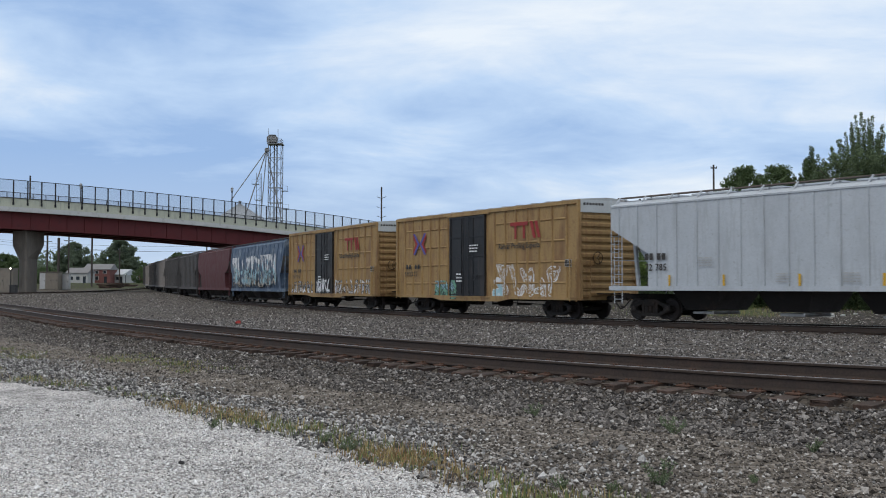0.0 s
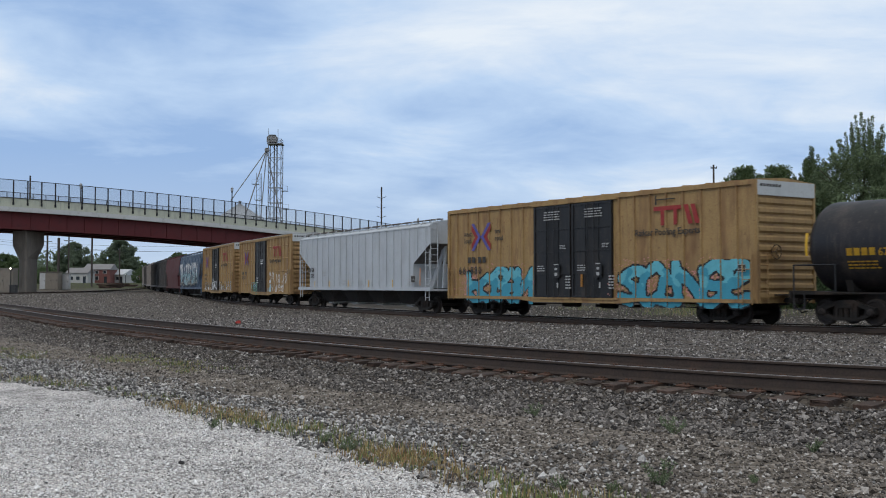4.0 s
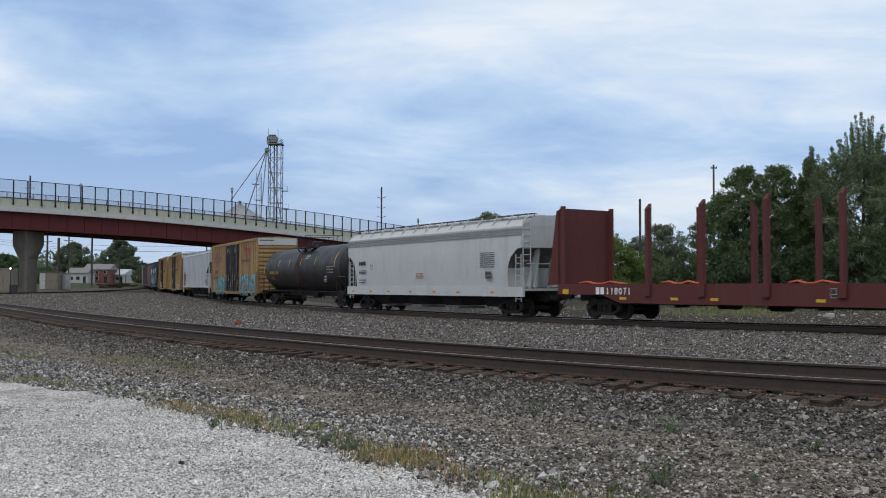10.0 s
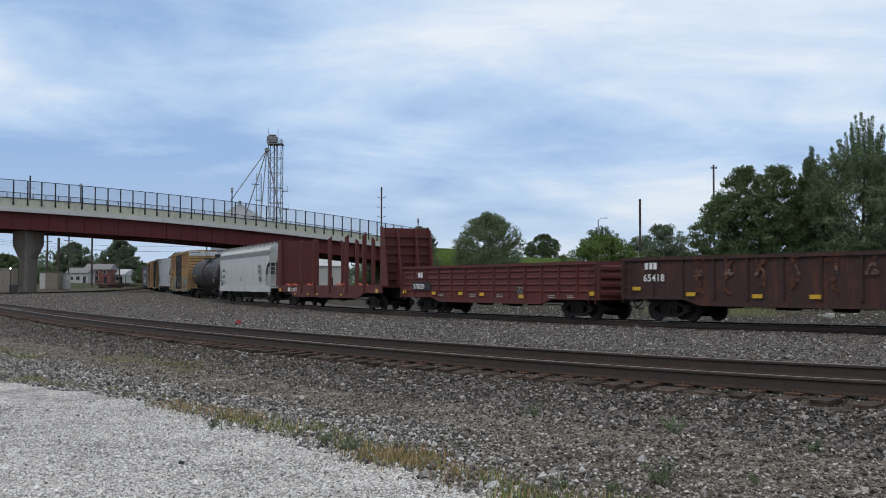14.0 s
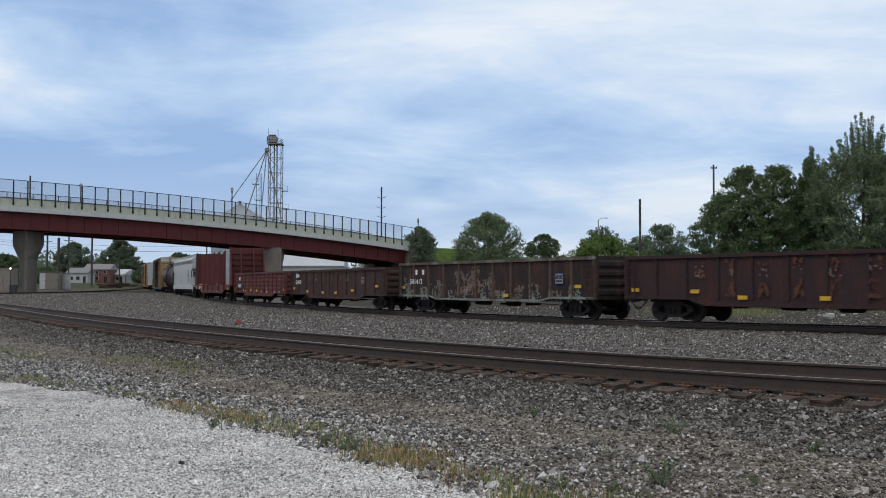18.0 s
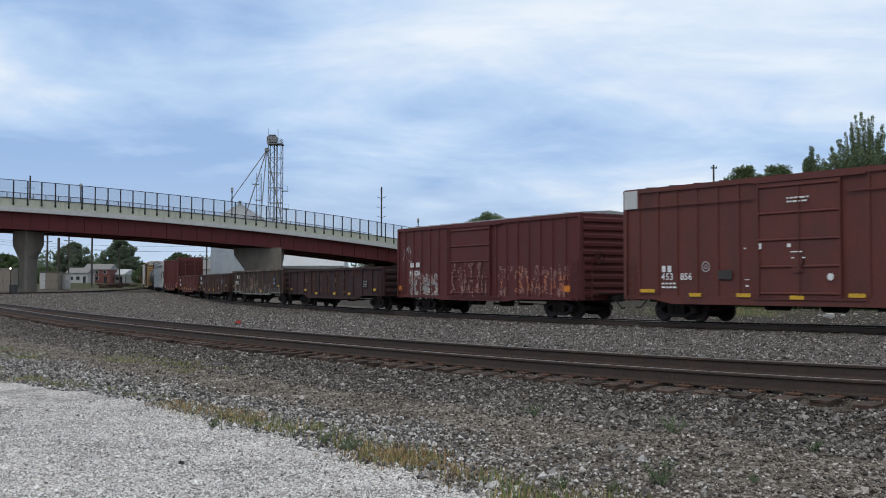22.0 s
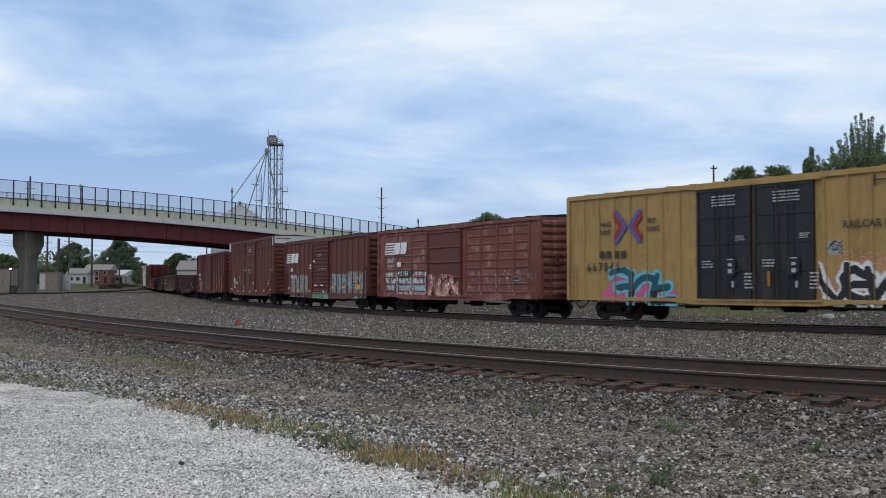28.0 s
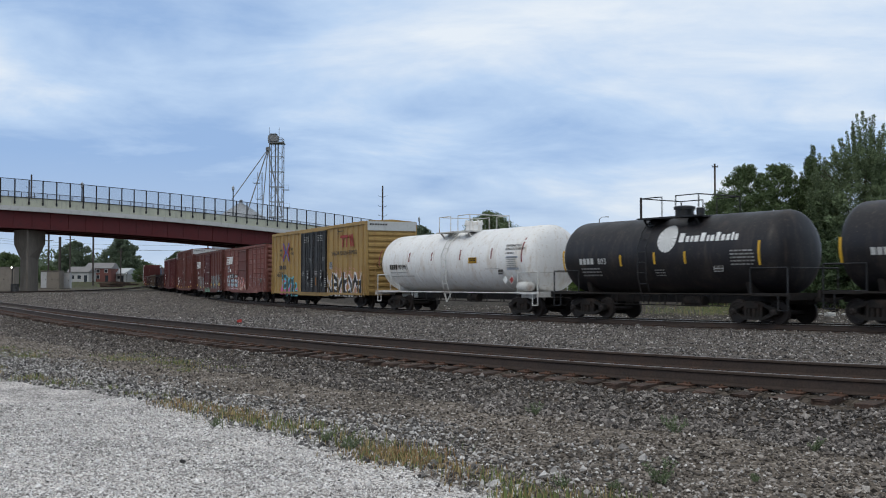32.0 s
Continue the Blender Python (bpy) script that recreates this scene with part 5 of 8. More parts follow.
RED_BROWN = mat("red_brown_stripe", (.20, .03, .025), .6, 0, .2, 20, 3)
PALE_LABEL = mat("pale_blue_label", (.42, .47, .55), .6, 0, .1, 20, 3)

# two yellow fifty-foot boxcars with one black door each
P50 = [.055, .11, .17, .225, .28, .335, .60, .655, .71, .765, .82, .88, .945]
for s0, s1, tone, number in ((156.7, 141.1, YELLOW, "501926"), (138.7, 123.1, YELLOW, "502577")):
    c, X, surf, yf = boxcar(s0, s1, .80, 4.96, tone, P50, [(.355, .555, BLACK)], "weathered yellow boxcar with a black plug door and graffiti", 11, white_top=HOP_WHITE, panel_ribs=4, sill=(.12, .30, .62))
    cross_emblem(c, X(.16), 3.55, yf, .85)
    plates([(X(.07) - k * .30, X(.07) - k * .30 - .2, 2.28, 2.5) for k in (0, 1, 3, 4)], yf, DARK_MARK, c, "stencil")
    words(number, .34, DARK_MARK, c, X(.06), yf, 1.90, spacing=1.4)
    # red emblem of bars on the rear half
    q = X(.685)
    plates([(q, q - 1.35, 4.08, 4.24), (q - .33, q - .49, 3.5, 4.08), (q - .98, q - 1.14, 3.5, 4.08)], yf, RED_MARK, c, "red_emblem")
    slant_block(c, q - 1.5, 3.5, .74, yf)
    words("Railcar Pooling Experts", .34, DARK_MARK, c, X(.625), yf, 3.08)
    print_block(X(.475), 3.35, .75, .42, 3, surf(X(.45)) + .06, WHITE, c, 5)
    print_block(X(.40), 2.0, .5, .5, 3, surf(X(.45)) + .06, WHITE, c, 6)
    chart(c, X(.955), 2.35, yf, .22)
    if s0 > 150:
        spray(c, surf, X(.02), 4.6, .85, .85, 11, 9, [SP_WHITE, SP_GREY], SP_BLACK, None, .05, .055)
        spray(c, lambda x: 1.67, X(.37), 2.6, .95, .9, 12, 5, [SP_WHITE], SP_GREY, None, .05, .05)
        spray(c, surf, X(.56), 5.8, .85, .95, 13, 9, [SP_WHITE], SP_BLACK, None, .05, .07)
    else:
        spray(c, surf, X(.25), 2.3, .76, .95, 14, 4, [SP_GREEN, SP_PALE], SP_BLACK, SP_GREEN, .05, .09)
        spray(c, surf, X(.595), 5.2, .8, 1.6, 15, 5, [YELLOW, YELLOW], SP_WHITE, None, .05, .10)
        spray(c, surf, X(.585), 1.0, .8, 1.6, 16, 1, [SP_PALE, SP_WHITE], SP_WHITE, None, .05, .14)

# pale grey ribbed hopper
c, X, surf, yf = hopper(121.4, 101.9, 1.28, 4.45, HOP_GREY, "pale grey ribbed covered hopper car", bays=4, posts=20, cut=((3.55, 0.0), (2.55, 1.95)), sill_h=.14)
plates([(X(.095) - k, X(.095) - k - .17, 2.30, 2.55) for k in (0, .24, .62, .86)], yf, DARK_MARK, c, "stencil")
words("72 785", .36, DARK_MARK, c, X(.095), yf, 1.90, spacing=1.1)
for u in (.155, .285, .445, .60, .77):
    plates([(X(u), X(u) - .1, 1.32, 1.72)], yf, YELLOW_MARK, c, "reflector")
for u, z in ((.23, 2.35), (.40, 1.75), (.53, 1.75), (.87, 1.75)):
    print_block(X(u), z, .6, .36, 4, yf, GREY_MARK, c, int(u * 100))
chart(c, X(.905), 1.75, yf, .26)
plates([(X(.945), X(.945) - .08, 1.4, 2.3)], yf, ORANGE_MARK, c, "reflector")

DULL_ORANGE = mat("dull_orange_handle", (.34, .15, .03), .7, 0, .2, 30, 4)
P60 = [.040, .086, .132, .178, .223, .268, .314, .641, .686, .731, .776, .822, .868, .914, .955]


def sixty_foot(s0, s1, tone, number, label):
    """The yellow sixty-foot car with two black plug doors."""
    d = 0 if tone is YELLOW else .012
    c, X, surf, yf = boxcar(s0, s1, .78, 5.03, tone, [u + d for u in P60], [(.361 + d, .489 + d, BLACK), (.495 + d, .623 + d, BLACK)], label, 11, roof=tone, white_top=HOP_WHITE, sill=(.10, .36, .64))
    cross_emblem(c, X(.147 if tone is YELLOW else .185), 3.68, yf, 1.0)
    words("next\nload", .33, DARK_MARK, c, X(.075 if tone is YELLOW else .103), yf, 3.74)
    words("any\nroad", .33, DARK_MARK, c, X(.205 if tone is YELLOW else .240), yf, 3.80)
    plates([(X(.09 + d) - k, X(.09 + d) - k - .26, 2.47, 2.74) for k in (0, .36, .84, 1.2)], yf, DARK_MARK, c, "stencil")
    words(number, .50, DARK_MARK, c, X(.050 + d), yf, 1.94, spacing=1.3)
    q = X(.745 if tone is YELLOW else .772)
    plates([(q, q - 1.4, 4.22, 4.38), (q - .36, q - .54, 3.66, 4.22), (q - 1.02, q - 1.2, 3.66, 4.22)], yf, RED_MARK, c, "red_emblem")
    slant_block(c, q - 1.52, 3.66, .72, yf)
    for i, u in enumerate((.395 + d, .535 + d)):
        y = 1.52 + .085 + .055
        print_block(X(u) - .08, 4.55, 1.05, .42, 4, y, GREY_MARK, c, 20 + i)
        print_block(X(u + .06), 3.1, .4, .2, 3, y, GREY_MARK, c, 22 + i)
        plates([(X(u + .044), X(u + .044) - .16, 1.80, 1.94), (X(u + .044), X(u + .044) - .16, 2.04, 2.14), (X(u + .041), X(u + .041) - .28, 2.26, 2.30), (X(u + .052), X(u + .052) - .08, 1.30, 1.52)], y + .03, GREY_MARK, c, "stencil")
        plates([(X(u + .035), X(u + .06), 1.72, 2.24)], y, BLACK, c, "lock_box", thick=.028)
        print_block(X(u - .02), 2.25, .5, .3, 3, y, GREY_MARK, c, 24 + i)
        print_block(X(u + .08), 1.8, .35, .6, 5, y, GREY_MARK, c, 26 + i)
        if i:
            part("lock_handle", boxes((X(u - .005) - .05, X(u - .005) + .05, y, y + .03, 1.35, 1.85)), DULL_ORANGE, c)
    plates([(X(.75), X(.75) - 1.0, 4.62, 4.66), (X(.75), X(.75) - .05, 4.45, 4.8)], yf, DARK_MARK, c, "bracket", thick=.03)
    return c, X, surf, yf


c, X, surf, yf = sixty_foot(100.1, 81.2, YELLOW, "661880", "weathered yellow boxcar with two black doors and teal graffiti")
words("Railcar Pooling Experts", .36, DARK_MARK, c, X(.69), yf, 3.30)
overspray(c, surf, X(.01), 6.8, .95, 1.5, 131, SP_PINK, .30)
overspray(c, surf, X(.60), 7.4, .95, 1.6, 132, SP_PINK, .32)
spray(c, surf, X(.085), 5.0, .58, 1.68, 31, 5, [SP_TEAL, SP_TEAL, SP_TEAL2], SP_BLACK, None, .04, .19, .8, rim=.075, forms=("hook", "ring", "snake", "loop", "zig"))
spray(c, surf, X(.635), 6.6, .56, 1.78, 33, 6, [SP_TEAL, SP_TEAL, SP_TEAL2], SP_BLACK, None, .04, .20, .8, rim=.08, forms=("snake", "ring", "hook", "zig", "loop", "snake"))
chart(c, X(.968), 2.0, yf, .18)

# black tank car
c, X, surf = tank_car(80.0, 61.9, 2.55, 1.51, TANK_BLACK, "sooty black tank car with yellow stripes and a railed platform", BLACK, "low", 0, YELLOW_MARK,
                      [(.035, 2.25, .75), (.235, 2.75, .5), (.375, 2.75, .5), (.52, 2.75, .5), (.69, 2.75, .5), (.905, 2.55, .95)], .50)
drape(plates([(X(.115) - k, X(.115) - k - .2, 2.22, 2.46) for k in (0, .26, .52, .78)], 1.6, YELLOW_MARK, c, "stencil"), 2.55, 1.51)
drape(words("670078", .34, YELLOW_MARK, c, X(.175), 1.6, 2.21, spacing=1.05), 2.55, 1.51, .01)
drape(print_block(X(.825), 2.62, 1.2, .52, 3, 1.6, GREY_MARK, c, 41), 2.55, 1.51)
drape(print_block(X(.562), 3.45, .75, .3, 3, 1.6, WHITE, c, 42), 2.55, 1.51)
drape(print_block(X(.115), 2.05, 1.1, .3, 3, 1.6, YELLOW_MARK, c, 43), 2.55, 1.51)
drape(print_block(X(.575), 2.46, .5, .13, 1, 1.6, BLUE_MARK, c, 44), 2.55, 1.51)
chart_y = surf(1.9)
chart(c, X(.797), 1.82, chart_y + .03, .26, WHITE)
for k, (x, w) in enumerate(((X(.47), .45), (X(.505), .3))):
    bm = bmesh.new()
    for i in range(14):
        za = 1.4 + i * .19
        y0, y1 = surf(za), surf(za + .19)
        j = .12 * math.sin(i * 1.3 + k)
        vs = [bm.verts.new(p) for p in ((x + w / 2 + j, y0, za), (x - w / 2 + j, y0, za), (x - w / 2 + j, y1, za + .19), (x + w / 2 + j, y1, za + .19))]
        bm.faces.new(vs[::-1])
    part("rust_spill", bm, mat("rust_spill", (.085, .034, .022), .8, 0, .3, 12, 2), c, "rust-brown spill below the manway")

# greyish white smooth hopper
MOULD_GREY = mat("moulding_grey", (.33, .33, .33), .6, 0, .12, 20, 3)
c, X, surf, yf = hopper(61.1, 42.7, 1.33, 4.04, HOP_WHITE, "greyish white smooth-sided covered hopper car", bays=4, posts=0, cut=((3.1, .0), (1.9, 1.15)), curved="under", sill_h=.42, bulge=.06, rise=.48)
plates([(-9.2, 9.2, 3.93 - k * .085, 3.965 - k * .085) for k in range(4)], 1.545, MOULD_GREY, c, "roof_moulding", "", .06)
plates([(X(.09) - k * .23, X(.09) - k * .23 - .17, 2.57, 2.79) for k in range(4)], yf, DARK_MARK, c, "stencil")
words("60058", .34, DARK_MARK, c, X(.09), yf, 2.06, spacing=1.05)
plates(frame_rows(X(.188), X(.173), 2.32, 2.58, .02), yf, DARK_MARK, c, "stencil")
print_block(X(.09), 1.76, .95, .28, 2, yf, DARK_MARK, c, 51)
print_block(X(.47), 2.05, .8, .32, 4, yf, RED_MARK, c, 52)
print_block(X(.815), 2.95, 1.25, .75, 8, yf, DARK_MARK, c, 53)
chart(c, X(.855), 1.9, yf, .26)
for u in (.03, .16, .28, .42, .56, .69, .86):
    plates([(X(u), X(u) - .32, 1.05, 1.14)], 1.576, ORANGE_MARK, c, "reflector")

# bulkhead flat car
FLAT_RED = mat("flat_car_red", (0.100, 0.025, 0.022), .72, 0, .12, 16, 1.4, (.11, .035, .028), .42, .08, streak=1)
c, X = bulkhead_flat(40.4, 21.4, "empty dark red bulkhead flat car with steel stakes", FLAT_RED)
plates([(X(.12), X(.12) - .2, 1.0, 1.28), (X(.12) - .26, X(.12) - .46, 1.0, 1.28)], 1.505, WHITE, c, "stencil")
words("118071", .38, WHITE, c, X(.15), 1.505, 1.0, spacing=1.25)
chart(c, X(.70), 1.1, 1.505, .22)
for u in (.015, .19, .33, .43, .66, .955):
    plates([(X(u), X(u) - .36, .80 if .1 < u < .9 else 1.0, .90 if .1 < u < .9 else 1.2)], 1.506, YELLOW_MARK, c, "reflector")

def ghost_letters(c, X, y, upper, zu, lower, zl):
    """Worn-off lettering: pale rings and strokes left on the panels."""
    for us, z in ((upper, zu), (lower, zl)):
        for k, u in enumerate(us):
            x = X(u)
            spray(c, lambda q: y, x + .32, .64, z - .34, .72, int(u * 1000) + int(z * 10), 1, [GHOST_RUST if z == zl else GHOST, GHOST_RUST], GHOST_RUST, None, .04, .045, .6, "faded lettering", .02, .45)


# four gondolas
c, X, surf, yf = gondola(19.0, 2.8, .72, 2.40, GON_RED, 14, "red gondola car with ribbed side panels", ribs=4)
for k, (dz, hh) in enumerate(((1.82, .26),)):
    plates([(X(.115) - .02, X(.115) - .22, dz, dz + hh), (X(.115) - .26, X(.115) - .46, dz, dz + hh)], yf, WHITE, c, "stencil")
plates([(X(.078), X(.193), 1.17, 1.60)], yf, BLACK, c, "number_panel")
words("970029", .36, WHITE, c, X(.085), yf + .004, 1.25, spacing=1.05)
for u, z in ((.015, 1.0), (.20, .95), (.355, .95), (.47, .92), (.665, .85), (.965, 1.0)):
    plates([(X(u), X(u) - .38, z, z + .16)], yf, YELLOW_MARK, c, "reflector")
for u in (.24, .42, .56, .80, .88):
    print_block(X(u), 1.0, .45, .16, 2, yf, GREY_MARK, c, int(u * 90))
chart(c, X(.67), 1.2, yf, .2)
c, X, surf, yf = gondola(1.55, -14.75, .72, 2.42, GON_DARK, 12, "dark rusty brown gondola car with faded patches")
plates([(X(.075) - k * .22, X(.075) - k * .22 - .16, 1.95, 2.2) for k in range(3)], yf, WHITE, c, "stencil")
words("65418", .38, WHITE, c, X(.07), yf, 1.5, spacing=1.15)
for u, z in ((.035, 1.15), (.20, .95), (.38, .9), (.52, .9), (.69, 1.05), (.915, 1.3)):
    plates([(X(u), X(u) - .42, z, z + .14)], yf, YELLOW_MARK, c, "reflector")
ghost_letters(c, X, yf, [.235, .32, .40, .485, .57, .655], 1.95, [.235, .32, .40, .485, .57], 1.35)
chart(c, X(.80), 1.7, yf, .24)
c, X, surf, yf = gondola(-16.35, -32.65, .74, 2.6, GON_PATCH, 12, "rusty gondola car with flaking pale paint", belly=.04, post_paint=GON_POST, sill_paint=GON_SILL, chord_paint=GON_POST)
plates([(X(.11) - k, X(.11) - k - .2, 1.98, 2.22) for k in (0, .68)], yf, WHITE, c, "stencil")
words("581412", .36, WHITE, c, X(.075), yf, 1.5, spacing=1.2)
spray(c, surf, X(.33), 2.4, .95, 1.4, 62, 4, [RUST_BRIGHT, GHOST], GHOST, None, .045, .09, 2.0, faded=.45)
for k, (u, w, hh) in enumerate(((.02, 1.0, 1.3), (.20, 1.1, .7), (.52, .5, 1.2), (.885, 1.0, .6))):
    spray(c, surf, X(u), w, .85, hh, 160 + k, 2, [GON_SILL, GHOST], GHOST, None, .05, .10, 2.0, "flaking pale paint", faded=.5)
for k in range(11):
    spray(c, surf, X(.045 + k * .084), 1.0, .70, .5 + .25 * (k % 3), 260 + k, 2, [GON_SILL, GHOST, RUST_BRIGHT], GON_SILL, None, .045, .07, 2.0, "flaking pale paint and rust", faded=.5)
plates([(X(.855) - .26, X(.855) + .26, 1.48, 1.92)], yf, SP_BLUE, c, "blue_panel")
chart(c, X(.855), 1.7, yf + .003, .24)
for u, z in ((.02, 1.25), (.60, .9), (.92, 1.3)):
    plates([(X(u), X(u) - .4, z, z + .14)], yf, YELLOW_MARK, c, "reflector")
c, X, surf, yf = gondola(-34.2, -50.55, .72, 2.47, GON_BROWN, 12, "dark brown gondola car with faded white patches")
ghost_letters(c, X, yf, [.225, .31, .395, .48, .565, .65, .735], 1.9, [.31, .395, .48, .565, .65], 1.25)
for u, z in ((.02, 1.1), (.20, 1.05), (.33, .85), (.53, .85), (.68, .85), (.92, 1.1)):
    plates([(X(u), X(u) - .4, z, z + .14)], yf, YELLOW_MARK, c, "reflector")
chart(c, X(.845), 1.5, yf, .25)

# red boxcars
P15 = [.05, .105, .16, .215, .27, .325, .60, .655, .71, .765, .82, .875, .935]
c, X, surf, yf = boxcar(-52.35, -67.9, .80, 4.42, MAROON, P15, [(.345, .575, MAROON)], "maroon boxcar with faded chalky graffiti", 10, door_kind="panel", sill=(.10, .3, .66))
spray(c, surf, X(.07), 3.2, .72, 1.35, 71, 7, [SP_CREAM, SP_GRIMY, CHALK_RED], SP_GRIMY, None, .04, .11, 2.0, faded=.36)
spray(c, lambda x: 1.66, X(.35), 3.4, .85, 1.65, 72, 6, [CHALK_RED, CHALK_RED], MAROON, None, .035, .055, 1.8, faded=.42)
spray(c, surf, X(.60), 5.4, .85, 1.45, 73, 8, [CHALK_RED, SP_ORANGE, CHALK_RED], MAROON, None, .04, .095, 1.8, faded=.42)
words("91 028", .34, WHITE, c, X(.085), yf + .006, 1.95, spacing=1.15)
plates([(X(.09) - k * .2, X(.09) - k * .2 - .15, 2.36, 2.6) for k in (0, 1, 3, 4)], yf, WHITE, c, "stencil")
spray(c, surf, X(.03), 1.1, 2.55, 1.0, 74, 2, [CHALK_RED, SP_GREY], SP_GREY, None, .04, .02, 2.2, rim=.015, faded=.25)
for u in (.01, .93):
    plates([(X(u), X(u) - .4, 1.15, 1.4)], yf, ORANGE_MARK, c, "reflector")
c, X, surf, yf = boxcar(-70.3, -85.45, .82, 5.03, BROWN_RED, [.05, .113, .175, .237, .30, .361, .691, .757, .82, .88, .945], [(.417, .629, BROWN_RED)], "tall brown-red boxcar with white upper corners", 12, roof=BROWN_RED,
                        white_top=HOP_WHITE, door_kind="panel", sill=(.16, .16, .86))
plates([(X(.05), X(.40), 4.30, 4.36), (X(.645), X(.95), 4.32, 4.38)], yf - .01, BROWN_RED, c, "side_moulding", thick=.04)
plates([(X(0) - .02, X(.047), 4.3, 5.0)], yf + .01, HOP_WHITE, c, "white_corner")
plates([(X(1) + .02, X(1) + .3, 4.4, 5.0)], yf + .012, HOP_WHITE, c, "white_corner")
plates([(X(.128), X(.128) - .18, 1.84, 2.08), (X(.128) - .28, X(.128) - .46, 1.84, 2.08)], yf, WHITE, c, "stencil")
words("453", .36, WHITE, c, X(.126), yf, 1.55, spacing=1.15)
words("856", .36, WHITE, c, X(.187), yf, 1.55, spacing=1.05)
print_block(X(.127), 1.45, .75, .28, 2, yf, WHITE, c, 81)
print_block(X(.497), 4.28, .85, .24, 2, yf + .07, WHITE, c, 82)
plates([(X(.422), X(.422) - .1, 2.58, 2.78), (X(.497), X(.497) - .14, 2.62, 2.74), (X(.38), X(.38) - .1, 2.6, 2.65), (X(.382), X(.382) - .2, 1.53, 1.56), (X(.384), X(.384) - .14, 1.3, 1.36),
        (X(.505), X(.505) - .45, 2.44, 2.48), (X(.507), X(.507) - .12, 2.24, 2.28), (X(.535), X(.535) - .12, 2.24, 2.28)], yf + .06, WHITE, c, "stencil")
bm = bmesh.new()
bm.faces.new([bm.verts.new((X(.604) - .12 * math.cos(k * math.tau / 14), yf + .07, 1.62 + .12 * math.sin(k * math.tau / 14))) for k in range(14)])
part("round_marker", bm, WHITE, c)
part("lock_gear", rods(((X(.527), yf + .07, .98), (X(.527), yf + .07, 4.7), .02), ((X(.527), yf + .09, 1.75), (X(.538), yf + .09, 2.2), .025), n=6), BROWN_RED, c)
part("lock_box", boxes((X(.537), X(.508), yf + .03, yf + .06, 1.76, 2.36), bevel=.01), BROWN_RED, c)
part("step_plate", boxes((X(.847) - .35, X(.847) + .35, yf, yf + .05, 1.68, 1.73)), DIRT_SHADE, c)
plates([(X(.303), X(.343), 1.56, 1.88)], yf, DARK_MARK, c, "paint_patch", "dark patch of fresh paint")
for r, w in ((.19, .035), (.08, .03)):
    bm = bmesh.new()
    ring = [[bm.verts.new((X(.266) - q * math.cos(k * math.tau / 20), yf, 2.02 + q * math.sin(k * math.tau / 20))) for q in (r, r - w)] for k in range(20)]
    for p, q in zip(ring, ring[1:] + ring[:1]):
        bm.faces.new((p[0], q[0], q[1], p[1]))
    part("faded_emblem", bm, GREY_MARK, c)
spray(c, surf, X(.915), 1.0, 1.7, 1.1, 83, 2, [SP_GREY], BROWN_RED, None, .05, .03, 1.5, faded=.4)
chart(c, X(.894), 1.62, yf, .24, WHITE)
for u, z, w in ((.058, 1.08, .75), (.218, .94, .55), (.358, .94, .6), (.502, .88, .55), (.645, .96, .6), (.805, .98, .6), (.94, 1.05, .5)):
    plates([(X(u), X(u) - w, z, z + .13)], yf + .06, YELLOW_MARK, c, "reflector")


def striped_emblem(c, x, z, y, s=1.0):
    """White speed stripes that run into two solid slanted blocks."""
    h = .62 * s
    plates([(x - .02 * k, x - 1.1 * s - .04 * k, z + k * .138 * s, z + k * .138 * s + .075 * s) for k in range(5)], y, WHITE, c, "white_emblem")
    bm = bmesh.new()
    for a, outline in ((1.05, ((0, 0), (.66, 0), (.80, 1), (.14, 1))), (1.80, ((0, 0), (.58, 0), (.68, .3), (.76, 1), (.12, 1)))):
        bm.faces.new([bm.verts.new((x - (a + p) * s, y + .003, z + q * h)) for p, q in outline])
    bmesh.ops.triangulate(bm, faces=bm.faces[:])
    part("white_emblem", bm, WHITE, c)


c, X, surf, yf = boxcar(-88.35, -103.8, .85, 4.43, BROWN_RED, [.03, .084, .145, .206, .268, .328, .605, .661, .72, .78, .839, .897, .958], [(.391, .584, MAROON)], "brown-red boxcar with a ribbed door and silver graffiti", 10,
                        door_kind="ribbed", sill=(.22, .34, .80), roof=DIRT_SHADE)
striped_emblem(c, X(.031), 2.98, yf, 1.02)
plates([(X(.092), X(.092) - .17, 2.38, 2.62), (X(.092) - .23, X(.092) - .40, 2.38, 2.62)], yf, WHITE, c, "stencil")
words("406 414", .37, WHITE, c, X(.09), yf, 1.93, spacing=1.08)
spray(c, surf, X(.082), 3.7, .68, 1.5, 91, 4, [SP_GRIMY, SP_GREY], SP_BLACK, SP_GRIMY, .035, .10, .9, rim=.045, faded=.12, forms=("ring", "zig", "snake", "ring"))
spray(c, surf, X(.60), 3.0, .72, 1.45, 92, 4, [SP_SLATE, SP_HAZE], SP_BLACK, SP_GRIMY, .035, .11, .9, rim=.035, faded=.15, forms=("comb", "zig", "ring", "arch"))
spray(c, surf, X(.775), 3.2, .70, 1.6, 192, 3, [SP_ROSE, SP_GRIMY], SP_BLACK, SP_HAZE, .035, .12, .9, rim=.03, faded=.22, forms=("ring", "snake", "arch"))
overspray(c, surf, X(.335), 4.6, .62, .5, 191, SP_GREEN, .85)
plates([(X(.347) - k % 2 * .18, X(.347) - k % 2 * .18 - .13, 2.70 - k // 2 * .18, 2.82 - k // 2 * .18) for k in range(4)], yf, WHITE, c, "stencil")
print_block(X(.462), 3.45, .7, .22, 2, yf + .08, GREY_MARK, c, 93)
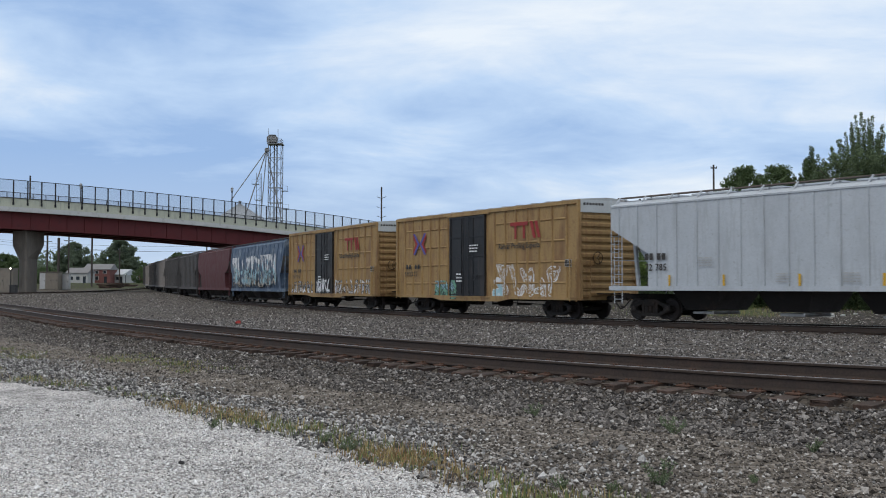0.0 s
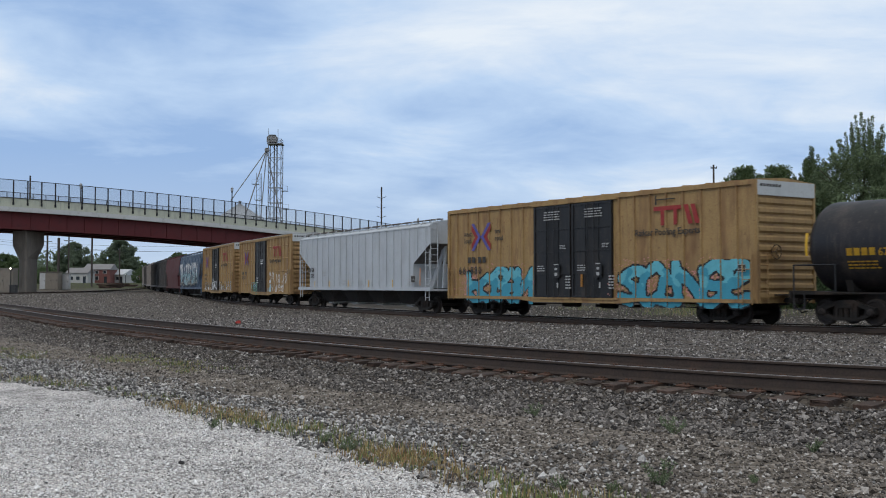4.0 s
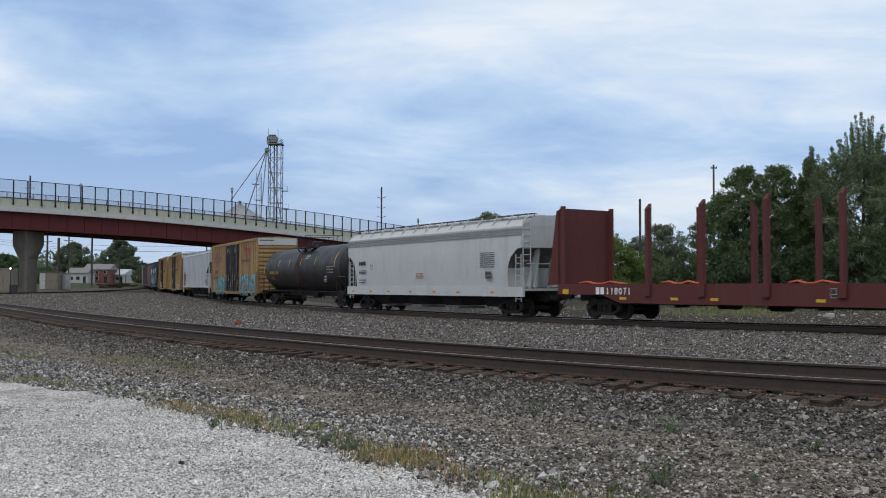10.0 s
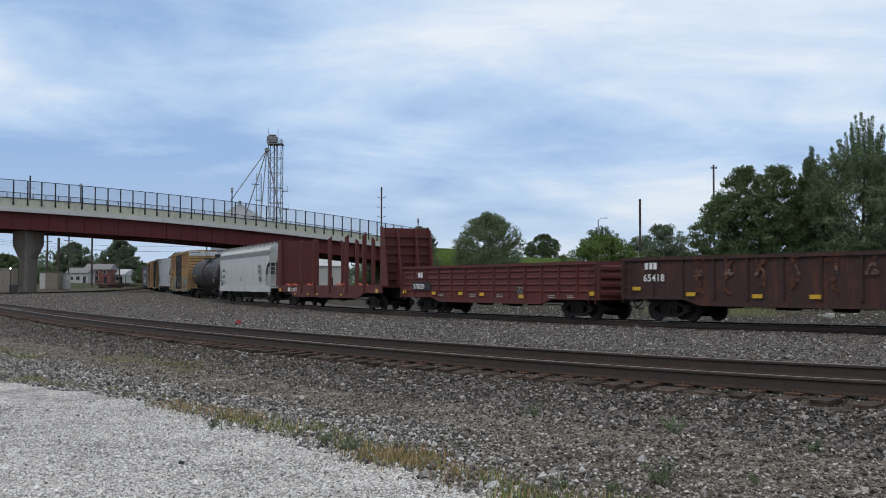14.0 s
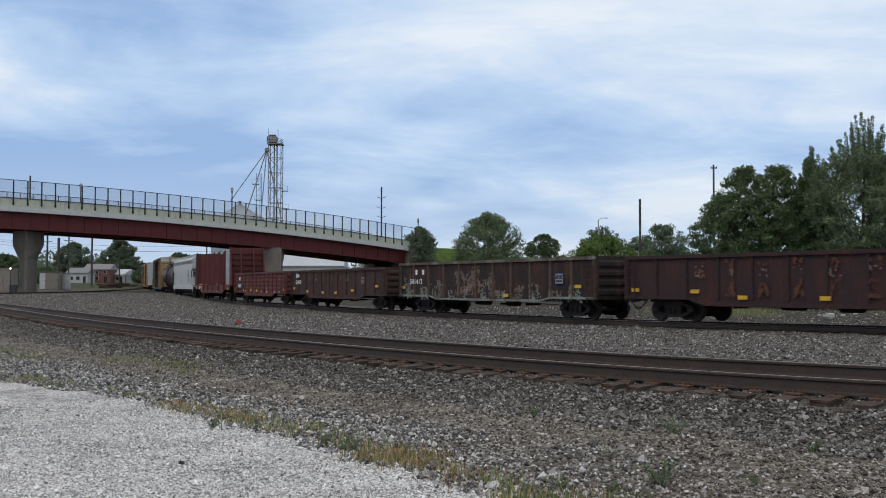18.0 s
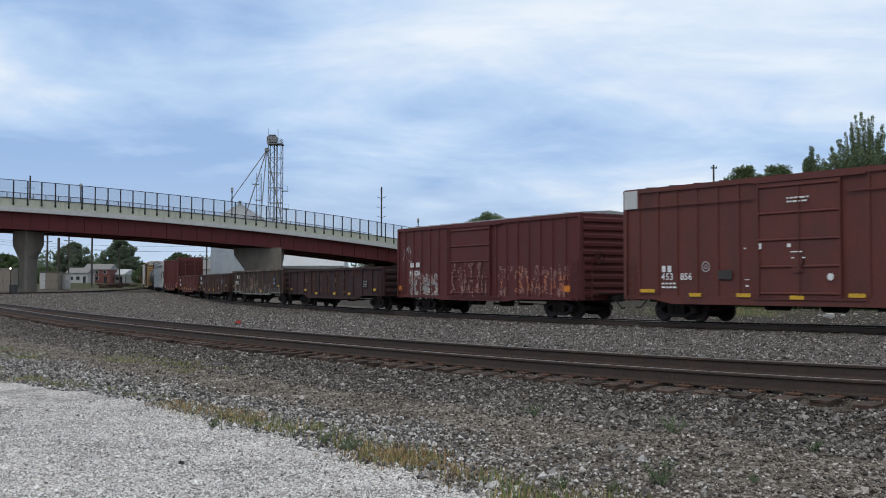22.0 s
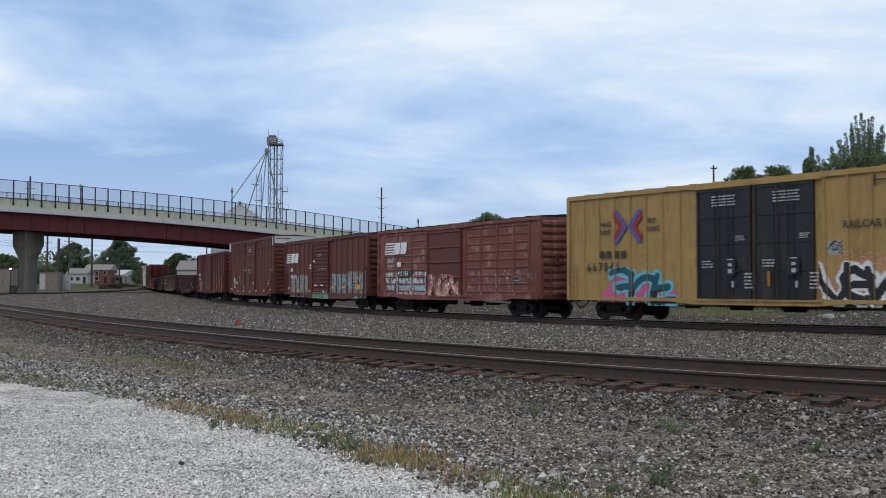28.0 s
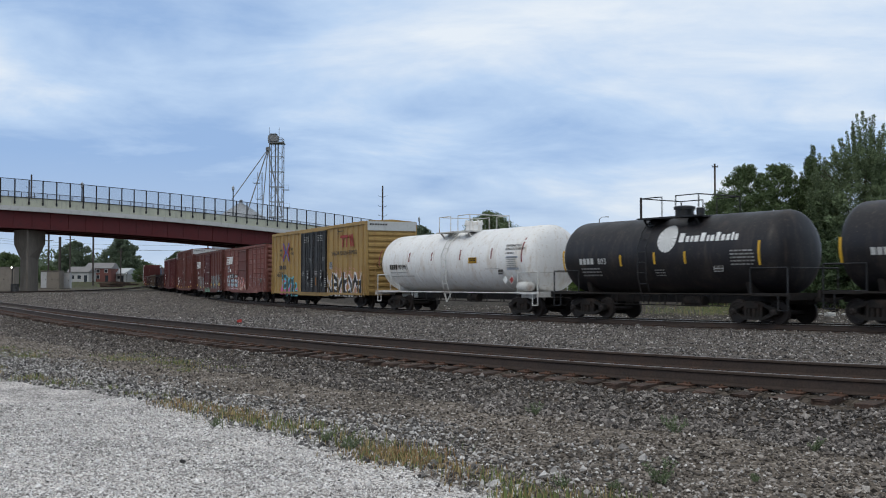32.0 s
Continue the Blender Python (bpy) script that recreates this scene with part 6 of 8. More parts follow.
print_block(X(.475), 2.52, 1.5, .1, 1, yf + .08, GREY_MARK, c, 94)
plates([(X(.425), X(.425) - .5, 1.42, 1.5), (X(.50), X(.50) - .5, 1.42, 1.5), (X(.405), X(.405) - .35, 2.95, 3.06), (X(.525), X(.525) - .25, 1.02, 1.12)], yf + .08, WHITE, c, "stencil")
for u, z, w, t in ((.055, 1.2, .4, .16), (.19, 1.0, .4, .16), (.335, 1.0, .4, .16), (.62, 1.25, .5, .16), (.735, 1.27, .55, .16), (.89, 1.22, .55, .28)):
    plates([(X(u), X(u) - w, z, z + t)], yf + .008, YELLOW_MARK, c, "reflector")
chart(c, X(.868), 1.5, yf + .01, .24, WHITE)

c, X, surf, yf = boxcar(-105.1, -120.5, .84, 4.44, FADED_RED, [.05, .15, .25, .35, .60, .69, .78, .87, .945], [(.37, .58, BROWN_RED)], "faded red boxcar with ribbed panels and pale blue graffiti", 10, door_kind="panel",
                        panel_ribs=9, sill=(.12, .2, .8), roof=DIRT_SHADE)
striped_emblem(c, X(.055), 3.12, yf, 1.0)
plates([(X(.15), X(.15) - .18, 2.45, 2.7), (X(.15) - .22, X(.15) - .4, 2.45, 2.7)], yf, WHITE, c, "stencil")
plates([(X(.15), X(.15) - 1.7, 1.92, 2.26)], yf, DARK_MARK, c, "number_panel")
words("411 155", .32, WHITE, c, X(.155), yf + .004, 1.98, spacing=1.1)
spray(c, surf, X(.045), 5.0, 1.05, 1.1, 95, 7, [SP_PALE, SP_WHITE], SP_PALE, None, .05, .085, 1.5, faded=.3)
spray(c, surf, X(.13), 4.2, .80, .85, 96, 7, [SP_WHITE, SP_CREAM], SP_MAGENTA, None, .05, .05, 1.8, faded=.35)
spray(c, lambda x: 1.67, X(.375), 3.2, .9, 1.1, 97, 4, [SP_CREAM, SP_WHITE], SP_RED, CHALK_RED, .05, .10, 1.6, faded=.3)
spray(c, surf, X(.60), 5.6, .85, 1.3, 98, 7, [CHALK_RED, SP_GREY], FADED_RED, None, .05, .08, 1.6, faded=.5)
spray(c, surf, X(.06), 1.1, 2.4, .9, 99, 1, [SP_GREY], SP_GREY, None, .05, .16, 1.4, faded=.45)
chart(c, X(.885), 1.7, yf, .22)

c, X, surf, yf = sixty_foot(-122.2, -140.9, YELLOW2, "667041", "bright yellow boxcar with two black doors and lively graffiti")
words("RAILCAR POOLING EXPERTS", .34, DARK_MARK, c, X(.69), yf, 3.20)
ground_coat(c, surf, [(X(u), .72) for u in (.096, .32)], [(X(u), z) for u, z in ((.096, .75), (.125, 1.4), (.155, 1.85), (.25, 1.8), (.32, 1.1))], SP_MAGENTA, "flat magenta ground of the sprayed letters")
spray(c, lambda x: surf(x) + .006, X(.125), 3.6, .60, 1.5, 109, 3, [SP_BLACK, SP_DEEP, SP_DEEP], SP_TEAL2, None, .03, .12, .5, rim=.12, forms=("hook", "arch", "hook"))
overspray(c, surf, X(.64), 6.6, .8, 1.75, 133, SP_PINK, .45)
spray(c, surf, X(.640), 6.0, .68, 1.5, 102, 6, [SP_BLACK, SP_BLACK], SP_WHITE, None, .035, .13, .9, rim=.11, forms=("vee", "loop", "zig", "hook", "vee", "peak"))
spray(c, surf, X(.658), .58, 2.35, .46, 103, 1, [SP_GREY], SP_BLACK, SP_GREY, .045, .09)
chart(c, X(.875), 1.35, yf + .004, .2)

# white tank car with railed ends
c, X, surf = tank_car(-141.9, -157.5, 2.58, 1.53, TANK_WHITE, "rust-streaked white tank car with a valve dome", FRAME_WHITE, "valve", 9, RED_BROWN,
                      [(.033, 2.45, .9), (.256, 2.6, .5), (.41, 2.6, .45), (.59, 2.6, .5), (.77, 2.6, .5), (.93, 2.4, 1.1)], .517, FRAME_WHITE, .50)
drape(plates([(X(.115) - k, X(.115) - k - .18, 2.22, 2.48) for k in (0, .23, .46, .69)], 1.6, DARK_MARK, c, "stencil"), 2.58, 1.53, .016)
drape(words("901991", .37, DARK_MARK, c, X(.178), 1.6, 2.22), 2.58, 1.53, .030)
drape(print_block(X(.115), 2.08, 1.9, .12, 1, 1.6, GREY_MARK, c, 111), 2.58, 1.53, .016)
drape(print_block(X(.115), 1.88, 2.6, .10, 1, 1.6, GREY_MARK, c, 112), 2.58, 1.53, .016)
drape(plates([(X(.642), X(.642) - .75, 2.42, 2.70)], 1.6, YELLOW_MARK, c, "yellow_label"), 2.58, 1.53, .016)
drape(print_block(X(.65), 2.66, .55, .18, 2, 1.6, DARK_MARK, c, 116), 2.58, 1.53, .02)
drape(words("ETHYLENE OXIDE\nINHALATION HAZARD", .15, DARK_MARK, c, X(.845), 1.6, 3.12), 2.58, 1.53, .018)
drape(print_block(X(.85), 2.86, .7, .12, 1, 1.6, DARK_MARK, c, 113), 2.58, 1.53, .016)
drape(plates([(X(.85), X(.85) - .95, 2.08, 2.68)], 1.6, PALE_LABEL, c, "pale_label"), 2.58, 1.53, .014)
drape(print_block(X(.855), 2.64, .8, .52, 6, 1.6, GREY_MARK, c, 114), 2.58, 1.53, .02)
drape(print_block(X(.735), 2.15, 1.2, .06, 1, 1.6, GREY_MARK, c, 115), 2.58, 1.53, .016)
chart(c, X(.815), 2.0, surf(2.0) + .02, .2)
for u, m in ((.842, WHITE), (.875, RED_MARK)):
    x, z = X(u), 1.62
    for s, q, mm, nm in ((.20, 0, WHITE, "hazard_placard"), (.165, .008, m, "placard_field")):
        bm = bmesh.new()
        prism(bm, [(x - s, z), (x, z - s), (x + s, z), (x, z + s)], 1, 1.46 + q, 1.468 + q)
        part(nm, bm, mm, c, "diamond hazard placard" if q == 0 else "")
bm = bmesh.new()
lathe(bm, [(X(.955), .02), (X(.95), .2), (X(.945), .22), (X(.90), .22), (X(.895), .2), (X(.89), .02)], 20, "x", (0, 1.22, 1.32))
smooth(part("air_reservoir", bm, FRAME_WHITE, c, "white air reservoir"), 40)

# black tank cars at the rear
for s0, s1, n in ((-158.4, -170.4, "803"), (-171.6, -184.0, "")):
    c, X, surf = tank_car(s0, s1, 2.53, 1.48, TANK_BLACK, "black tank car with yellow stripes and a white emblem" if n else "sooty black tank car with yellow stripes", BLACK, "manway", 0, YELLOW_MARK,
                          [(.064, 1.9, .9), (.344, 2.1, .45), (.496, 2.15, .45), (.624, 2.15, .45), (.904, 2.05, .85)] if n else [(.06, 1.95, .85), (.3, 2.3, .45), (.55, 2.3, .45), (.86, 2.0, .8)], .535, None, .45)
    drape(plates([(X(.145) - k * .22, X(.145) - k * .22 - .17, 2.20, 2.44) for k in range(4)], 1.5, WHITE, c, "stencil"), 2.53, 1.48)
    if n:
        drape(words(n, .34, WHITE, c, X(.235), 1.5, 2.20), 2.53, 1.48, .01)
        drape(print_block(X(.15), 2.05, 1.1, .4, 3, 1.5, GREY_MARK, c, 121), 2.53, 1.48)
        drape(print_block(X(.80), 2.6, 1.05, .6, 5, 1.5, GREY_MARK, c, 122), 2.53, 1.48)
        drape(print_block(X(.49), 1.95, .5, .3, 3, 1.5, GREY_MARK, c, 123), 2.53, 1.48)
        chart(c, X(.752), 2.0, surf(1.95) + .03, .22)
        # a round emblem of white rays, then a row of plain blocks
        bm = bmesh.new()
        for k in range(9):
            a0, a1 = k * math.pi / 9 + .03, (k + 1) * math.pi / 9 - .03
            for sg in (1, -1):
                ring = [(.06 * math.cos(a0), .02), (.48 * math.cos(a0), sg * .52 * math.sin(a0)), (.48 * math.cos(a1), sg * .52 * math.sin(a1)), (.06 * math.cos(a1), .02)]
                ring = ring if sg > 0 else ring[::-1]
                bm.faces.new([bm.verts.new((X(.545) - p, 1.5, 3.1 + q)) for p, q in ring][::-1])
        bmesh.ops.subdivide_edges(bm, edges=bm.edges, cuts=3, use_grid_fill=True)
        drape(part("white_emblem", bm, WHITE, c), 2.53, 1.48, .01)
        rows, q = [], 0.0
        for w, hh in ((.30, .42), (.20, .28), (.16, .28), (.24, .28), (.26, .40), (.15, .28), (.20, .28), (.22, .40), (.20, .28), (.18, .28), (.13, .36), (.17, .28)):
            z = 2.95
            rows.append((X(.595) - q, X(.595) - q - w * .8, z, z + hh * .8))
            q += w + .035
        bm = bmesh.new()
        for r in rows:
            vs = [bm.verts.new(p) for p in ((r[0], 1.5, r[2]), (r[1], 1.5, r[2]), (r[1], 1.5, r[3]), (r[0], 1.5, r[3]))]
            bm.faces.new(vs[::-1])
        bmesh.ops.subdivide_edges(bm, edges=bm.edges, cuts=1, use_grid_fill=True)
        drape(part("white_blocks", bm, WHITE, c), 2.53, 1.48, .01)


# ---- the road overpass ----
CONCRETE = mat("pier_concrete", (0.20, 0.172, 0.142), .85, 0, .16, 12, .9, (.15, .125, .10), .5, .15, streak=1)
PARAPET = mat("parapet_concrete", (0.55, 0.55, 0.43), .8, 0, .07, 14, .8, (.40, .39, .33), .4, .08, streak=1)
DECK_EDGE = mat("deck_edge_concrete", (0.58, 0.57, 0.54), .8, 0, .07, 14, .8, (.38, .36, .33), .35, .08)
GIRDER = mat("girder_red_paint", (0.125, 0.020, 0.020), .6, 0, .10, 14, .8, (.085, .02, .02), .4, .05)
FENCE_BLACK = mat("fence_black_paint", (0.018, 0.018, 0.020), .5, .1, .15, 30, 3)
GALV = mat("galvanised_steel", (0.36, 0.37, 0.38), .5, .5, .12, 20, 2)
POLE_WOOD = mat("pole_wood", (0.068, 0.056, 0.049), .9, 0, .2, 20, 2)


def mesh_fence():
    m = bpy.data.materials.new("chain_link")
    m.use_nodes = True
    nt = m.node_tree
    b = nt.nodes["Principled BSDF"]
    b.inputs["Base Color"].default_value = (.16, .17, .18, 1)
    b.inputs["Roughness"].default_value = .6
    b.inputs["Alpha"].default_value = .24
    return m


CHAIN = mesh_fence()


def on_bridge(u, v, dz):
    p = BRIDGE0 + BRIDGE_DIR * u + BRIDGE_IN * v
    return Vector((p.x, p.y, bridge_z(u) + dz))


def swept(bm, us, section):
    """A closed section (v, dz) carried along the bridge."""
    rings = [[bm.verts.new(on_bridge(u, v, z)) for v, z in section] for u in us]
    n = len(section)
    for p, q in zip(rings, rings[1:]):
        for k in range(n):
            bm.faces.new((p[k], p[(k + 1) % n], q[(k + 1) % n], q[k]))
    bm.faces.new(rings[0][::-1])
    bm.faces.new(rings[-1])
    bmesh.ops.recalc_face_normals(bm, faces=bm.faces)


def build_bridge():
    br = empty("road_overpass")
    tagged(br, "road overpass with dark red girders and a black fence", "bridge")
    us = list(np.arange(-60, 69.1, 3.0))
    bm = bmesh.new()
    swept(bm, us, [(0.45, -.02), (0.45, .38), (BRIDGE_W - .45, .38), (BRIDGE_W - .45, -.02)])
    part("deck", bm, CONCRETE, br)
    for v0 in (0.0, BRIDGE_W - .45):
        bm = bmesh.new()
        swept(bm, us, [(v0 - .14, -.14), (v0 - .14, .46), (v0 + .51, .46), (v0 + .51, -.14)])
        part("deck_edge", bm, DECK_EDGE, br)
        bm = bmesh.new()
        swept(bm, us, [(v0, .46), (v0 + .03, 1.62), (v0 + .36, 1.62), (v0 + .42, .46)])
        part("parapet", bm, PARAPET, br)
    for i, v in enumerate((.85, 4.3, 7.7, 11.15)):
        bm = bmesh.new()
        swept(bm, us, [(v - .02, -2.30), (v - .02, -.02), (v + .02, -.02), (v + .02, -2.30)])
        g = part("girder", bm, GIRDER, br)
        bm = bmesh.new()
        swept(bm, us, [(v - .26, -2.36), (v - .26, -2.30), (v + .26, -2.30), (v + .26, -2.36)])
        swept(bm, us, [(v - .22, -.06), (v - .22, 0), (v + .22, 0), (v + .22, -.06)])
        part("flange", bm, GIRDER, g)
        if i == 0:
            for u in np.arange(-34, 68, 2.44):
                bm = bmesh.new()
                vs = [on_bridge(u + du, vv, z) for z in (-2.3, -.06) for du, vv in ((-.012, v - .09), (.012, v - .09), (.012, v - .02), (-.012, v - .02))]
                q = [bm.verts.new(p) for p in vs]
                for f in ((0, 1, 5, 4), (1, 2, 6, 5), (2, 3, 7, 6), (3, 0, 4, 7)):
                    bm.faces.new([q[k] for k in f])
                part("stiffener", bm, GIRDER, g)
    for side, v in ((0, -.03), (1, BRIDGE_W - .03)):
        sign = -1 if side == 0 else 1
        fence = part("fence_rail", bmesh.new(), FENCE_BLACK, br)
        bm = bmesh.new()
        for top in ((3.45,) if side else (3.93, 1.62)):
            for a, b in zip(us, us[1:]):
                rod(bm, on_bridge(a, v, top if side == 0 else top - .0), on_bridge(b, v, top), .045, 5)
        bm.to_mesh(fence.data)
        bm.free()
        for n in range(-30, 37):
            u = 1.83 * n
            bm = bmesh.new()
            a, b, c = on_bridge(u, v, .85), on_bridge(u, v, 1.5), on_bridge(u, v, 3.45 if side else 3.95)
            rod(bm, a, c, .06 if side else .095, 6)
            rod(bm, a - Vector((0, 0, .12)), a + Vector((0, 0, .22)), .13, 6)
            rod(bm, b - Vector((0, 0, .05)), b + Vector((0, 0, .10)), .10, 6)
            part("fence_post", bm, FENCE_BLACK, br)
            if n < 36:
                bm = bmesh.new()
                zt = 3.4 if side else 3.9
                q = [on_bridge(u, v, 1.55), on_bridge(u + 1.83, v, 1.55), on_bridge(u + 1.83, v, zt), on_bridge(u, v, zt)]
                bm.faces.new([bm.verts.new(p) for p in q])
                part("fence_mesh", bm, CHAIN, br)
    # flared piers: a narrow shaft that widens into a head under the girders
    for u0, head, shaft, flare, back, ridge_x in ((2.7, 4.1, 2.35, (1.7, 3.7), (-.375, .927), -.36), (38.4, 8.0, 3.4, (.9, 4.2), (-.19, .98), 3.1)):
        base = on_bridge(u0, 1.6, 0)
        x_dir = Vector((1, .12, 0)).normalized()
        back = Vector((*back, 0)).normalized()
        zt = bridge_z(u0) - 2.38
        zg = float(ground_z([base.x], [base.y])[0][0]) - .6
        bm = bmesh.new()
        rings = []
        # the near end is a blunt ridge between two raked faces
        for z, w in ((zg, shaft / 2), (zt - flare[1], shaft / 2), (zt - flare[0], head / 2), (zt, head / 2)):
            ring = []
            for x, y in ((-w, 1.1), (ridge_x - .12, 0), (ridge_x + .12, 0), (w, 5.5), (w, 9.5), (-w, 9.5)):
                ring.append(bm.verts.new(Vector((base.x, base.y, z)) + x_dir * x + back * y))
            rings.append(ring)
        for p, q in zip(rings, rings[1:]):
            for k in range(6):
                bm.faces.new((p[k], p[(k + 1) % 6], q[(k + 1) % 6], q[k]))
        bm.faces.new(rings[0][::-1])
        bm.faces.new(rings[-1])
        bmesh.ops.recalc_face_normals(bm, faces=bm.faces)
        bmesh.ops.bevel(bm, geom=list(bm.edges), offset=.05, segments=1, affect="EDGES")
        part("pier", bm, CONCRETE, br, "flared concrete pier")
        for v in (.85, 4.3, 7.7):
            p = on_bridge(u0, v, -2.36)
            part("bearing", boxes((p.x - .25, p.x + .25, p.y - .2, p.y + .2, zt - .02, p.z + .03)), FENCE_BLACK, br)
    # abutment and its wing walls
    bm = bmesh.new()
    P = [on_bridge(u, v, z) for z in (-3.4, 0) for u, v in ((67.4, -.1), (69.6, -.1), (69.6, BRIDGE_W + .1), (67.4, BRIDGE_W + .1))]
    vs = [bm.verts.new(p) for p in P]
    for f in ((3, 2, 1, 0), (4, 5, 6, 7), (0, 1, 5, 4), (1, 2, 6, 5), (2, 3, 7, 6), (3, 0, 4, 7)):
        bm.faces.new([vs[k] for k in f])
    part("abutment", bm, CONCRETE, br, "concrete abutment")
    return br


build_bridge()


def lamp_post(x, y, z, h):
    lp = empty("street_lamp")
    tagged(lp, "black ornamental lamp post on the overpass", "street lamp", "lamp posts on the overpass")
    bm = bmesh.new()
    lathe(bm, [(0, .16), (.5, .14), (.6, .11), (h - 1.0, .085), (h - .95, .14), (h - .85, .14)], 10, "z")
    part("post", bm, FENCE_BLACK, lp)
    bm = bmesh.new()
    lathe(bm, [(h - .85, .12), (h - .6, .23), (h - .35, .2), (h - .28, .24), (h - .12, .05), (h, .02)], 10, "z")
    part("lantern", bm, GALV, lp)
    lp.matrix_basis = pose(x, y, z)


def bearing_point(px, dist):
    """Ground point at a bearing (in parts of 1865 off the axis) and a distance from the tripod."""
    return (px - 784) / 1865 * dist, dist


for u, v, h in ((13.87, 11.0, 5.2), (39.16, 11.0, 7.37), (79.4, 11.0, 7.4)):
    p = on_bridge(u, v, .4)
    lamp_post(p.x, p.y, p.z, h)


def utility_pole(px, dist, top, arms=(), r=.15, label="weathered wooden utility pole", arm_len=1.1, vee=0.0, material=None):
    x, y = bearing_point(px, dist)
    zg = float(ground_z([x], [y])[0][0])
    up = empty("utility_pole")
    tagged(up, label, "utility pole")
    part("pole", rods(((0, 0, -.3), (0, 0, top - zg), r), n=10), material or POLE_WOOD, up)
    for z in arms:
        bm = bmesh.new()
        for s in (-1, 1):
            bar(bm, (0, -.1, z - zg - vee), (s * arm_len, -.1, z - zg), .11)
            rod(bm, (s * arm_len * .95, -.1, z - zg), (s * arm_len * .95, -.1, z - zg + .2), .035, 6)
        part("crossarm", bm, material or POLE_WOOD, up)
    up.matrix_basis = pose(x, y, zg)


utility_pole(675, 300, 29.6, (26.8, 23.9, 21.3), .22, "tall transmission pole with three pairs of arms", 1.3, .5)
utility_pole(1133, 150, 13.8, (), .17, "bare wooden utility pole")
utility_pole(1264, 112, 14.3, (13.95,), .10, arm_len=.32)
utility_pole(84, 200, 11.8, (11.0, 9.8), .17, arm_len=.9)
utility_pole(104, 176, 9.4, (), .22, "short bare wooden pole")
utility_pole(122, 210, 11.9, (11.3, 10.4), .13, arm_len=.9)
utility_pole(163, 230, 12.6, (), .2, "dark bare wooden pole")
utility_pole(212, 260, 10.5, (9.6,), .16, arm_len=.8)
utility_pole(52, 250, 27.6, (24.6, 22.3), .2, "wooden utility pole behind the overpass", 1.2)
utility_pole(366, 260, 12.0, (), .16, "wooden pole behind the train")


def arm_lamp(px, dist, top):
    x, y = bearing_point(px, dist)
    zg = float(ground_z([x], [y])[0][0])
    lp = empty("street_lamp")
    tagged(lp, "grey street lamp with a short curved arm", "street lamp")
    part("post", rods(((0, 0, -.2), (0, 0, top - zg - .3), .09), n=8), GALV, lp)
    part("arm", rods(((0, 0, top - zg - .3), (.4, 0, top - zg), .05), ((.4, 0, top - zg), (1.0, 0, top - zg + .05), .05), n=6), GALV, lp)
    part("lamp_head", boxes((.95, 1.5, -.12, .12, top - zg - .03, top - zg + .1), bevel=.03), GALV, lp)
    lp.matrix_basis = pose(x, y, zg)


arm_lamp(1059, 165, 12.0)


def wires(points, sag, name="overhead_wire"):
    a, b = Vector(points[0]), Vector(points[1])
    bm = bmesh.new()
    last = None
    for i in range(13):
        t = i / 12
        p = a.lerp(b, t) - Vector((0, 0, sag * 4 * t * (1 - t)))
        if last is not None:
            rod(bm, last, p, .03, 4)
        last = p
    ob = part(name, bm, FENCE_BLACK)
    tagged(ob, "thin black overhead wire between poles", "wire")


for z in (9.2, 8.0):
    wires(((-113, 265, z + 4), (-48, 230, z + 1.0)), .8)
wires(((-95, 222, 11.0), (-70, 262, 10.0)), .6)

# ---- the grain elevator behind the overpass ----
BIN_STEEL = mat("corrugated_bin_steel", (0.40, 0.42, 0.44), .5, .45, .08, 8, .6, (.28, .27, .26), .3, .05, streak=1)
TOWER_STEEL = mat("tower_steel", (0.23, 0.235, 0.24), .6, .4, .15, 20, 2, (.16, .11, .08), .3)


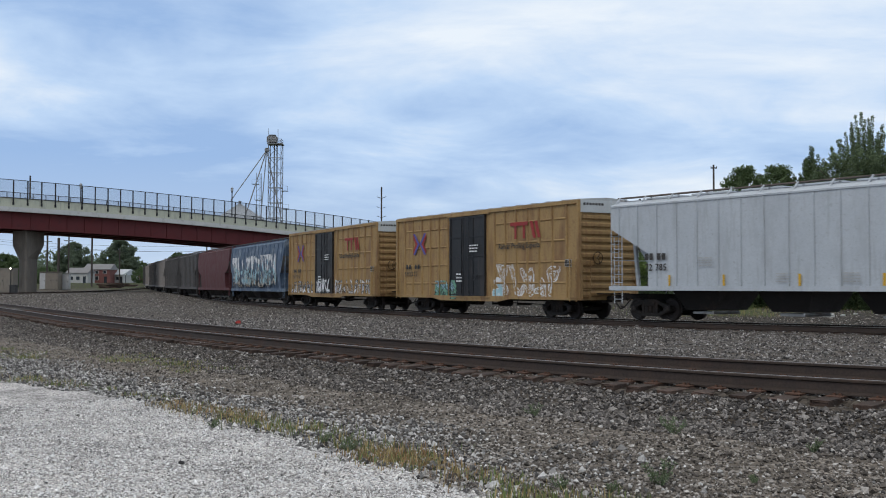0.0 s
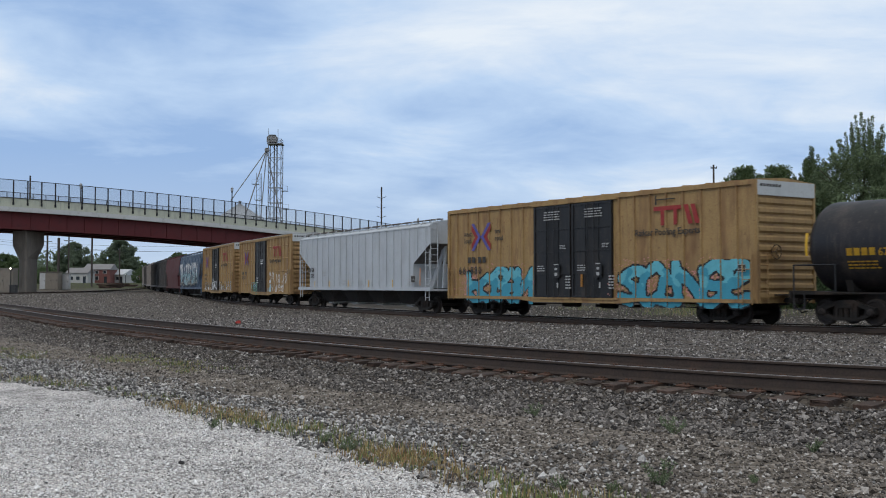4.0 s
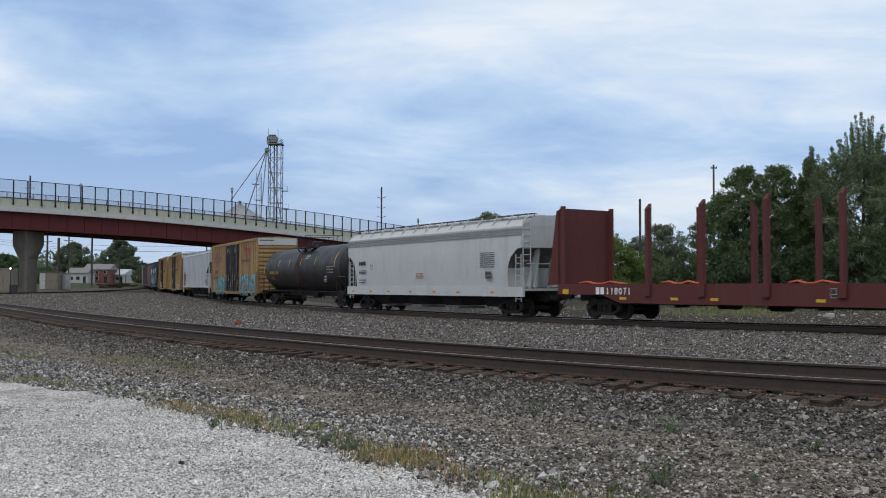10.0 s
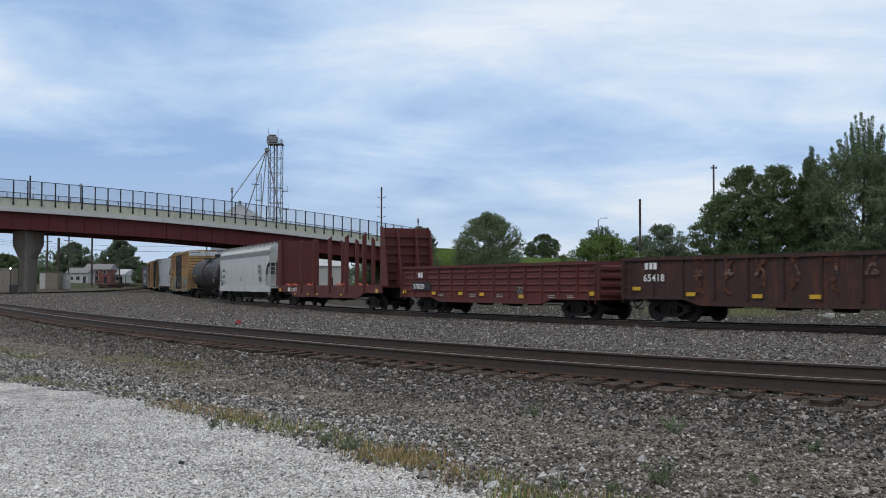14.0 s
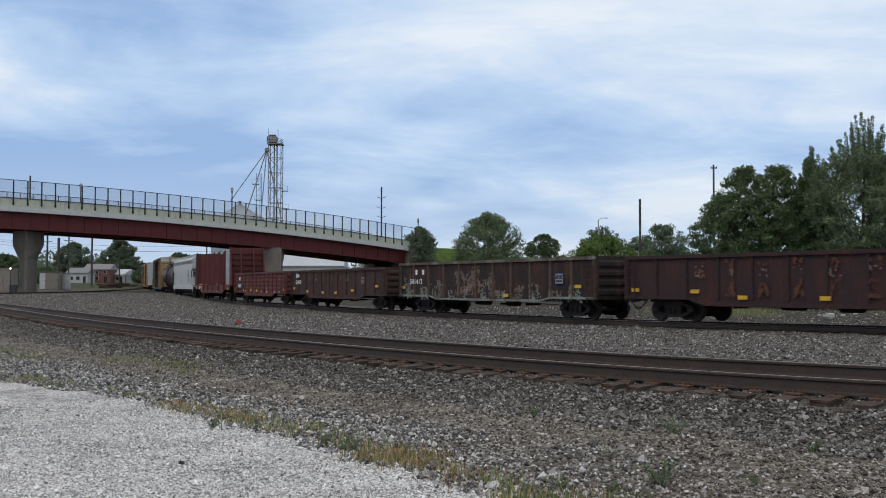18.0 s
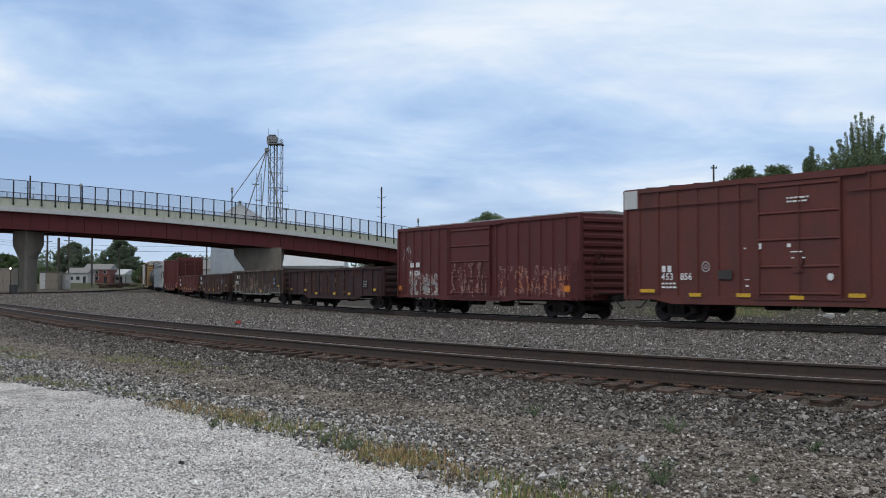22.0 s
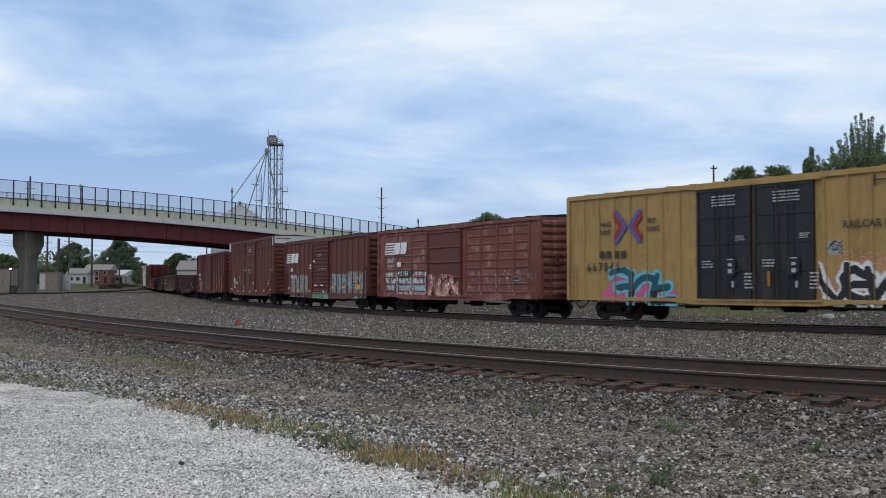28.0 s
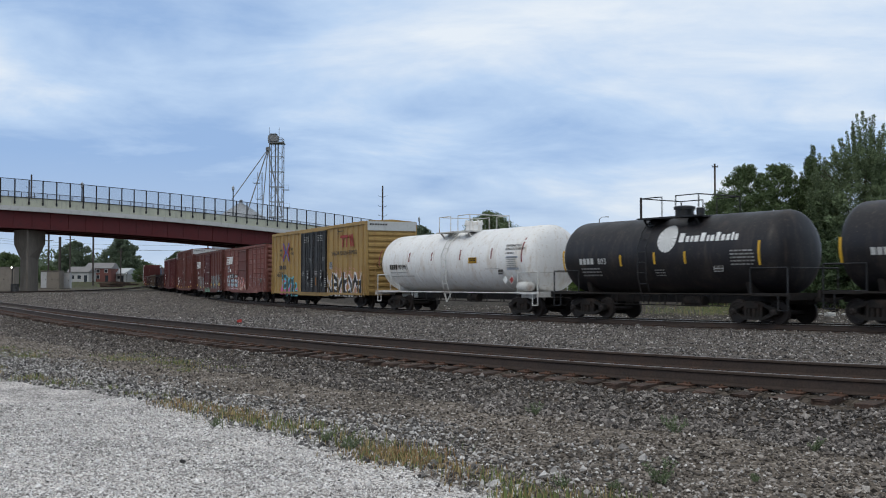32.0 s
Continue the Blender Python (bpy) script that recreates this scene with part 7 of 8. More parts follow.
def grain_elevator():
    x0, y0 = bearing_point(487, 232)
    zg = float(ground_z([x0], [y0])[0][0])
    el = empty("grain_elevator")
    tagged(el, "galvanised grain elevator tower with spouts and a lattice frame", "grain elevator")
    H = 32.0
    w = 1.38
    for sx in (-w, w):
        for sy in (-w, w):
            part("tower_leg", rods(((sx, sy, 0), (sx, sy, H), .09), n=6), TOWER_STEEL, el)
    for k in range(9):
        z = 2 + k * 3.3
        bm = bmesh.new()
        for a, b in (((-w, -w), (w, -w)), ((w, -w), (w, w)), ((w, w), (-w, w)), ((-w, w), (-w, -w))):
            rod(bm, (*a, z), (*b, z), .06, 5)
            rod(bm, (*a, z), (*b, z + 3.3), .045, 5)
        part("tower_brace", bm, TOWER_STEEL, el)
    part("elevator_leg", rods(((-.3, 0, 0), (-.3, 0, H + .6), .15), ((.3, 0, 0), (.3, 0, H + .6), .15), n=8), TOWER_STEEL, el)
    part("head_platform", boxes((-w - .3, w + .3, -w - .3, w + .3, H - .6, H - .45)), TOWER_STEEL, el)
    bm = bmesh.new()
    for a, b in (((-w, -w), (w, -w)), ((w, -w), (w, w)), ((w, w), (-w, w)), ((-w, w), (-w, -w))):
        for z in (H, H + .5):
            rod(bm, (*a, z), (*b, z), .05, 5)
        rod(bm, (*a, H - .5), (*a, H + .5), .05, 5)
    part("hand_rail", bm, TOWER_STEEL, el)
    part("head_housing", boxes((-1.9, .35, -.8, .8, H - .3, H + 1.25), (-1.6, .1, -.7, .7, H + 1.25, H + 1.6), bevel=.15), TOWER_STEEL, el)
    part("aerial", rods(((-1.6, 0, H + 1.6), (-1.6, 0, H + 3.0), .05), ((.5, 0, H + .5), (.5, 0, H + 2.9), .06), n=5), TOWER_STEEL, el)
    hub = (-1.9, -.5, H - 1.9)
    part("distributor", boxes((-2.3, -1.4, -1.0, 0, H - 2.3, H - 1.4), bevel=.15), TOWER_STEEL, el)
    for tgt, r in (((-8.6, -6, 18.6), .11), ((-5.6, -5, 15.6), .13), ((-2.6, -4, 14.0), .11), ((1.6, -2, 15.0), .12)):
        part("spout", rods((hub, tgt, r), n=8), TOWER_STEEL, el)
    # the side mast with its rest platforms
    bm = bmesh.new()
    for sx, sy in ((-4.0, -1), (-2.9, -1), (-3.4, 0)):
        rod(bm, (sx, sy, 0), (sx, sy, 25), .06, 5)
    for k in range(12):
        rod(bm, (-4.0, -1, 2 * k + 1), (-2.9, -1, 2 * k + 2), .035, 4)
    part("ladder_mast", bm, TOWER_STEEL, el)
    for z, dx in ((15.5, -4.4), (19.0, -3.6), (22.5, -4.2), (17.0, 2.4), (21.0, 2.2)):
        bm = boxes((dx - .7, dx + .7, -1.6, -.4, z, z + .1))
        for a in (-.7, .7):
            rod(bm, (dx + a, -1.6, z), (dx + a, -1.6, z + 1.1), .03, 4)
        rod(bm, (dx - .7, -1.6, z + 1.1), (dx + .7, -1.6, z + 1.1), .03, 4)
        part("rest_platform", bm, TOWER_STEEL, el)
    el.matrix_basis = pose(x0, y0, zg)


def grain_bin(px, dist, r, eave, apex, label="corrugated steel grain bin with a conical roof"):
    x, y = bearing_point(px, dist)
    zg = float(ground_z([x], [y])[0][0])
    b = empty("grain_bin")
    tagged(b, label, "grain bin", "grain bins")
    bm = bmesh.new()
    prof = [(-.3, r)]
    z = 0.0
    while z < eave - zg - .3:
        prof += [(z, r), (z + .18, r + .05)]
        z += .36
    prof += [(eave - zg, r)]
    lathe(bm, prof, 40, "z")
    smooth(part("wall", bm, BIN_STEEL, b), 60)
    bm = bmesh.new()
    lathe(bm, [(eave - zg, r + .15), (eave - zg + .06, r + .15), (apex - zg - .3, .6), (apex - zg, .55)], 40, "z")
    roof = part("roof", bm, BIN_STEEL, b)
    for k in range(20):
        a = k * math.tau / 20
        part("roof_rib", rods(((math.cos(a) * r, math.sin(a) * r, eave - zg + .12), (math.cos(a) * .6, math.sin(a) * .6, apex - zg - .22), .04), n=4), BIN_STEEL, roof)
    part("filler_cap", rods(((0, 0, apex - zg), (0, 0, apex - zg + .7), .35), n=10), TOWER_STEEL, roof)
    b.matrix_basis = pose(x, y, zg)


grain_elevator()
grain_bin(424, 238, 5.7, 16.2, 19.9)
grain_bin(398, 262, 3.4, 11.5, 13.2)

# ---- buildings far off ----
BRICK = mat("far_brick", (0.17, 0.07, 0.06), .9, 0, .15, 3, .4)
SIDING_WHITE = mat("far_white_siding", (0.42, 0.41, 0.39), .8, 0, .08, 3, .5)
ROOF_GREY = mat("far_roof", (0.22, 0.21, 0.205), .9, 0, .12, 3, .5)
ROOF_PALE = mat("far_metal_roof", (0.52, 0.53, 0.54), .6, .2, .06, 3, .5)
PANE = mat("far_window_pane", (0.03, 0.035, 0.04), .15, 0, .1, 3, .5)
CABINET = mat("cabinet_grey", (0.06, 0.06, 0.06), .6, .2, .08, 14, 1.2, (.2, .19, .18), .3)


def house(px, dist, w, d, eave, ridge, wall, roof, windows, label, name="house", turn=0.0, door=True):
    x, y = bearing_point(px, dist)
    zg = float(ground_z([x], [y])[0][0])
    hs = empty(name)
    tagged(hs, label, "house" if name == "house" else "building")
    body = part("wall", boxes((-w / 2, w / 2, 0, d, -.6, eave)), wall, hs)
    bm = bmesh.new()
    prism(bm, [(-.35, eave - .05), (-.35, eave + .12), (d / 2, ridge), (d + .35, eave + .12), (d + .35, eave - .05)], 0, -w / 2 - .3, w / 2 + .3)
    part("roof", bm, roof, hs)
    for wx, wz, ww, wh in windows:
        f = part("window", boxes(*[(a, b, -.07, .02, c, e) for a, b, c, e in frame_rows(wx - ww / 2, wx + ww / 2, wz - wh / 2, wz + wh / 2, .1)]), SIDING_WHITE, hs)
        part("pane", boxes((wx - ww / 2 + .1, wx + ww / 2 - .1, -.03, -.01, wz - wh / 2 + .1, wz + wh / 2 - .1)), PANE, f)
    if door:
        part("door", boxes((w * .28, w * .28 + .95, -.06, .0, 0, 2.1)), PANE, hs)
    hs.matrix_basis = pose(x, y, zg, 0, 0, turn)
    return hs


house(172, 345, 8.4, 8, 4.4, 6.3, BRICK, ROOF_GREY, [(-2.6, 1.6, 1.2, 1.4), (0, 1.6, 1.2, 1.4), (-2.6, 3.5, 1.2, 1.1), (0, 3.5, 1.2, 1.1), (2.6, 3.5, 1.2, 1.1)], "red brick house with white window frames")
house(137, 335, 6.6, 7, 3.1, 4.9, SIDING_WHITE, ROOF_GREY, [(-1.8, 1.5, 1.3, 1.3), (.3, 1.5, 1.3, 1.3)], "low white house beside the brick house")
house(206, 350, 5.6, 8, 2.7, 4.6, SIDING_WHITE, ROOF_PALE, [(-1.6, 1.5, 1.2, 1.2), (.6, 1.5, 1.2, 1.2)], "white house with a pale gable roof", turn=-20)
house(243, 372, 7, 8, 2.6, 4.0, BRICK, ROOF_GREY, [(-1.8, 1.4, 1.1, 1.1), (.4, 1.4, 1.1, 1.1)], "low brick building near the tracks")
house(348, 300, 11, 9, 4.2, 7.0, SIDING_WHITE, ROOF_GREY, [(-3, 2.0, 1.4, 1.4), (0, 2.0, 1.4, 1.4)], "pale shed with a dark gable roof", "shed")
house(552, 255, 15, 12, 4.8, 9.2, SIDING_WHITE, ROOF_PALE, [(-4, 2.2, 1.4, 1.4)], "long white storage shed with a metal roof", "shed")
house(1247, 150, 6.0, 6, 2.4, 3.8, SIDING_WHITE, ROOF_GREY, [(-1.2, 1.4, 1.0, 1.0)], "small white shed among the trees", "shed")


CABINET_TAN = mat("cabinet_tan", (0.235, 0.205, 0.17), .7, .1, .1, 14, 1.2, (.15, .13, .11), .3)
CABINET_PALE = mat("cabinet_pale", (0.50, 0.50, 0.50), .6, .1, .08, 14, 1.2, (.35, .33, .31), .3)


def cabinet(px, dist, w, d, h, label, body=CABINET_TAN, front=CABINET_TAN):
    x, y = bearing_point(px, dist)
    zg = float(ground_z([x], [y])[0][0])
    cb = empty("equipment_cabinet")
    tagged(cb, label, "equipment cabinet", "trackside cabinets")
    part("base", boxes((-w / 2 - .1, w / 2 + .1, -.1, d + .1, -.5, .12)), CONCRETE, cb)
    part("body", boxes((-w / 2, w / 2, 0, d, .12, h), bevel=.03), body, cb)
    part("lid", boxes((-w / 2 - .08, w / 2 + .08, -.1, d + .08, h, h + .1), bevel=.02), body, cb)
    n = max(1, int(w / .9))
    for k in range(n):
        a = -w / 2 + w * k / n
        dr = part("door", boxes((a + .05, a + w / n - .05, -.03, .0, .25, h - .12)), front if k == 0 else body, cb)
        part("handle", boxes((a + w / n - .2, a + w / n - .15, -.07, -.03, h * .5, h * .5 + .2)), FENCE_BLACK, dr)
    cb.matrix_basis = pose(x, y, zg)


cabinet(8, 132, 2.2, 1.6, 3.1, "tall tan signal cabinet beside the pier")
cabinet(87, 170, 3.0, 2.0, 2.9, "long tan equipment cabinet with one pale door beside the tracks", CABINET_TAN, CABINET_PALE)
cabinet(115, 172, 1.3, 1.0, 2.6, "narrow pale equipment cabinet beside the tracks", CABINET_PALE, CABINET_PALE)
cabinet(23, 131, .8, .7, 1.0, "small dark battery cabinet by the pier", CABINET, CABINET)

# signal lamps that glow
GLOW = bpy.data.materials.new("signal_lamp")
GLOW.use_nodes = True
GLOW.node_tree.nodes["Principled BSDF"].inputs["Emission Color"].default_value = (1, .9, .7, 1)
GLOW.node_tree.nodes["Principled BSDF"].inputs["Emission Strength"].default_value = 6.0
for px, dist, z in ((20, 130, 3.55), (223, 300, 4.6)):
    x, y = bearing_point(px, dist)
    zg = float(ground_z([x], [y])[0][0])
    sg = empty("track_signal")
    tagged(sg, "small lit track signal on a short mast", "track signal")
    part("mast", rods(((0, 0, -.2), (0, 0, z - zg), .07), n=8), FENCE_BLACK, sg)
    bm = bmesh.new()
    lathe(bm, [(-.12, .02), (-.12, .2), (.15, .2), (.15, .02)], 16, "y", (0, 0, z - zg))
    part("hood", bm, FENCE_BLACK, sg)
    bm = bmesh.new()
    lathe(bm, [(-.16, .02), (-.15, .09), (-.13, .10)], 14, "y", (0, 0, z - zg))
    part("lens", bm, GLOW, sg)
    sg.matrix_basis = pose(x, y, zg)


# a third line that leaves the main track towards the cabinets
def yard_line():
    t = np.linspace(0, 1, 90)
    P = [np.array(p) for p in ((-66.0, 112.0), (-43.0, 132.0), (-46.0, 165.0), (-71.5, 258.0))]
    q = [(1 - t) ** 3, 3 * t * (1 - t) ** 2, 3 * t * t * (1 - t), t ** 3]
    x, y = (sum(c * p[i] for c, p in zip(q, P)) for i in (0, 1))
    th = np.arctan2(np.gradient(y), np.gradient(x))
    s = np.concatenate([[0], np.cumsum(np.hypot(np.diff(x), np.diff(y)))])
    z = ground_z(x, y)[0] + .16
    return s, x, y, th, z


YARD = yard_line()
build_track("yard_track", YARD, 0, float(YARD[0][-1]) - 14, (0, 110, .6), "far railway track that curves past the cabinets", 2.0, False)


def tie_pile(px, dist, n, seed):
    """Old ties thrown on a heap."""
    x, y = bearing_point(px, dist)
    zg = float(ground_z([x], [y])[0][0])
    tp = empty("tie_heap")
    tagged(tp, "heap of old dark railway ties beside the yard track", "tie heap")
    rnd = random.Random(seed)
    for k in range(n):
        ob = part("tie", boxes((-1.3, 1.3, -.115, .115, 0, .2), bevel=.01), TIE_WOOD, tp)
        ob.matrix_basis = pose(rnd.uniform(-1.7, 1.7), rnd.uniform(-.8, .8), .22 * (k // 6) + .01 * (k % 6), 0, rnd.uniform(-5, 5), rnd.uniform(-25, 25))
    tp.matrix_basis = pose(x, y, zg)


tie_pile(196, 205, 26, 3)
tie_pile(222, 235, 16, 4)


def strip(name, centre, half, lift, material, label):
    """A paved strip laid on the ground."""
    bm = bmesh.new()
    prev = None
    n = 60
    for i in range(n + 1):
        t = i / n
        p = Vector(centre[0]).lerp(Vector(centre[1]), t)
        d = (Vector(centre[1]) - Vector(centre[0])).normalized()
        nrm = Vector((-d.y, d.x))
        row = []
        for k in (-1, -.33, .33, 1):
            q = p + nrm * half * k
            row.append((q.x, q.y))
        z = ground_z([a for a, _ in row], [b for _, b in row])[0]
        cur = [bm.verts.new((a, b, float(zz_) + lift)) for (a, b), zz_ in zip(row, z)]
        if prev:
            for k in range(3):
                bm.faces.new((prev[k], prev[k + 1], cur[k + 1], cur[k]))
        prev = cur
    bmesh.ops.recalc_face_normals(bm, faces=bm.faces)
    ob = part(name, bm, material)
    tagged(ob, label, "road", kind="structure")


ROAD = mat("pale_concrete_road", (0.36, 0.35, 0.33), .9, 0, .1, 6, .5, (.22, .2, .18), .4)
strip("road", ((2.0, 118.0), (80.0, 96.0)), 3.2, .05, ROAD, "pale concrete service road behind the train")

# ramp's roadside rail and rubble beyond the train
RUBBLE = mat("rubble_concrete", (0.42, 0.41, 0.38), .9, 0, .12, 12, 2)
for px, dist, s in ((1465, 58, .30), (1490, 60, .14), (1448, 61, .10), (1512, 63, .12)):
    x, y = bearing_point(px, dist)
    zg = float(ground_z([x], [y])[0][0])
    bm = boxes((-s, s, -s * .6, s * .6, -.05, s * .7), bevel=s * .15)
    for v in bm.verts:
        v.co += Vector((random.uniform(-.1, .1), random.uniform(-.1, .1), random.uniform(-.08, .08))) * s
    ob = part("concrete_block", bm, RUBBLE)
    ob.matrix_basis = pose(x, y, zg, 4, -6, 25)
    tagged(ob, "broken pale concrete block on the ground", "rubble")
x, y = bearing_point(423, 45.5)
bm = bmesh.new()
bmesh.ops.create_icosphere(bm, subdivisions=2, radius=.11)
for v in bm.verts:
    v.co = Vector((v.co.x * 1.2, v.co.y * .7, max(v.co.z, -.04))) * (1 + .45 * noise.noise(v.co * 14))
ob = part("litter", bm, mat("red_plastic", (.36, .03, .022), .6, 0, .15, 30, 6))
ob.matrix_basis = pose(x, y, float(ground_z([x], [y])[0][0]) + .04)
tagged(ob, "crumpled red plastic scrap on the ballast", "litter")


x, y = bearing_point(324, 9.15)
bm = bmesh.new()
bmesh.ops.create_icosphere(bm, subdivisions=2, radius=.022)
for v in bm.verts:
    v.co = Vector((v.co.x * 1.3, v.co.y, v.co.z * .7)) * (1 + .5 * noise.noise(v.co * 40))
ob = part("clod", bm, mat("dark_clod", (.035, .033, .032), .9, 0, .2, 40, 10))
ob.matrix_basis = pose(x, y, float(ground_z([x], [y])[0][0]) + .025)
tagged(ob, "dark clod on the white gravel", "clod")


# ---- trees and bushes ----
BARK = mat("bark", (0.085, 0.066, 0.052), .95, 0, .2, 14, 2, None, 0, .4)


def leaf_mat(name, c):
    m = mat(name, c, .6, 0, .15, 3, .5, None, 0, 0, island=.36, spec=.25)
    nt = m.node_tree
    b = nt.nodes["Principled BSDF"]
    through_leaf = nt.nodes.new("ShaderNodeBsdfTranslucent")
    nt.links.new(b.inputs["Base Color"].links[0].from_socket, through_leaf.inputs["Color"])
    mix = nt.nodes.new("ShaderNodeMixShader")
    mix.inputs[0].default_value = .35
    nt.links.new(b.outputs[0], mix.inputs[1])
    nt.links.new(through_leaf.outputs[0], mix.inputs[2])
    nt.links.new(mix.outputs[0], nt.nodes["Material Output"].inputs["Surface"])
    return m


LEAF_DARK = leaf_mat("leaf_dark_green", (0.084, 0.120, 0.056))
LEAF_MID = leaf_mat("leaf_mid_green", (0.108, 0.150, 0.066))
LEAF_LIGHT = leaf_mat("leaf_light_green", (0.155, 0.200, 0.105))
# darker copy of the green: shade below the crowns painted into the leaves
LEAF_SHADE = leaf_mat("leaf_shaded_green", (0.062, 0.092, 0.040))
LEAF_BRIGHT = leaf_mat("leaf_bright_green", (0.125, 0.180, 0.050))
# green lightened and greyed: haze of distance mixed into the leaf colour
LEAF_HAZE = leaf_mat("leaf_hazed_green", (0.150, 0.188, 0.122))


def foliage(clumps, leaf, per, seed, floor=6, core=0.0):
    """Leaves as small folded cards scattered through clumps (x, y, z, radius, flatness)."""
    rnd = np.random.RandomState(seed)
    cl = np.array(clumps)
    n = np.maximum((per * cl[:, 3] ** 2).astype(int), floor)
    idx = np.repeat(np.arange(len(cl)), n)
    v = rnd.normal(size=(len(idx), 3))
    v /= np.linalg.norm(v, axis=1)[:, None]
    r = cl[idx, 3] * (rnd.uniform(0.25, 1, len(idx)) ** .5)
    c = cl[idx, :3] + v * r[:, None] * np.column_stack([np.ones(len(idx)), np.ones(len(idx)), cl[idx, 4]])
    a = rnd.normal(size=(len(idx), 3))
    a /= np.linalg.norm(a, axis=1)[:, None]
    b = np.cross(a, rnd.normal(size=(len(idx), 3)))
    b /= np.linalg.norm(b, axis=1)[:, None] + 1e-9
    s = leaf * rnd.uniform(.6, 1.3, len(idx))[:, None]
    if core:
        # larger inner leaves close the crown
        inner = (rnd.uniform(0, 1, len(idx)) < core) & (cl[idx, 3] > leaf * 2.5)
        c[inner] = cl[idx[inner], :3] + (c[inner] - cl[idx[inner], :3]) * .5
        s[inner] *= 2.6
    quads = np.stack([c - a * s, c + b * s * .62 - a * s * .2, c + a * s], 1).reshape(-1, 3)
    faces = np.arange(len(quads)).reshape(-1, 3)
    me = bpy.data.meshes.new("crown")
    me.from_pydata(quads.tolist(), [], faces.tolist())
    return me


def tree(px, dist, top, width, leafmat, seed, label, shape="round", base=None, leaf=.28, per=60, clumps=46, trunk=True, low=.28, name="tree", category="tree"):
    rnd = random.Random(seed)
    x, y = bearing_point(px, dist)
    zg = float(ground_z([x], [y])[0][0]) if base is None else base
    H = top - zg
    tr = empty(name)
    tagged(tr, label, category)
    hw = width / 2
    cl = []
    for i in range(int(clumps * 3.4)):
        q = rnd.random()
        z = low + (1 - low) * q
        if shape == "vase":
            reach = hw * (.45 + .6 * math.sin(min(q * 1.25, 1) * math.pi * .62)) * (1 if q < .82 else .72)
        else:
            reach = hw * math.sqrt(max(.06, 1 - (2 * q - .92) ** 2 * .95))
        ang = rnd.uniform(0, math.tau)
        rr = reach * math.sqrt(rnd.uniform(.05, 1))
        size = rnd.uniform(.05, .115) * width * (.8 if q > .8 else 1)
        if shape == "vase":
            z, size = z * .78, size * .85
        cl.append((math.cos(ang) * rr, math.sin(ang) * rr, z * H - size * .3, size, rnd.uniform(.6, .9)))
    tips, plumes = [], []
    if shape in ("vase", "spiky"):
        for i in range(80 if shape == "vase" else 70):
            ang, q = rnd.uniform(0, math.tau), rnd.uniform(0, 1) ** .6 * .95
            bx, by = math.cos(ang) * hw * q, math.sin(ang) * hw * q
            zt = H * (1.0 - (.34 if shape == "vase" else .40) * q ** 1.4) * rnd.uniform(.88, 1.01)
            ln = rnd.uniform(2.2, 4.2) if shape == "vase" else rnd.uniform(.9, 1.8)
            for k in range(11):
                f = k / 10
                plumes.append((bx * (1.12 - .3 * f), by * (1.12 - .3 * f), zt - ln * f, .12 + .17 * f, 1.4))
            tips.append((bx, by, zt))
    if trunk:
        bm = bmesh.new()
        r0 = max(.12, width * .03)
        rod(bm, (0, 0, -.3), (rnd.uniform(-.2, .2), 0, H * .35), r0, 9, r0 * .75)
        rod(bm, (0, 0, H * .34), (rnd.uniform(-.3, .3), 0, H * .72), r0 * .75, 8, r0 * .35)
        t = part("trunk", bm, BARK, tr)
        for c in sorted(cl, key=lambda k: -k[3])[:12]:
            bm = bmesh.new()
            z0 = min(H * .6, max(H * .15, c[2] * .6))
            mid = Vector((c[0] * .45, c[1] * .45, (z0 + c[2]) / 2 + .3))
            rod(bm, (0, 0, z0), mid, r0 * .38, 6, r0 * .25)
            rod(bm, mid, c[:3], r0 * .25, 5, r0 * .08)
            part("limb", bm, BARK, t)
        for tp in tips[:12]:
            part("limb", rods(((tp[0] * .5, tp[1] * .5, H * .6), (tp[0], tp[1], tp[2]), r0 * .12), n=4), BARK, t)
    linked("crown", foliage(cl, leaf * .74, per * 2.2, seed, core=.07 if shape != "spiky" else .04), leafmat, tr)
    if plumes:
        linked("crown", foliage(plumes, leaf * .62, 50, seed + 1, floor=30 if shape == "vase" else 14), leafmat, tr)
    tr.matrix_basis = pose(x, y, zg, 0, 0, rnd.uniform(0, 360) if shape == "round" else 0)
    return tr


def ridge(u):
    return bridge_z(u) - .4


tree(743, 183, 11.7, 6.0, LEAF_HAZE, 3, "small rounded green tree by the bridge end", "spiky", leaf=.2, per=90, clumps=80, low=.0, base=5.0)
tree(865, 172, 13.2, 11.5, LEAF_LIGHT, 4, "loose grey-green tree with spiky twigs on the ramp", "spiky", leaf=.20, per=70, clumps=110, low=.05)
tree(963, 262, 14.1, 11.5, LEAF_DARK, 5, "dark round tree far behind the ramp", leaf=.34, per=60, clumps=50, low=.2)
tree(1063, 205, 12.9, 8.4, LEAF_HAZE, 6, "grey-green tree behind a bush", "spiky", leaf=.3, per=40, clumps=36)
tree(1068, 112, 6.6, 9.0, LEAF_BRIGHT, 7, "bright green bush beyond the tracks", leaf=.20, per=110, clumps=70, low=.08, trunk=True, name="bush", category="bush")
tree(1150, 116, 5.2, 6.0, LEAF_MID, 8, "low green bush beyond the tracks", leaf=.20, per=100, clumps=56, low=.06, name="bush", category="bush")
tree(1172, 185, 12.0, 12.5, LEAF_HAZE, 9, "round grey-green tree behind the bushes", leaf=.3, per=60, clumps=50, low=.12)
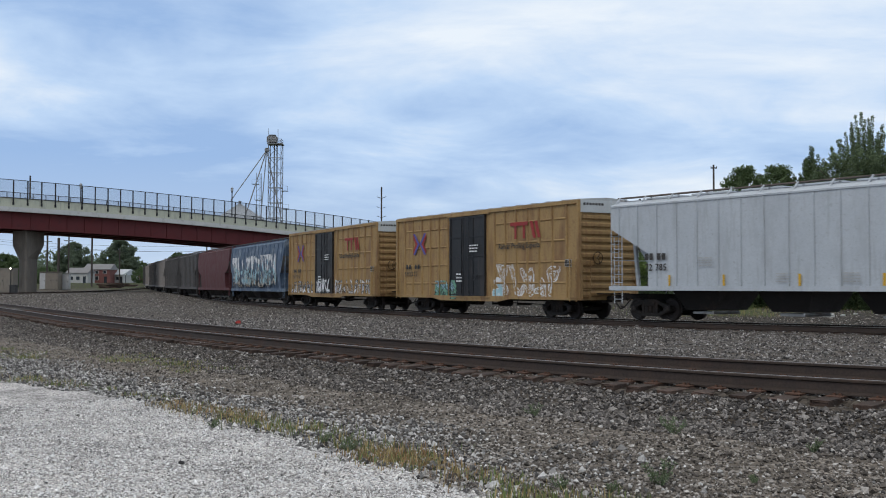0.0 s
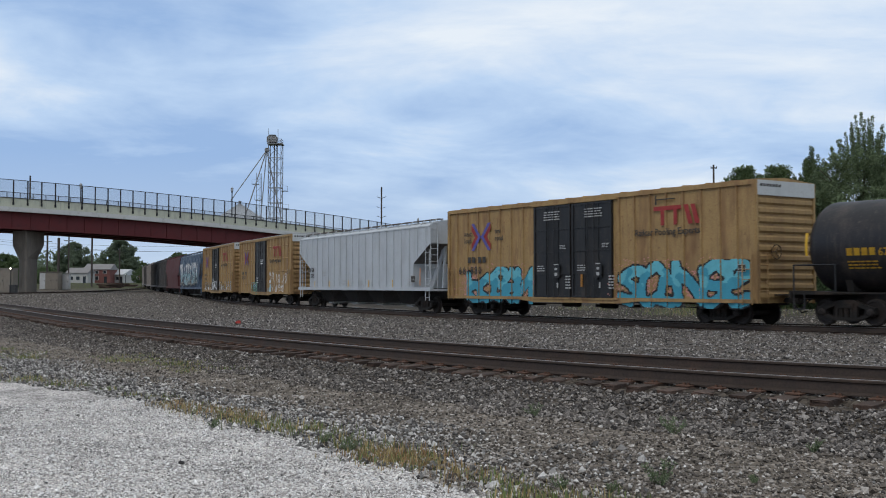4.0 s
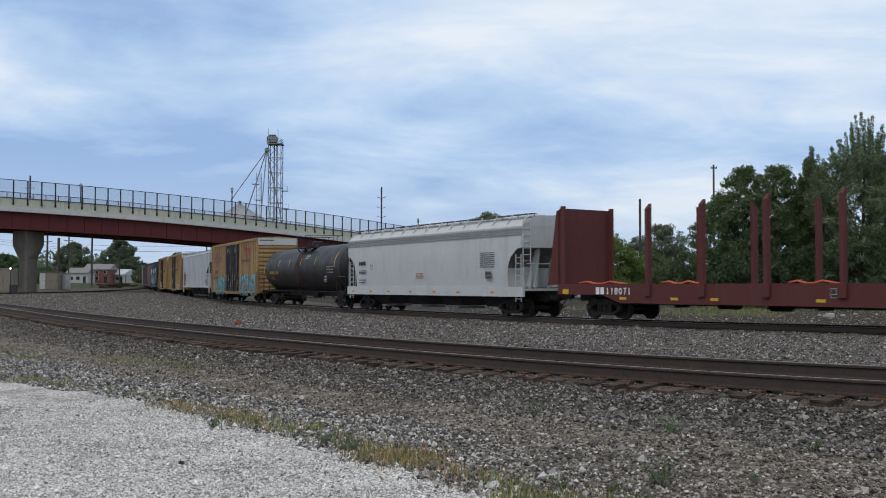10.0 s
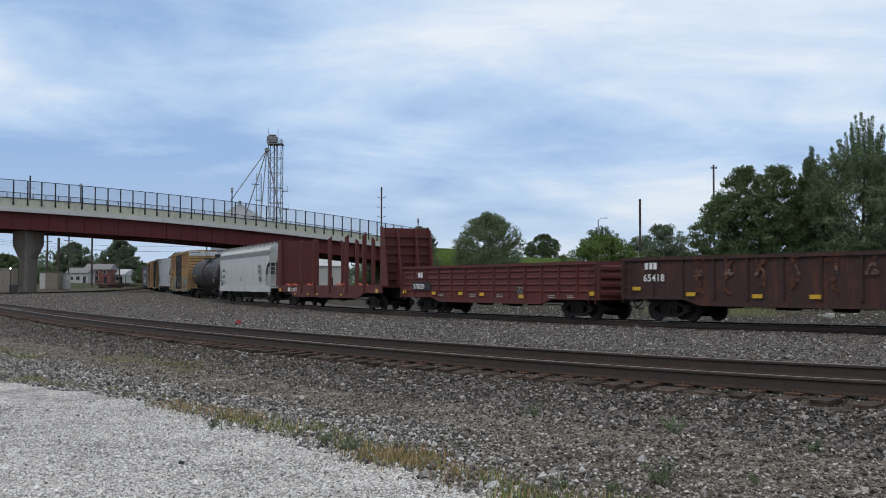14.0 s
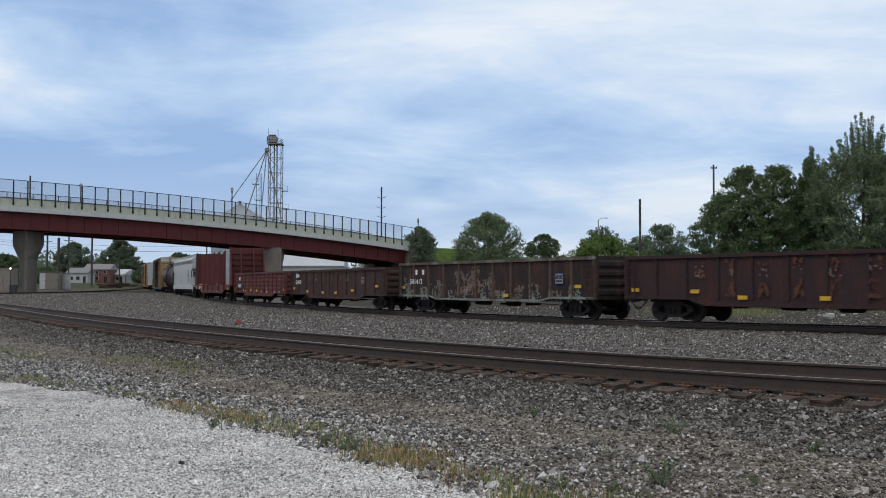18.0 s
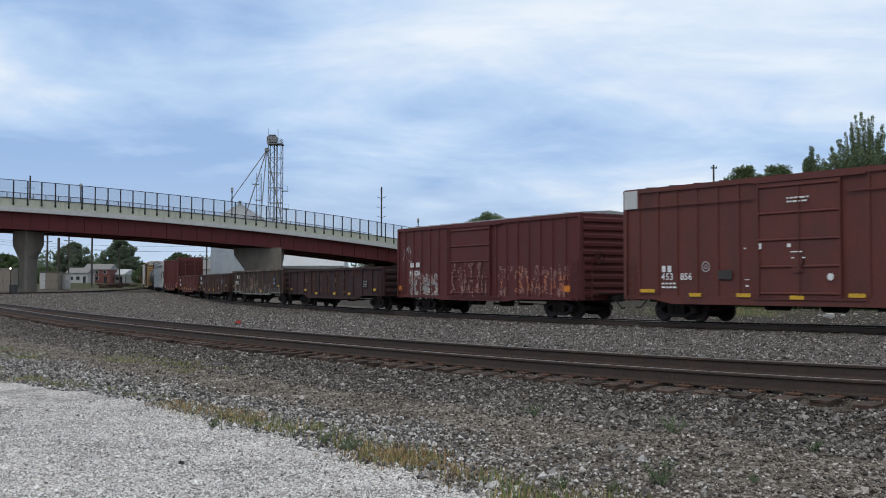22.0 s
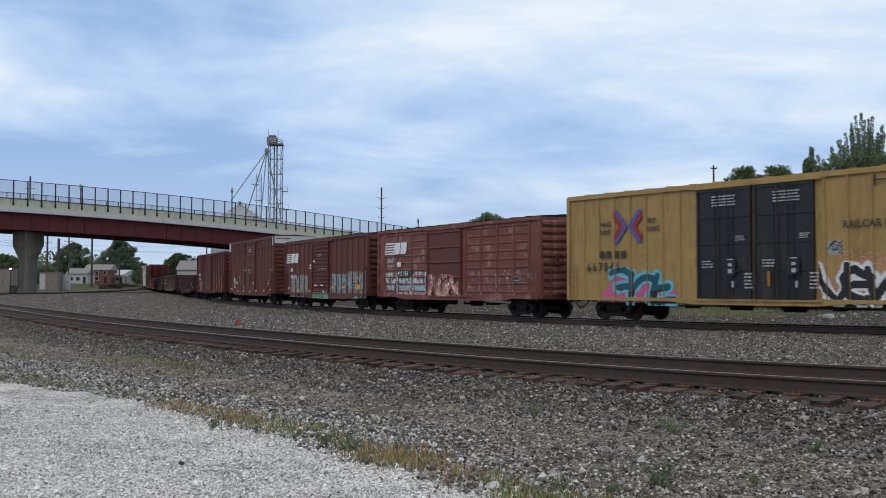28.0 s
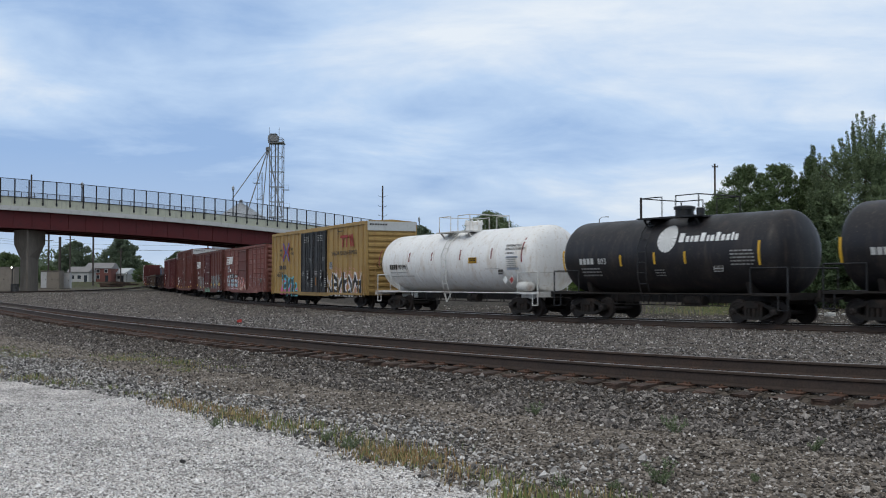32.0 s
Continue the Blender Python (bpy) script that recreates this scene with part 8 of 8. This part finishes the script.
tree(1215, 100, 4.6, 5.0, LEAF_DARK, 10, "dark low bush beside tall trees", leaf=.2, per=110, clumps=46, low=.05, name="bush", category="bush")
tree(1272, 92, 9.4, 5.0, LEAF_MID, 11, "leafy green tree at the edge of a grove", leaf=.17, per=120, clumps=90, low=.05)
tree(1318, 88, 11.3, 6.6, LEAF_MID, 12, "leafy tree in the grove beyond the tracks", leaf=.17, per=110, clumps=130, low=.06)
tree(1375, 86, 11.2, 6.6, LEAF_MID, 13, "broad leafy tree in the grove", leaf=.17, per=110, clumps=130, low=.06)
tree(1440, 85, 12.6, 4.2, LEAF_MID, 14, "slim tree with upright branches", "vase", leaf=.17, per=110, clumps=90, low=.05)
tree(1425, 90, 9.4, 6.0, LEAF_MID, 22, "dense dark tree behind the slim tree", leaf=.17, per=110, clumps=110, low=.05)
tree(1528, 80, 14.7, 7.6, LEAF_LIGHT, 15, "tall tree with many upright leafy branches", "vase", leaf=.17, per=110, clumps=170, low=.05)
tree(1605, 82, 12.8, 7.0, LEAF_MID, 16, "dark tall tree at the grove's end", "vase", leaf=.2, per=90, clumps=70, low=.08)
for i, (px, d, top, w) in enumerate(((1250, 86, 4.4, 5), (1320, 80, 4.0, 5.5), (1390, 78, 4.2, 5.5), (1455, 76, 4.6, 5.5), (1530, 74, 4.4, 6), (1600, 74, 4.6, 6))):
    tree(px, d, top, w, LEAF_SHADE, 30 + i, "thick undergrowth bush below the grove", leaf=.19, per=110, clumps=44, low=.03, trunk=False, name="bush", category="bush")
tree(130, 372, 16.6, 14, LEAF_HAZE, 17, "round dark tree beyond the houses", leaf=.4, per=60, clumps=50, low=.12)
tree(212, 392, 18.6, 14.5, LEAF_HAZE, 18, "large round tree behind the brick house", leaf=.42, per=60, clumps=60, low=.08)
tree(10, 240, 8.6, 9, LEAF_MID, 23, "green shrubs and low trees beyond the overpass", leaf=.3, per=70, clumps=50, low=.05, name="bush", category="bush")
tree(44, 215, 6.8, 5.5, LEAF_MID, 24, "green bush behind the pier", leaf=.28, per=70, clumps=36, low=.05, name="bush", category="bush")
tree(82, 300, 6.6, 9, LEAF_MID, 25, "low green bush behind the cabinets", leaf=.35, per=60, clumps=40, low=.05, name="bush", category="bush")
tree(250, 330, 7.0, 6, LEAF_MID, 26, "green bush by the far end of the yard", leaf=.35, per=60, clumps=36, low=.05, name="bush", category="bush")
tree(255, 420, 10.5, 8, LEAF_DARK, 19, "small far tree by the tracks", leaf=.45, per=60, clumps=30, low=.06)
tree(318, 430, 15.0, 14, LEAF_DARK, 20, "far dark tree behind the train", leaf=.45, per=60, clumps=44, low=.1)
tree(345, 450, 13.0, 12, LEAF_HAZE, 21, "far grey-green tree behind the train", leaf=.45, per=60, clumps=40, low=.1)


def far_woods():
    """The band of woods along the horizon."""
    rnd = random.Random(5)
    cl = []
    for i in range(520):
        az = radians(rnd.uniform(-30, 30))
        d = rnd.uniform(520, 760)
        x, y = math.sin(az) * d, math.cos(az) * d
        zg = 3.4 + (d - 600) * .0035
        big = rnd.uniform(3, 6.5) * (1.25 if az < radians(-12) else 1.0)
        for k in range(2):
            cl.append((x + rnd.uniform(-4, 4), y, zg + big * (.5 + .75 * k), big * rnd.uniform(.7, 1), .8))
    ob = linked("woods", foliage(cl, 1.3, 3.0, 8), LEAF_HAZE)
    tagged(ob, "far band of hazy green woods along the horizon", "woods", kind="stuff")


far_woods()

# ---- loose stones, grass and weeds in front ----
def stone_mat(name, stops):
    """Crushed stone, each piece of its own tone."""
    m = bpy.data.materials.new(name)
    m.use_nodes = True
    nt = m.node_tree
    b = nt.nodes["Principled BSDF"]
    b.inputs["Roughness"].default_value, b.inputs["Specular IOR Level"].default_value = 0.88, 0.25
    g = nt.nodes.new("ShaderNodeNewGeometry")
    r = nt.nodes.new("ShaderNodeValToRGB")
    el = r.color_ramp.elements
    el[0].position, el[0].color = stops[0][0], (*stops[0][1], 1)
    el[1].position, el[1].color = stops[-1][0], (*stops[-1][1], 1)
    for p, c in stops[1:-1]:
        el.new(p).color = (*c, 1)
    nt.links.new(g.outputs["Random Per Island"], r.inputs[0])
    t = nt.nodes.new("ShaderNodeTexCoord")
    n = nt.nodes.new("ShaderNodeTexNoise")
    n.inputs["Scale"].default_value, n.inputs["Detail"].default_value = 45.0, 4.0
    nt.links.new(t.outputs["Object"], n.inputs["Vector"])
    q = nt.nodes.new("ShaderNodeMapRange")
    for k, x in (("From Min", 0.3), ("From Max", 0.7), ("To Min", 0.72), ("To Max", 1.28)):
        q.inputs[k].default_value = x
    nt.links.new(n.outputs["Fac"], q.inputs["Value"])
    v = nt.nodes.new("ShaderNodeVectorMath")
    v.operation = "SCALE"
    nt.links.new(r.outputs[0], v.inputs[0])
    nt.links.new(q.outputs[0], v.inputs["Scale"])
    nt.links.new(v.outputs[0], b.inputs["Base Color"])
    return m


STONE_DARK = stone_mat("ballast_stone", [(0, (.026, .023, .021)), (.3, (.074, .065, .059)), (.6, (.14, .124, .112)), (.85, (.235, .209, .188)), (.97, (.34, .308, .277)), (1, (.52, .48, .44))])
STONE_GREY = stone_mat("grey_ballast_stone", [(0, (.030, .027, .025)), (.3, (.088, .080, .074)), (.6, (.17, .155, .144)), (.85, (.275, .252, .233)), (1, (.52, .48, .45))])
STONE_BROWN = stone_mat("verge_stone", [(0, (.036, .031, .026)), (.35, (.115, .098, .083)), (.65, (.205, .178, .152)), (.88, (.33, .295, .26)), (1, (.56, .52, .48))])
STONE_MIX = stone_mat("mixed_stone", [(0, (.048, .044, .042)), (.28, (.10, .094, .089)), (.5, (.22, .207, .194)), (.78, (.42, .40, .375)), (1, (.66, .63, .60))])
STONE_WHITE = stone_mat("white_gravel_stone", [(0, (.15, .14, .13)), (.11, (.32, .30, .285)), (.32, (.58, .55, .525)), (.7, (.74, .71, .68)), (1, (.85, .82, .79))])


def scatter_stones(name, count, test, size, material, label, seed, reach=(4.6, 24), spread=(-25, 25), grow=0.0, power=1.0):
    """Crushed stones, each a small faceted solid, lying on the ground."""
    rnd = np.random.RandomState(seed)
    az = np.radians(rnd.uniform(*spread, count * 7))
    r = reach[0] + (reach[1] - reach[0]) * rnd.uniform(0, 1, count * 7) ** power
    x, y = np.sin(az) * r, np.cos(az) * r
    z, dn, dm, dist, _ = ground_z(x, y)
    edge = gravel_edge(offset_from(SIDING, x, y)[1])
    wob = np.array([noise.noise((a * .9, b * .9, 1.0)) for a, b in zip(x, y)])
    along = SIDING[0][offset_from(SIDING, x, y)[1]]
    keep = np.where(test(dn + wob * .5, dm, rnd.uniform(0, 1, len(x)), dn - edge + wob * .15, along + wob * 2))[0][:count]
    x, y, z, dn = x[keep], y[keep], z[keep], dn[keep]
    if reach[0] < 20:
        z = z + np.array([unevenness(a, b) for a, b in zip(x, y)]) * np.where(abs(dn) < 1.3, .25, 1.0) * (np.hypot(x, y) < 60)
    n = len(keep)
    base = np.array([(1, 0, 0), (-1, 0, 0), (0, 1, 0), (0, -1, 0), (0, 0, 1), (0, 0, -1)], float)
    v = base[None] * rnd.uniform(.55, 1.25, (n, 6, 1)) + rnd.uniform(-.28, .28, (n, 6, 3))
    a = rnd.uniform(0, math.tau, n)
    tilt = rnd.uniform(-.6, .6, n)
    ca, sa, ct, st = np.cos(a)[:, None], np.sin(a)[:, None], np.cos(tilt)[:, None], np.sin(tilt)[:, None]
    X, Y, Z = v[..., 0], v[..., 1], v[..., 2] * .8
    Y, Z = Y * ct - Z * st, Y * st + Z * ct
    X, Y = X * ca - Y * sa, X * sa + Y * ca
    s = (size * np.exp(rnd.normal(0, .34, n)) * (1 + grow * np.hypot(x, y)))[:, None]
    P = np.stack([X * s + x[:, None], Y * s + y[:, None], Z * s + z[:, None] + s * .38], -1).reshape(-1, 3)
    tri = np.array([(0, 2, 4), (2, 1, 4), (1, 3, 4), (3, 0, 4), (2, 0, 5), (1, 2, 5), (3, 1, 5), (0, 3, 5)])
    F = (tri[None] + (np.arange(n) * 6)[:, None, None]).reshape(-1, 3)
    me = bpy.data.meshes.new(name)
    me.from_pydata(P.tolist(), [], F.tolist())
    tagged(linked(name, me, material), label, "gravel", kind="stuff")


scatter_stones("white_gravel", 60000, lambda d, m, q, e, a: e > -.05, .0098, STONE_WHITE, "loose white crushed gravel of the parking lot", 1, (4.7, 15), power=1.25)
scatter_stones("mixed_stones", 20000, lambda d, m, q, e, a: (d > 4.6) & (e < .08) & (q < (d - 4.2) / 1.4 * np.interp(a, [-6.5, -3.5], [.10, 1])), .0175, STONE_MIX, "grey and pale stones mixed into the verge", 2, (6.5, 26))
scatter_stones("verge_stones", 30000, lambda d, m, q, e, a: (d > 2.4) & (e < -.1) & (q < np.where((d > 5.2) & (a > -5), .4, 1)), .0145, STONE_BROWN, "brown and grey stones scattered over the dirt verge", 3, (7, 48), power=1.3)
scatter_stones("track_ballast", 56000, lambda d, m, q, e, a: (d < 3.3) & (d > 1.22) & (q < 1.35 - d / 4), .020, STONE_DARK, "dark crushed ballast beside the empty track", 4, (9, 62), power=1.4)
scatter_stones("crib_ballast", 12000, lambda d, m, q, e, a: abs(d) < 1.0, .014, STONE_DARK, "dark crushed ballast between the ties of the empty track", 8, (10, 34))
scatter_stones("far_ballast", 40000, lambda d, m, q, e, a: (d < -1.0) & (m > 1.3), .019, STONE_GREY, "grey crushed ballast between the two tracks", 5, (14, 56), grow=.007)
scatter_stones("yard_ballast", 17000, lambda d, m, q, e, a: (d < -1.0) & (m > 1.3), .025, STONE_GREY, "grey crushed ballast of the yard under the overpass", 6, (45, 140), (-25, -3), grow=.004)
scatter_stones("rough_soil_stones", 9000, lambda d, m, q, e, a: m < -1.6, .022, STONE_BROWN, "stones on the rough soil beyond the train", 7, (36, 85), (0, 25), grow=.006)

GRASS_G = mat("grass_green", (0.145, 0.18, 0.06), .8, 0, .1, 5, 1, None, 0, 0, island=.4)
GRASS_Y = mat("grass_straw", (0.33, 0.255, 0.12), .85, 0, .1, 5, 1, None, 0, 0, island=.4)
GRASS_R = mat("grass_russet", (0.31, 0.19, 0.095), .85, 0, .1, 5, 1, None, 0, 0, island=.4)


def blades(name, centres, per, height, spread, mats, label, seed, category="grass", kind="stuff", shares=None):
    """Bent blades of grass in tufts."""
    rnd = np.random.RandomState(seed)
    verts, faces, mi = [], [], []
    for cx, cy, scale in centres:
        zg = float(ground_z([cx], [cy])[0][0])
        for i in range(int(per * scale)):
            x, y = cx + rnd.normal(0, spread * scale), cy + rnd.normal(0, spread * scale)
            h = height * scale * rnd.uniform(.4, 1.2)
            a = rnd.uniform(0, math.tau)
            lean = rnd.uniform(.1, .6) * h
            w = .003 + .003 * rnd.rand()
            dx, dy = math.cos(a), math.sin(a)
            n = len(verts)
            verts += [(x - dy * w, y + dx * w, zg - .01), (x + dy * w, y - dx * w, zg - .01), (x + dx * lean * .4 + dy * w * .8, y + dy * lean * .4 - dx * w * .8, zg + h * .6),
                      (x + dx * lean * .4 - dy * w * .8, y + dy * lean * .4 + dx * w * .8, zg + h * .6), (x + dx * lean, y + dy * lean, zg + h)]
            faces += [(n, n + 1, n + 2, n + 3), (n + 3, n + 2, n + 4)]
            k = int(rnd.choice(len(mats), p=shares))
            mi += [k, k]
    me = bpy.data.meshes.new(name)
    me.from_pydata(verts, [], faces)
    for m in mats:
        me.materials.append(m)
    me.polygons.foreach_set("material_index", mi)
    tagged(linked(name, me), label, category, kind=kind)


def along_siding(s, off):
    i = [float(np.interp(s, SIDING[0], SIDING[k])) for k in (1, 2, 3)]
    return i[0] - math.sin(i[2]) * off, i[1] + math.cos(i[2]) * off


rg = random.Random(9)
fringe, rust = [], []
for k in range(230):
    s = rg.uniform(-9, 14)
    e = float(gravel_edge(int(np.argmin(abs(SIDING[0] - s)))))
    d = e - .28 + rg.gauss(0, .15)
    thick = np.interp(s, [-9, -7.5, -6.6, -6, -5.4, -4.4, -3, -2.6, -1.6, -.2, 1.2, 2, 3, 8], [.2, .3, .5, 1, 1, .8, .6, .9, 1, .9, .25, .1, .2, .3])
    if rg.random() < thick:
        russet = -5.9 < s < -4.3 or -2.0 < s < .8
        (rust if russet and rg.random() < .8 else fringe).append((*along_siding(s, d), rg.uniform(.5, 1.1)))
rust += [(*along_siding(s, 6.55 + .16 * (-s - 4.9) + rg.gauss(0, .13)), rg.uniform(.5, 1.0)) for s in [rg.gauss(-4.85, .38) for _ in range(34)]]
blades("verge_grass", fringe, 40, .10, .16, [GRASS_G, GRASS_Y], "thin green and straw grass along the gravel edge", 11, shares=[.6, .4])
blades("dry_grass", rust, 48, .10, .17, [GRASS_Y, GRASS_R, GRASS_G], "dry russet grass along the gravel edge", 12, shares=[.45, .35, .2])
patch = [(*along_siding(rg.uniform(4.5, 9.5), rg.gauss(3.3, .35)), rg.uniform(.4, .9)) for _ in range(60)]
patch += [(*along_siding(rg.uniform(9.5, 14), rg.gauss(5.3, .4)), rg.uniform(.5, 1.0)) for _ in range(50)]
blades("verge_patch_grass", patch, 45, .07, .2, [GRASS_G, GRASS_Y], "sparse green grass patch on the verge", 13, shares=[.7, .3])
far_patch = [(*bearing_point(rg.uniform(1190, 1360), rg.uniform(58, 72)), rg.uniform(1.0, 2.2)) for _ in range(60)]
far_patch += [(*bearing_point(rg.uniform(1000, 1560), rg.uniform(60, 90)), rg.uniform(.8, 1.6)) for _ in range(90)]
near_tufts = [(*bearing_point(rg.uniform(880, 1120), rg.uniform(7.15, 7.7)), rg.uniform(.5, 1.1)) for _ in range(34)]
blades("near_grass", near_tufts, 14, .13, .10, [GRASS_G, GRASS_Y], "thin green and straw blades among the stones", 15, shares=[.6, .4])
blades("far_grass", far_patch, 22, .26, .5, [GRASS_G, GRASS_Y], "rough grass beyond the main track", 14, shares=[.75, .25])

WEED = mat("weed_leaf", (0.13, 0.165, 0.085), .7, 0, .12, 6, 1, None, 0, 0, island=.35)


def weed(px, dist, h, seed):
    x, y = bearing_point(px, dist)
    zg = float(ground_z([x], [y])[0][0])
    rnd = random.Random(seed)
    w = empty("weed")
    tagged(w, "small leafy green weed in the gravel", "weed", "weeds in the gravel")
    cl = []
    for k in range(9):
        a = rnd.uniform(0, math.tau)
        tip = (math.cos(a) * h * rnd.uniform(.2, .75), math.sin(a) * h * rnd.uniform(.2, .75), h * rnd.uniform(.35, 1.0))
        part("stem", rods(((0, 0, -.02), tip, .004), n=4), WEED, w)
        for t in (.4, .6, .8, 1.0):
            cl.append((tip[0] * t, tip[1] * t, tip[2] * t, h * .17, .7))
    linked("leaves", foliage(cl, h * .085, 9 / (h * .17) ** 2, seed), WEED, w)
    w.matrix_basis = pose(x, y, zg)


for i, (px, dist, h) in enumerate(((944, 12.5, .22), (1189, 11.0, .27), (1434, 9.85, .20), (1165, 8.2, .29), (620, 9.9, .2), (575, 10.4, .16), (990, 8.0, .16), (1080, 7.9, .14), (930, 7.9, .12), (380, 11.6, .16), (1330, 8.3, .10))):
    weed(px, dist, h * .72, 50 + i)


# ---- motion of the train ----
def train_place(t):
    """How far the train has gone along its track, against its place at 15 s."""
    q = (t - 15) / 10
    return 8.8538 * (t - 15) + 1.8277 * q ** 2 - 0.0585 * q ** 3 + 0.0499 * q ** 4 - 0.0266 * q ** 5


def car_pose(s, a):
    x1, y1, _, z1 = on_main(s + a)
    x0, y0, _, z0 = on_main(s - a)
    return pose((x0 + x1) / 2, (y0 + y1) / 2, (z0 + z1) / 2, 0, 0, math.degrees(math.atan2(y1 - y0, x1 - x0)))


def motions():
    times = [k * 0.5 for k in range(65)]
    beats = [k / 15 for k in range(481)]
    turns = [math.degrees(train_place(t) / 0.42) for t in beats]
    for car, s, a, sets in CARS:
        walk(car, [(t, car_pose(s + train_place(t), a)) for t in times])
        for wheels, x in sets:
            walk(wheels, [(t, pose(x, 0, 0.42, 0, q % 360, 0)) for t, q in zip(beats, turns)])


motions()
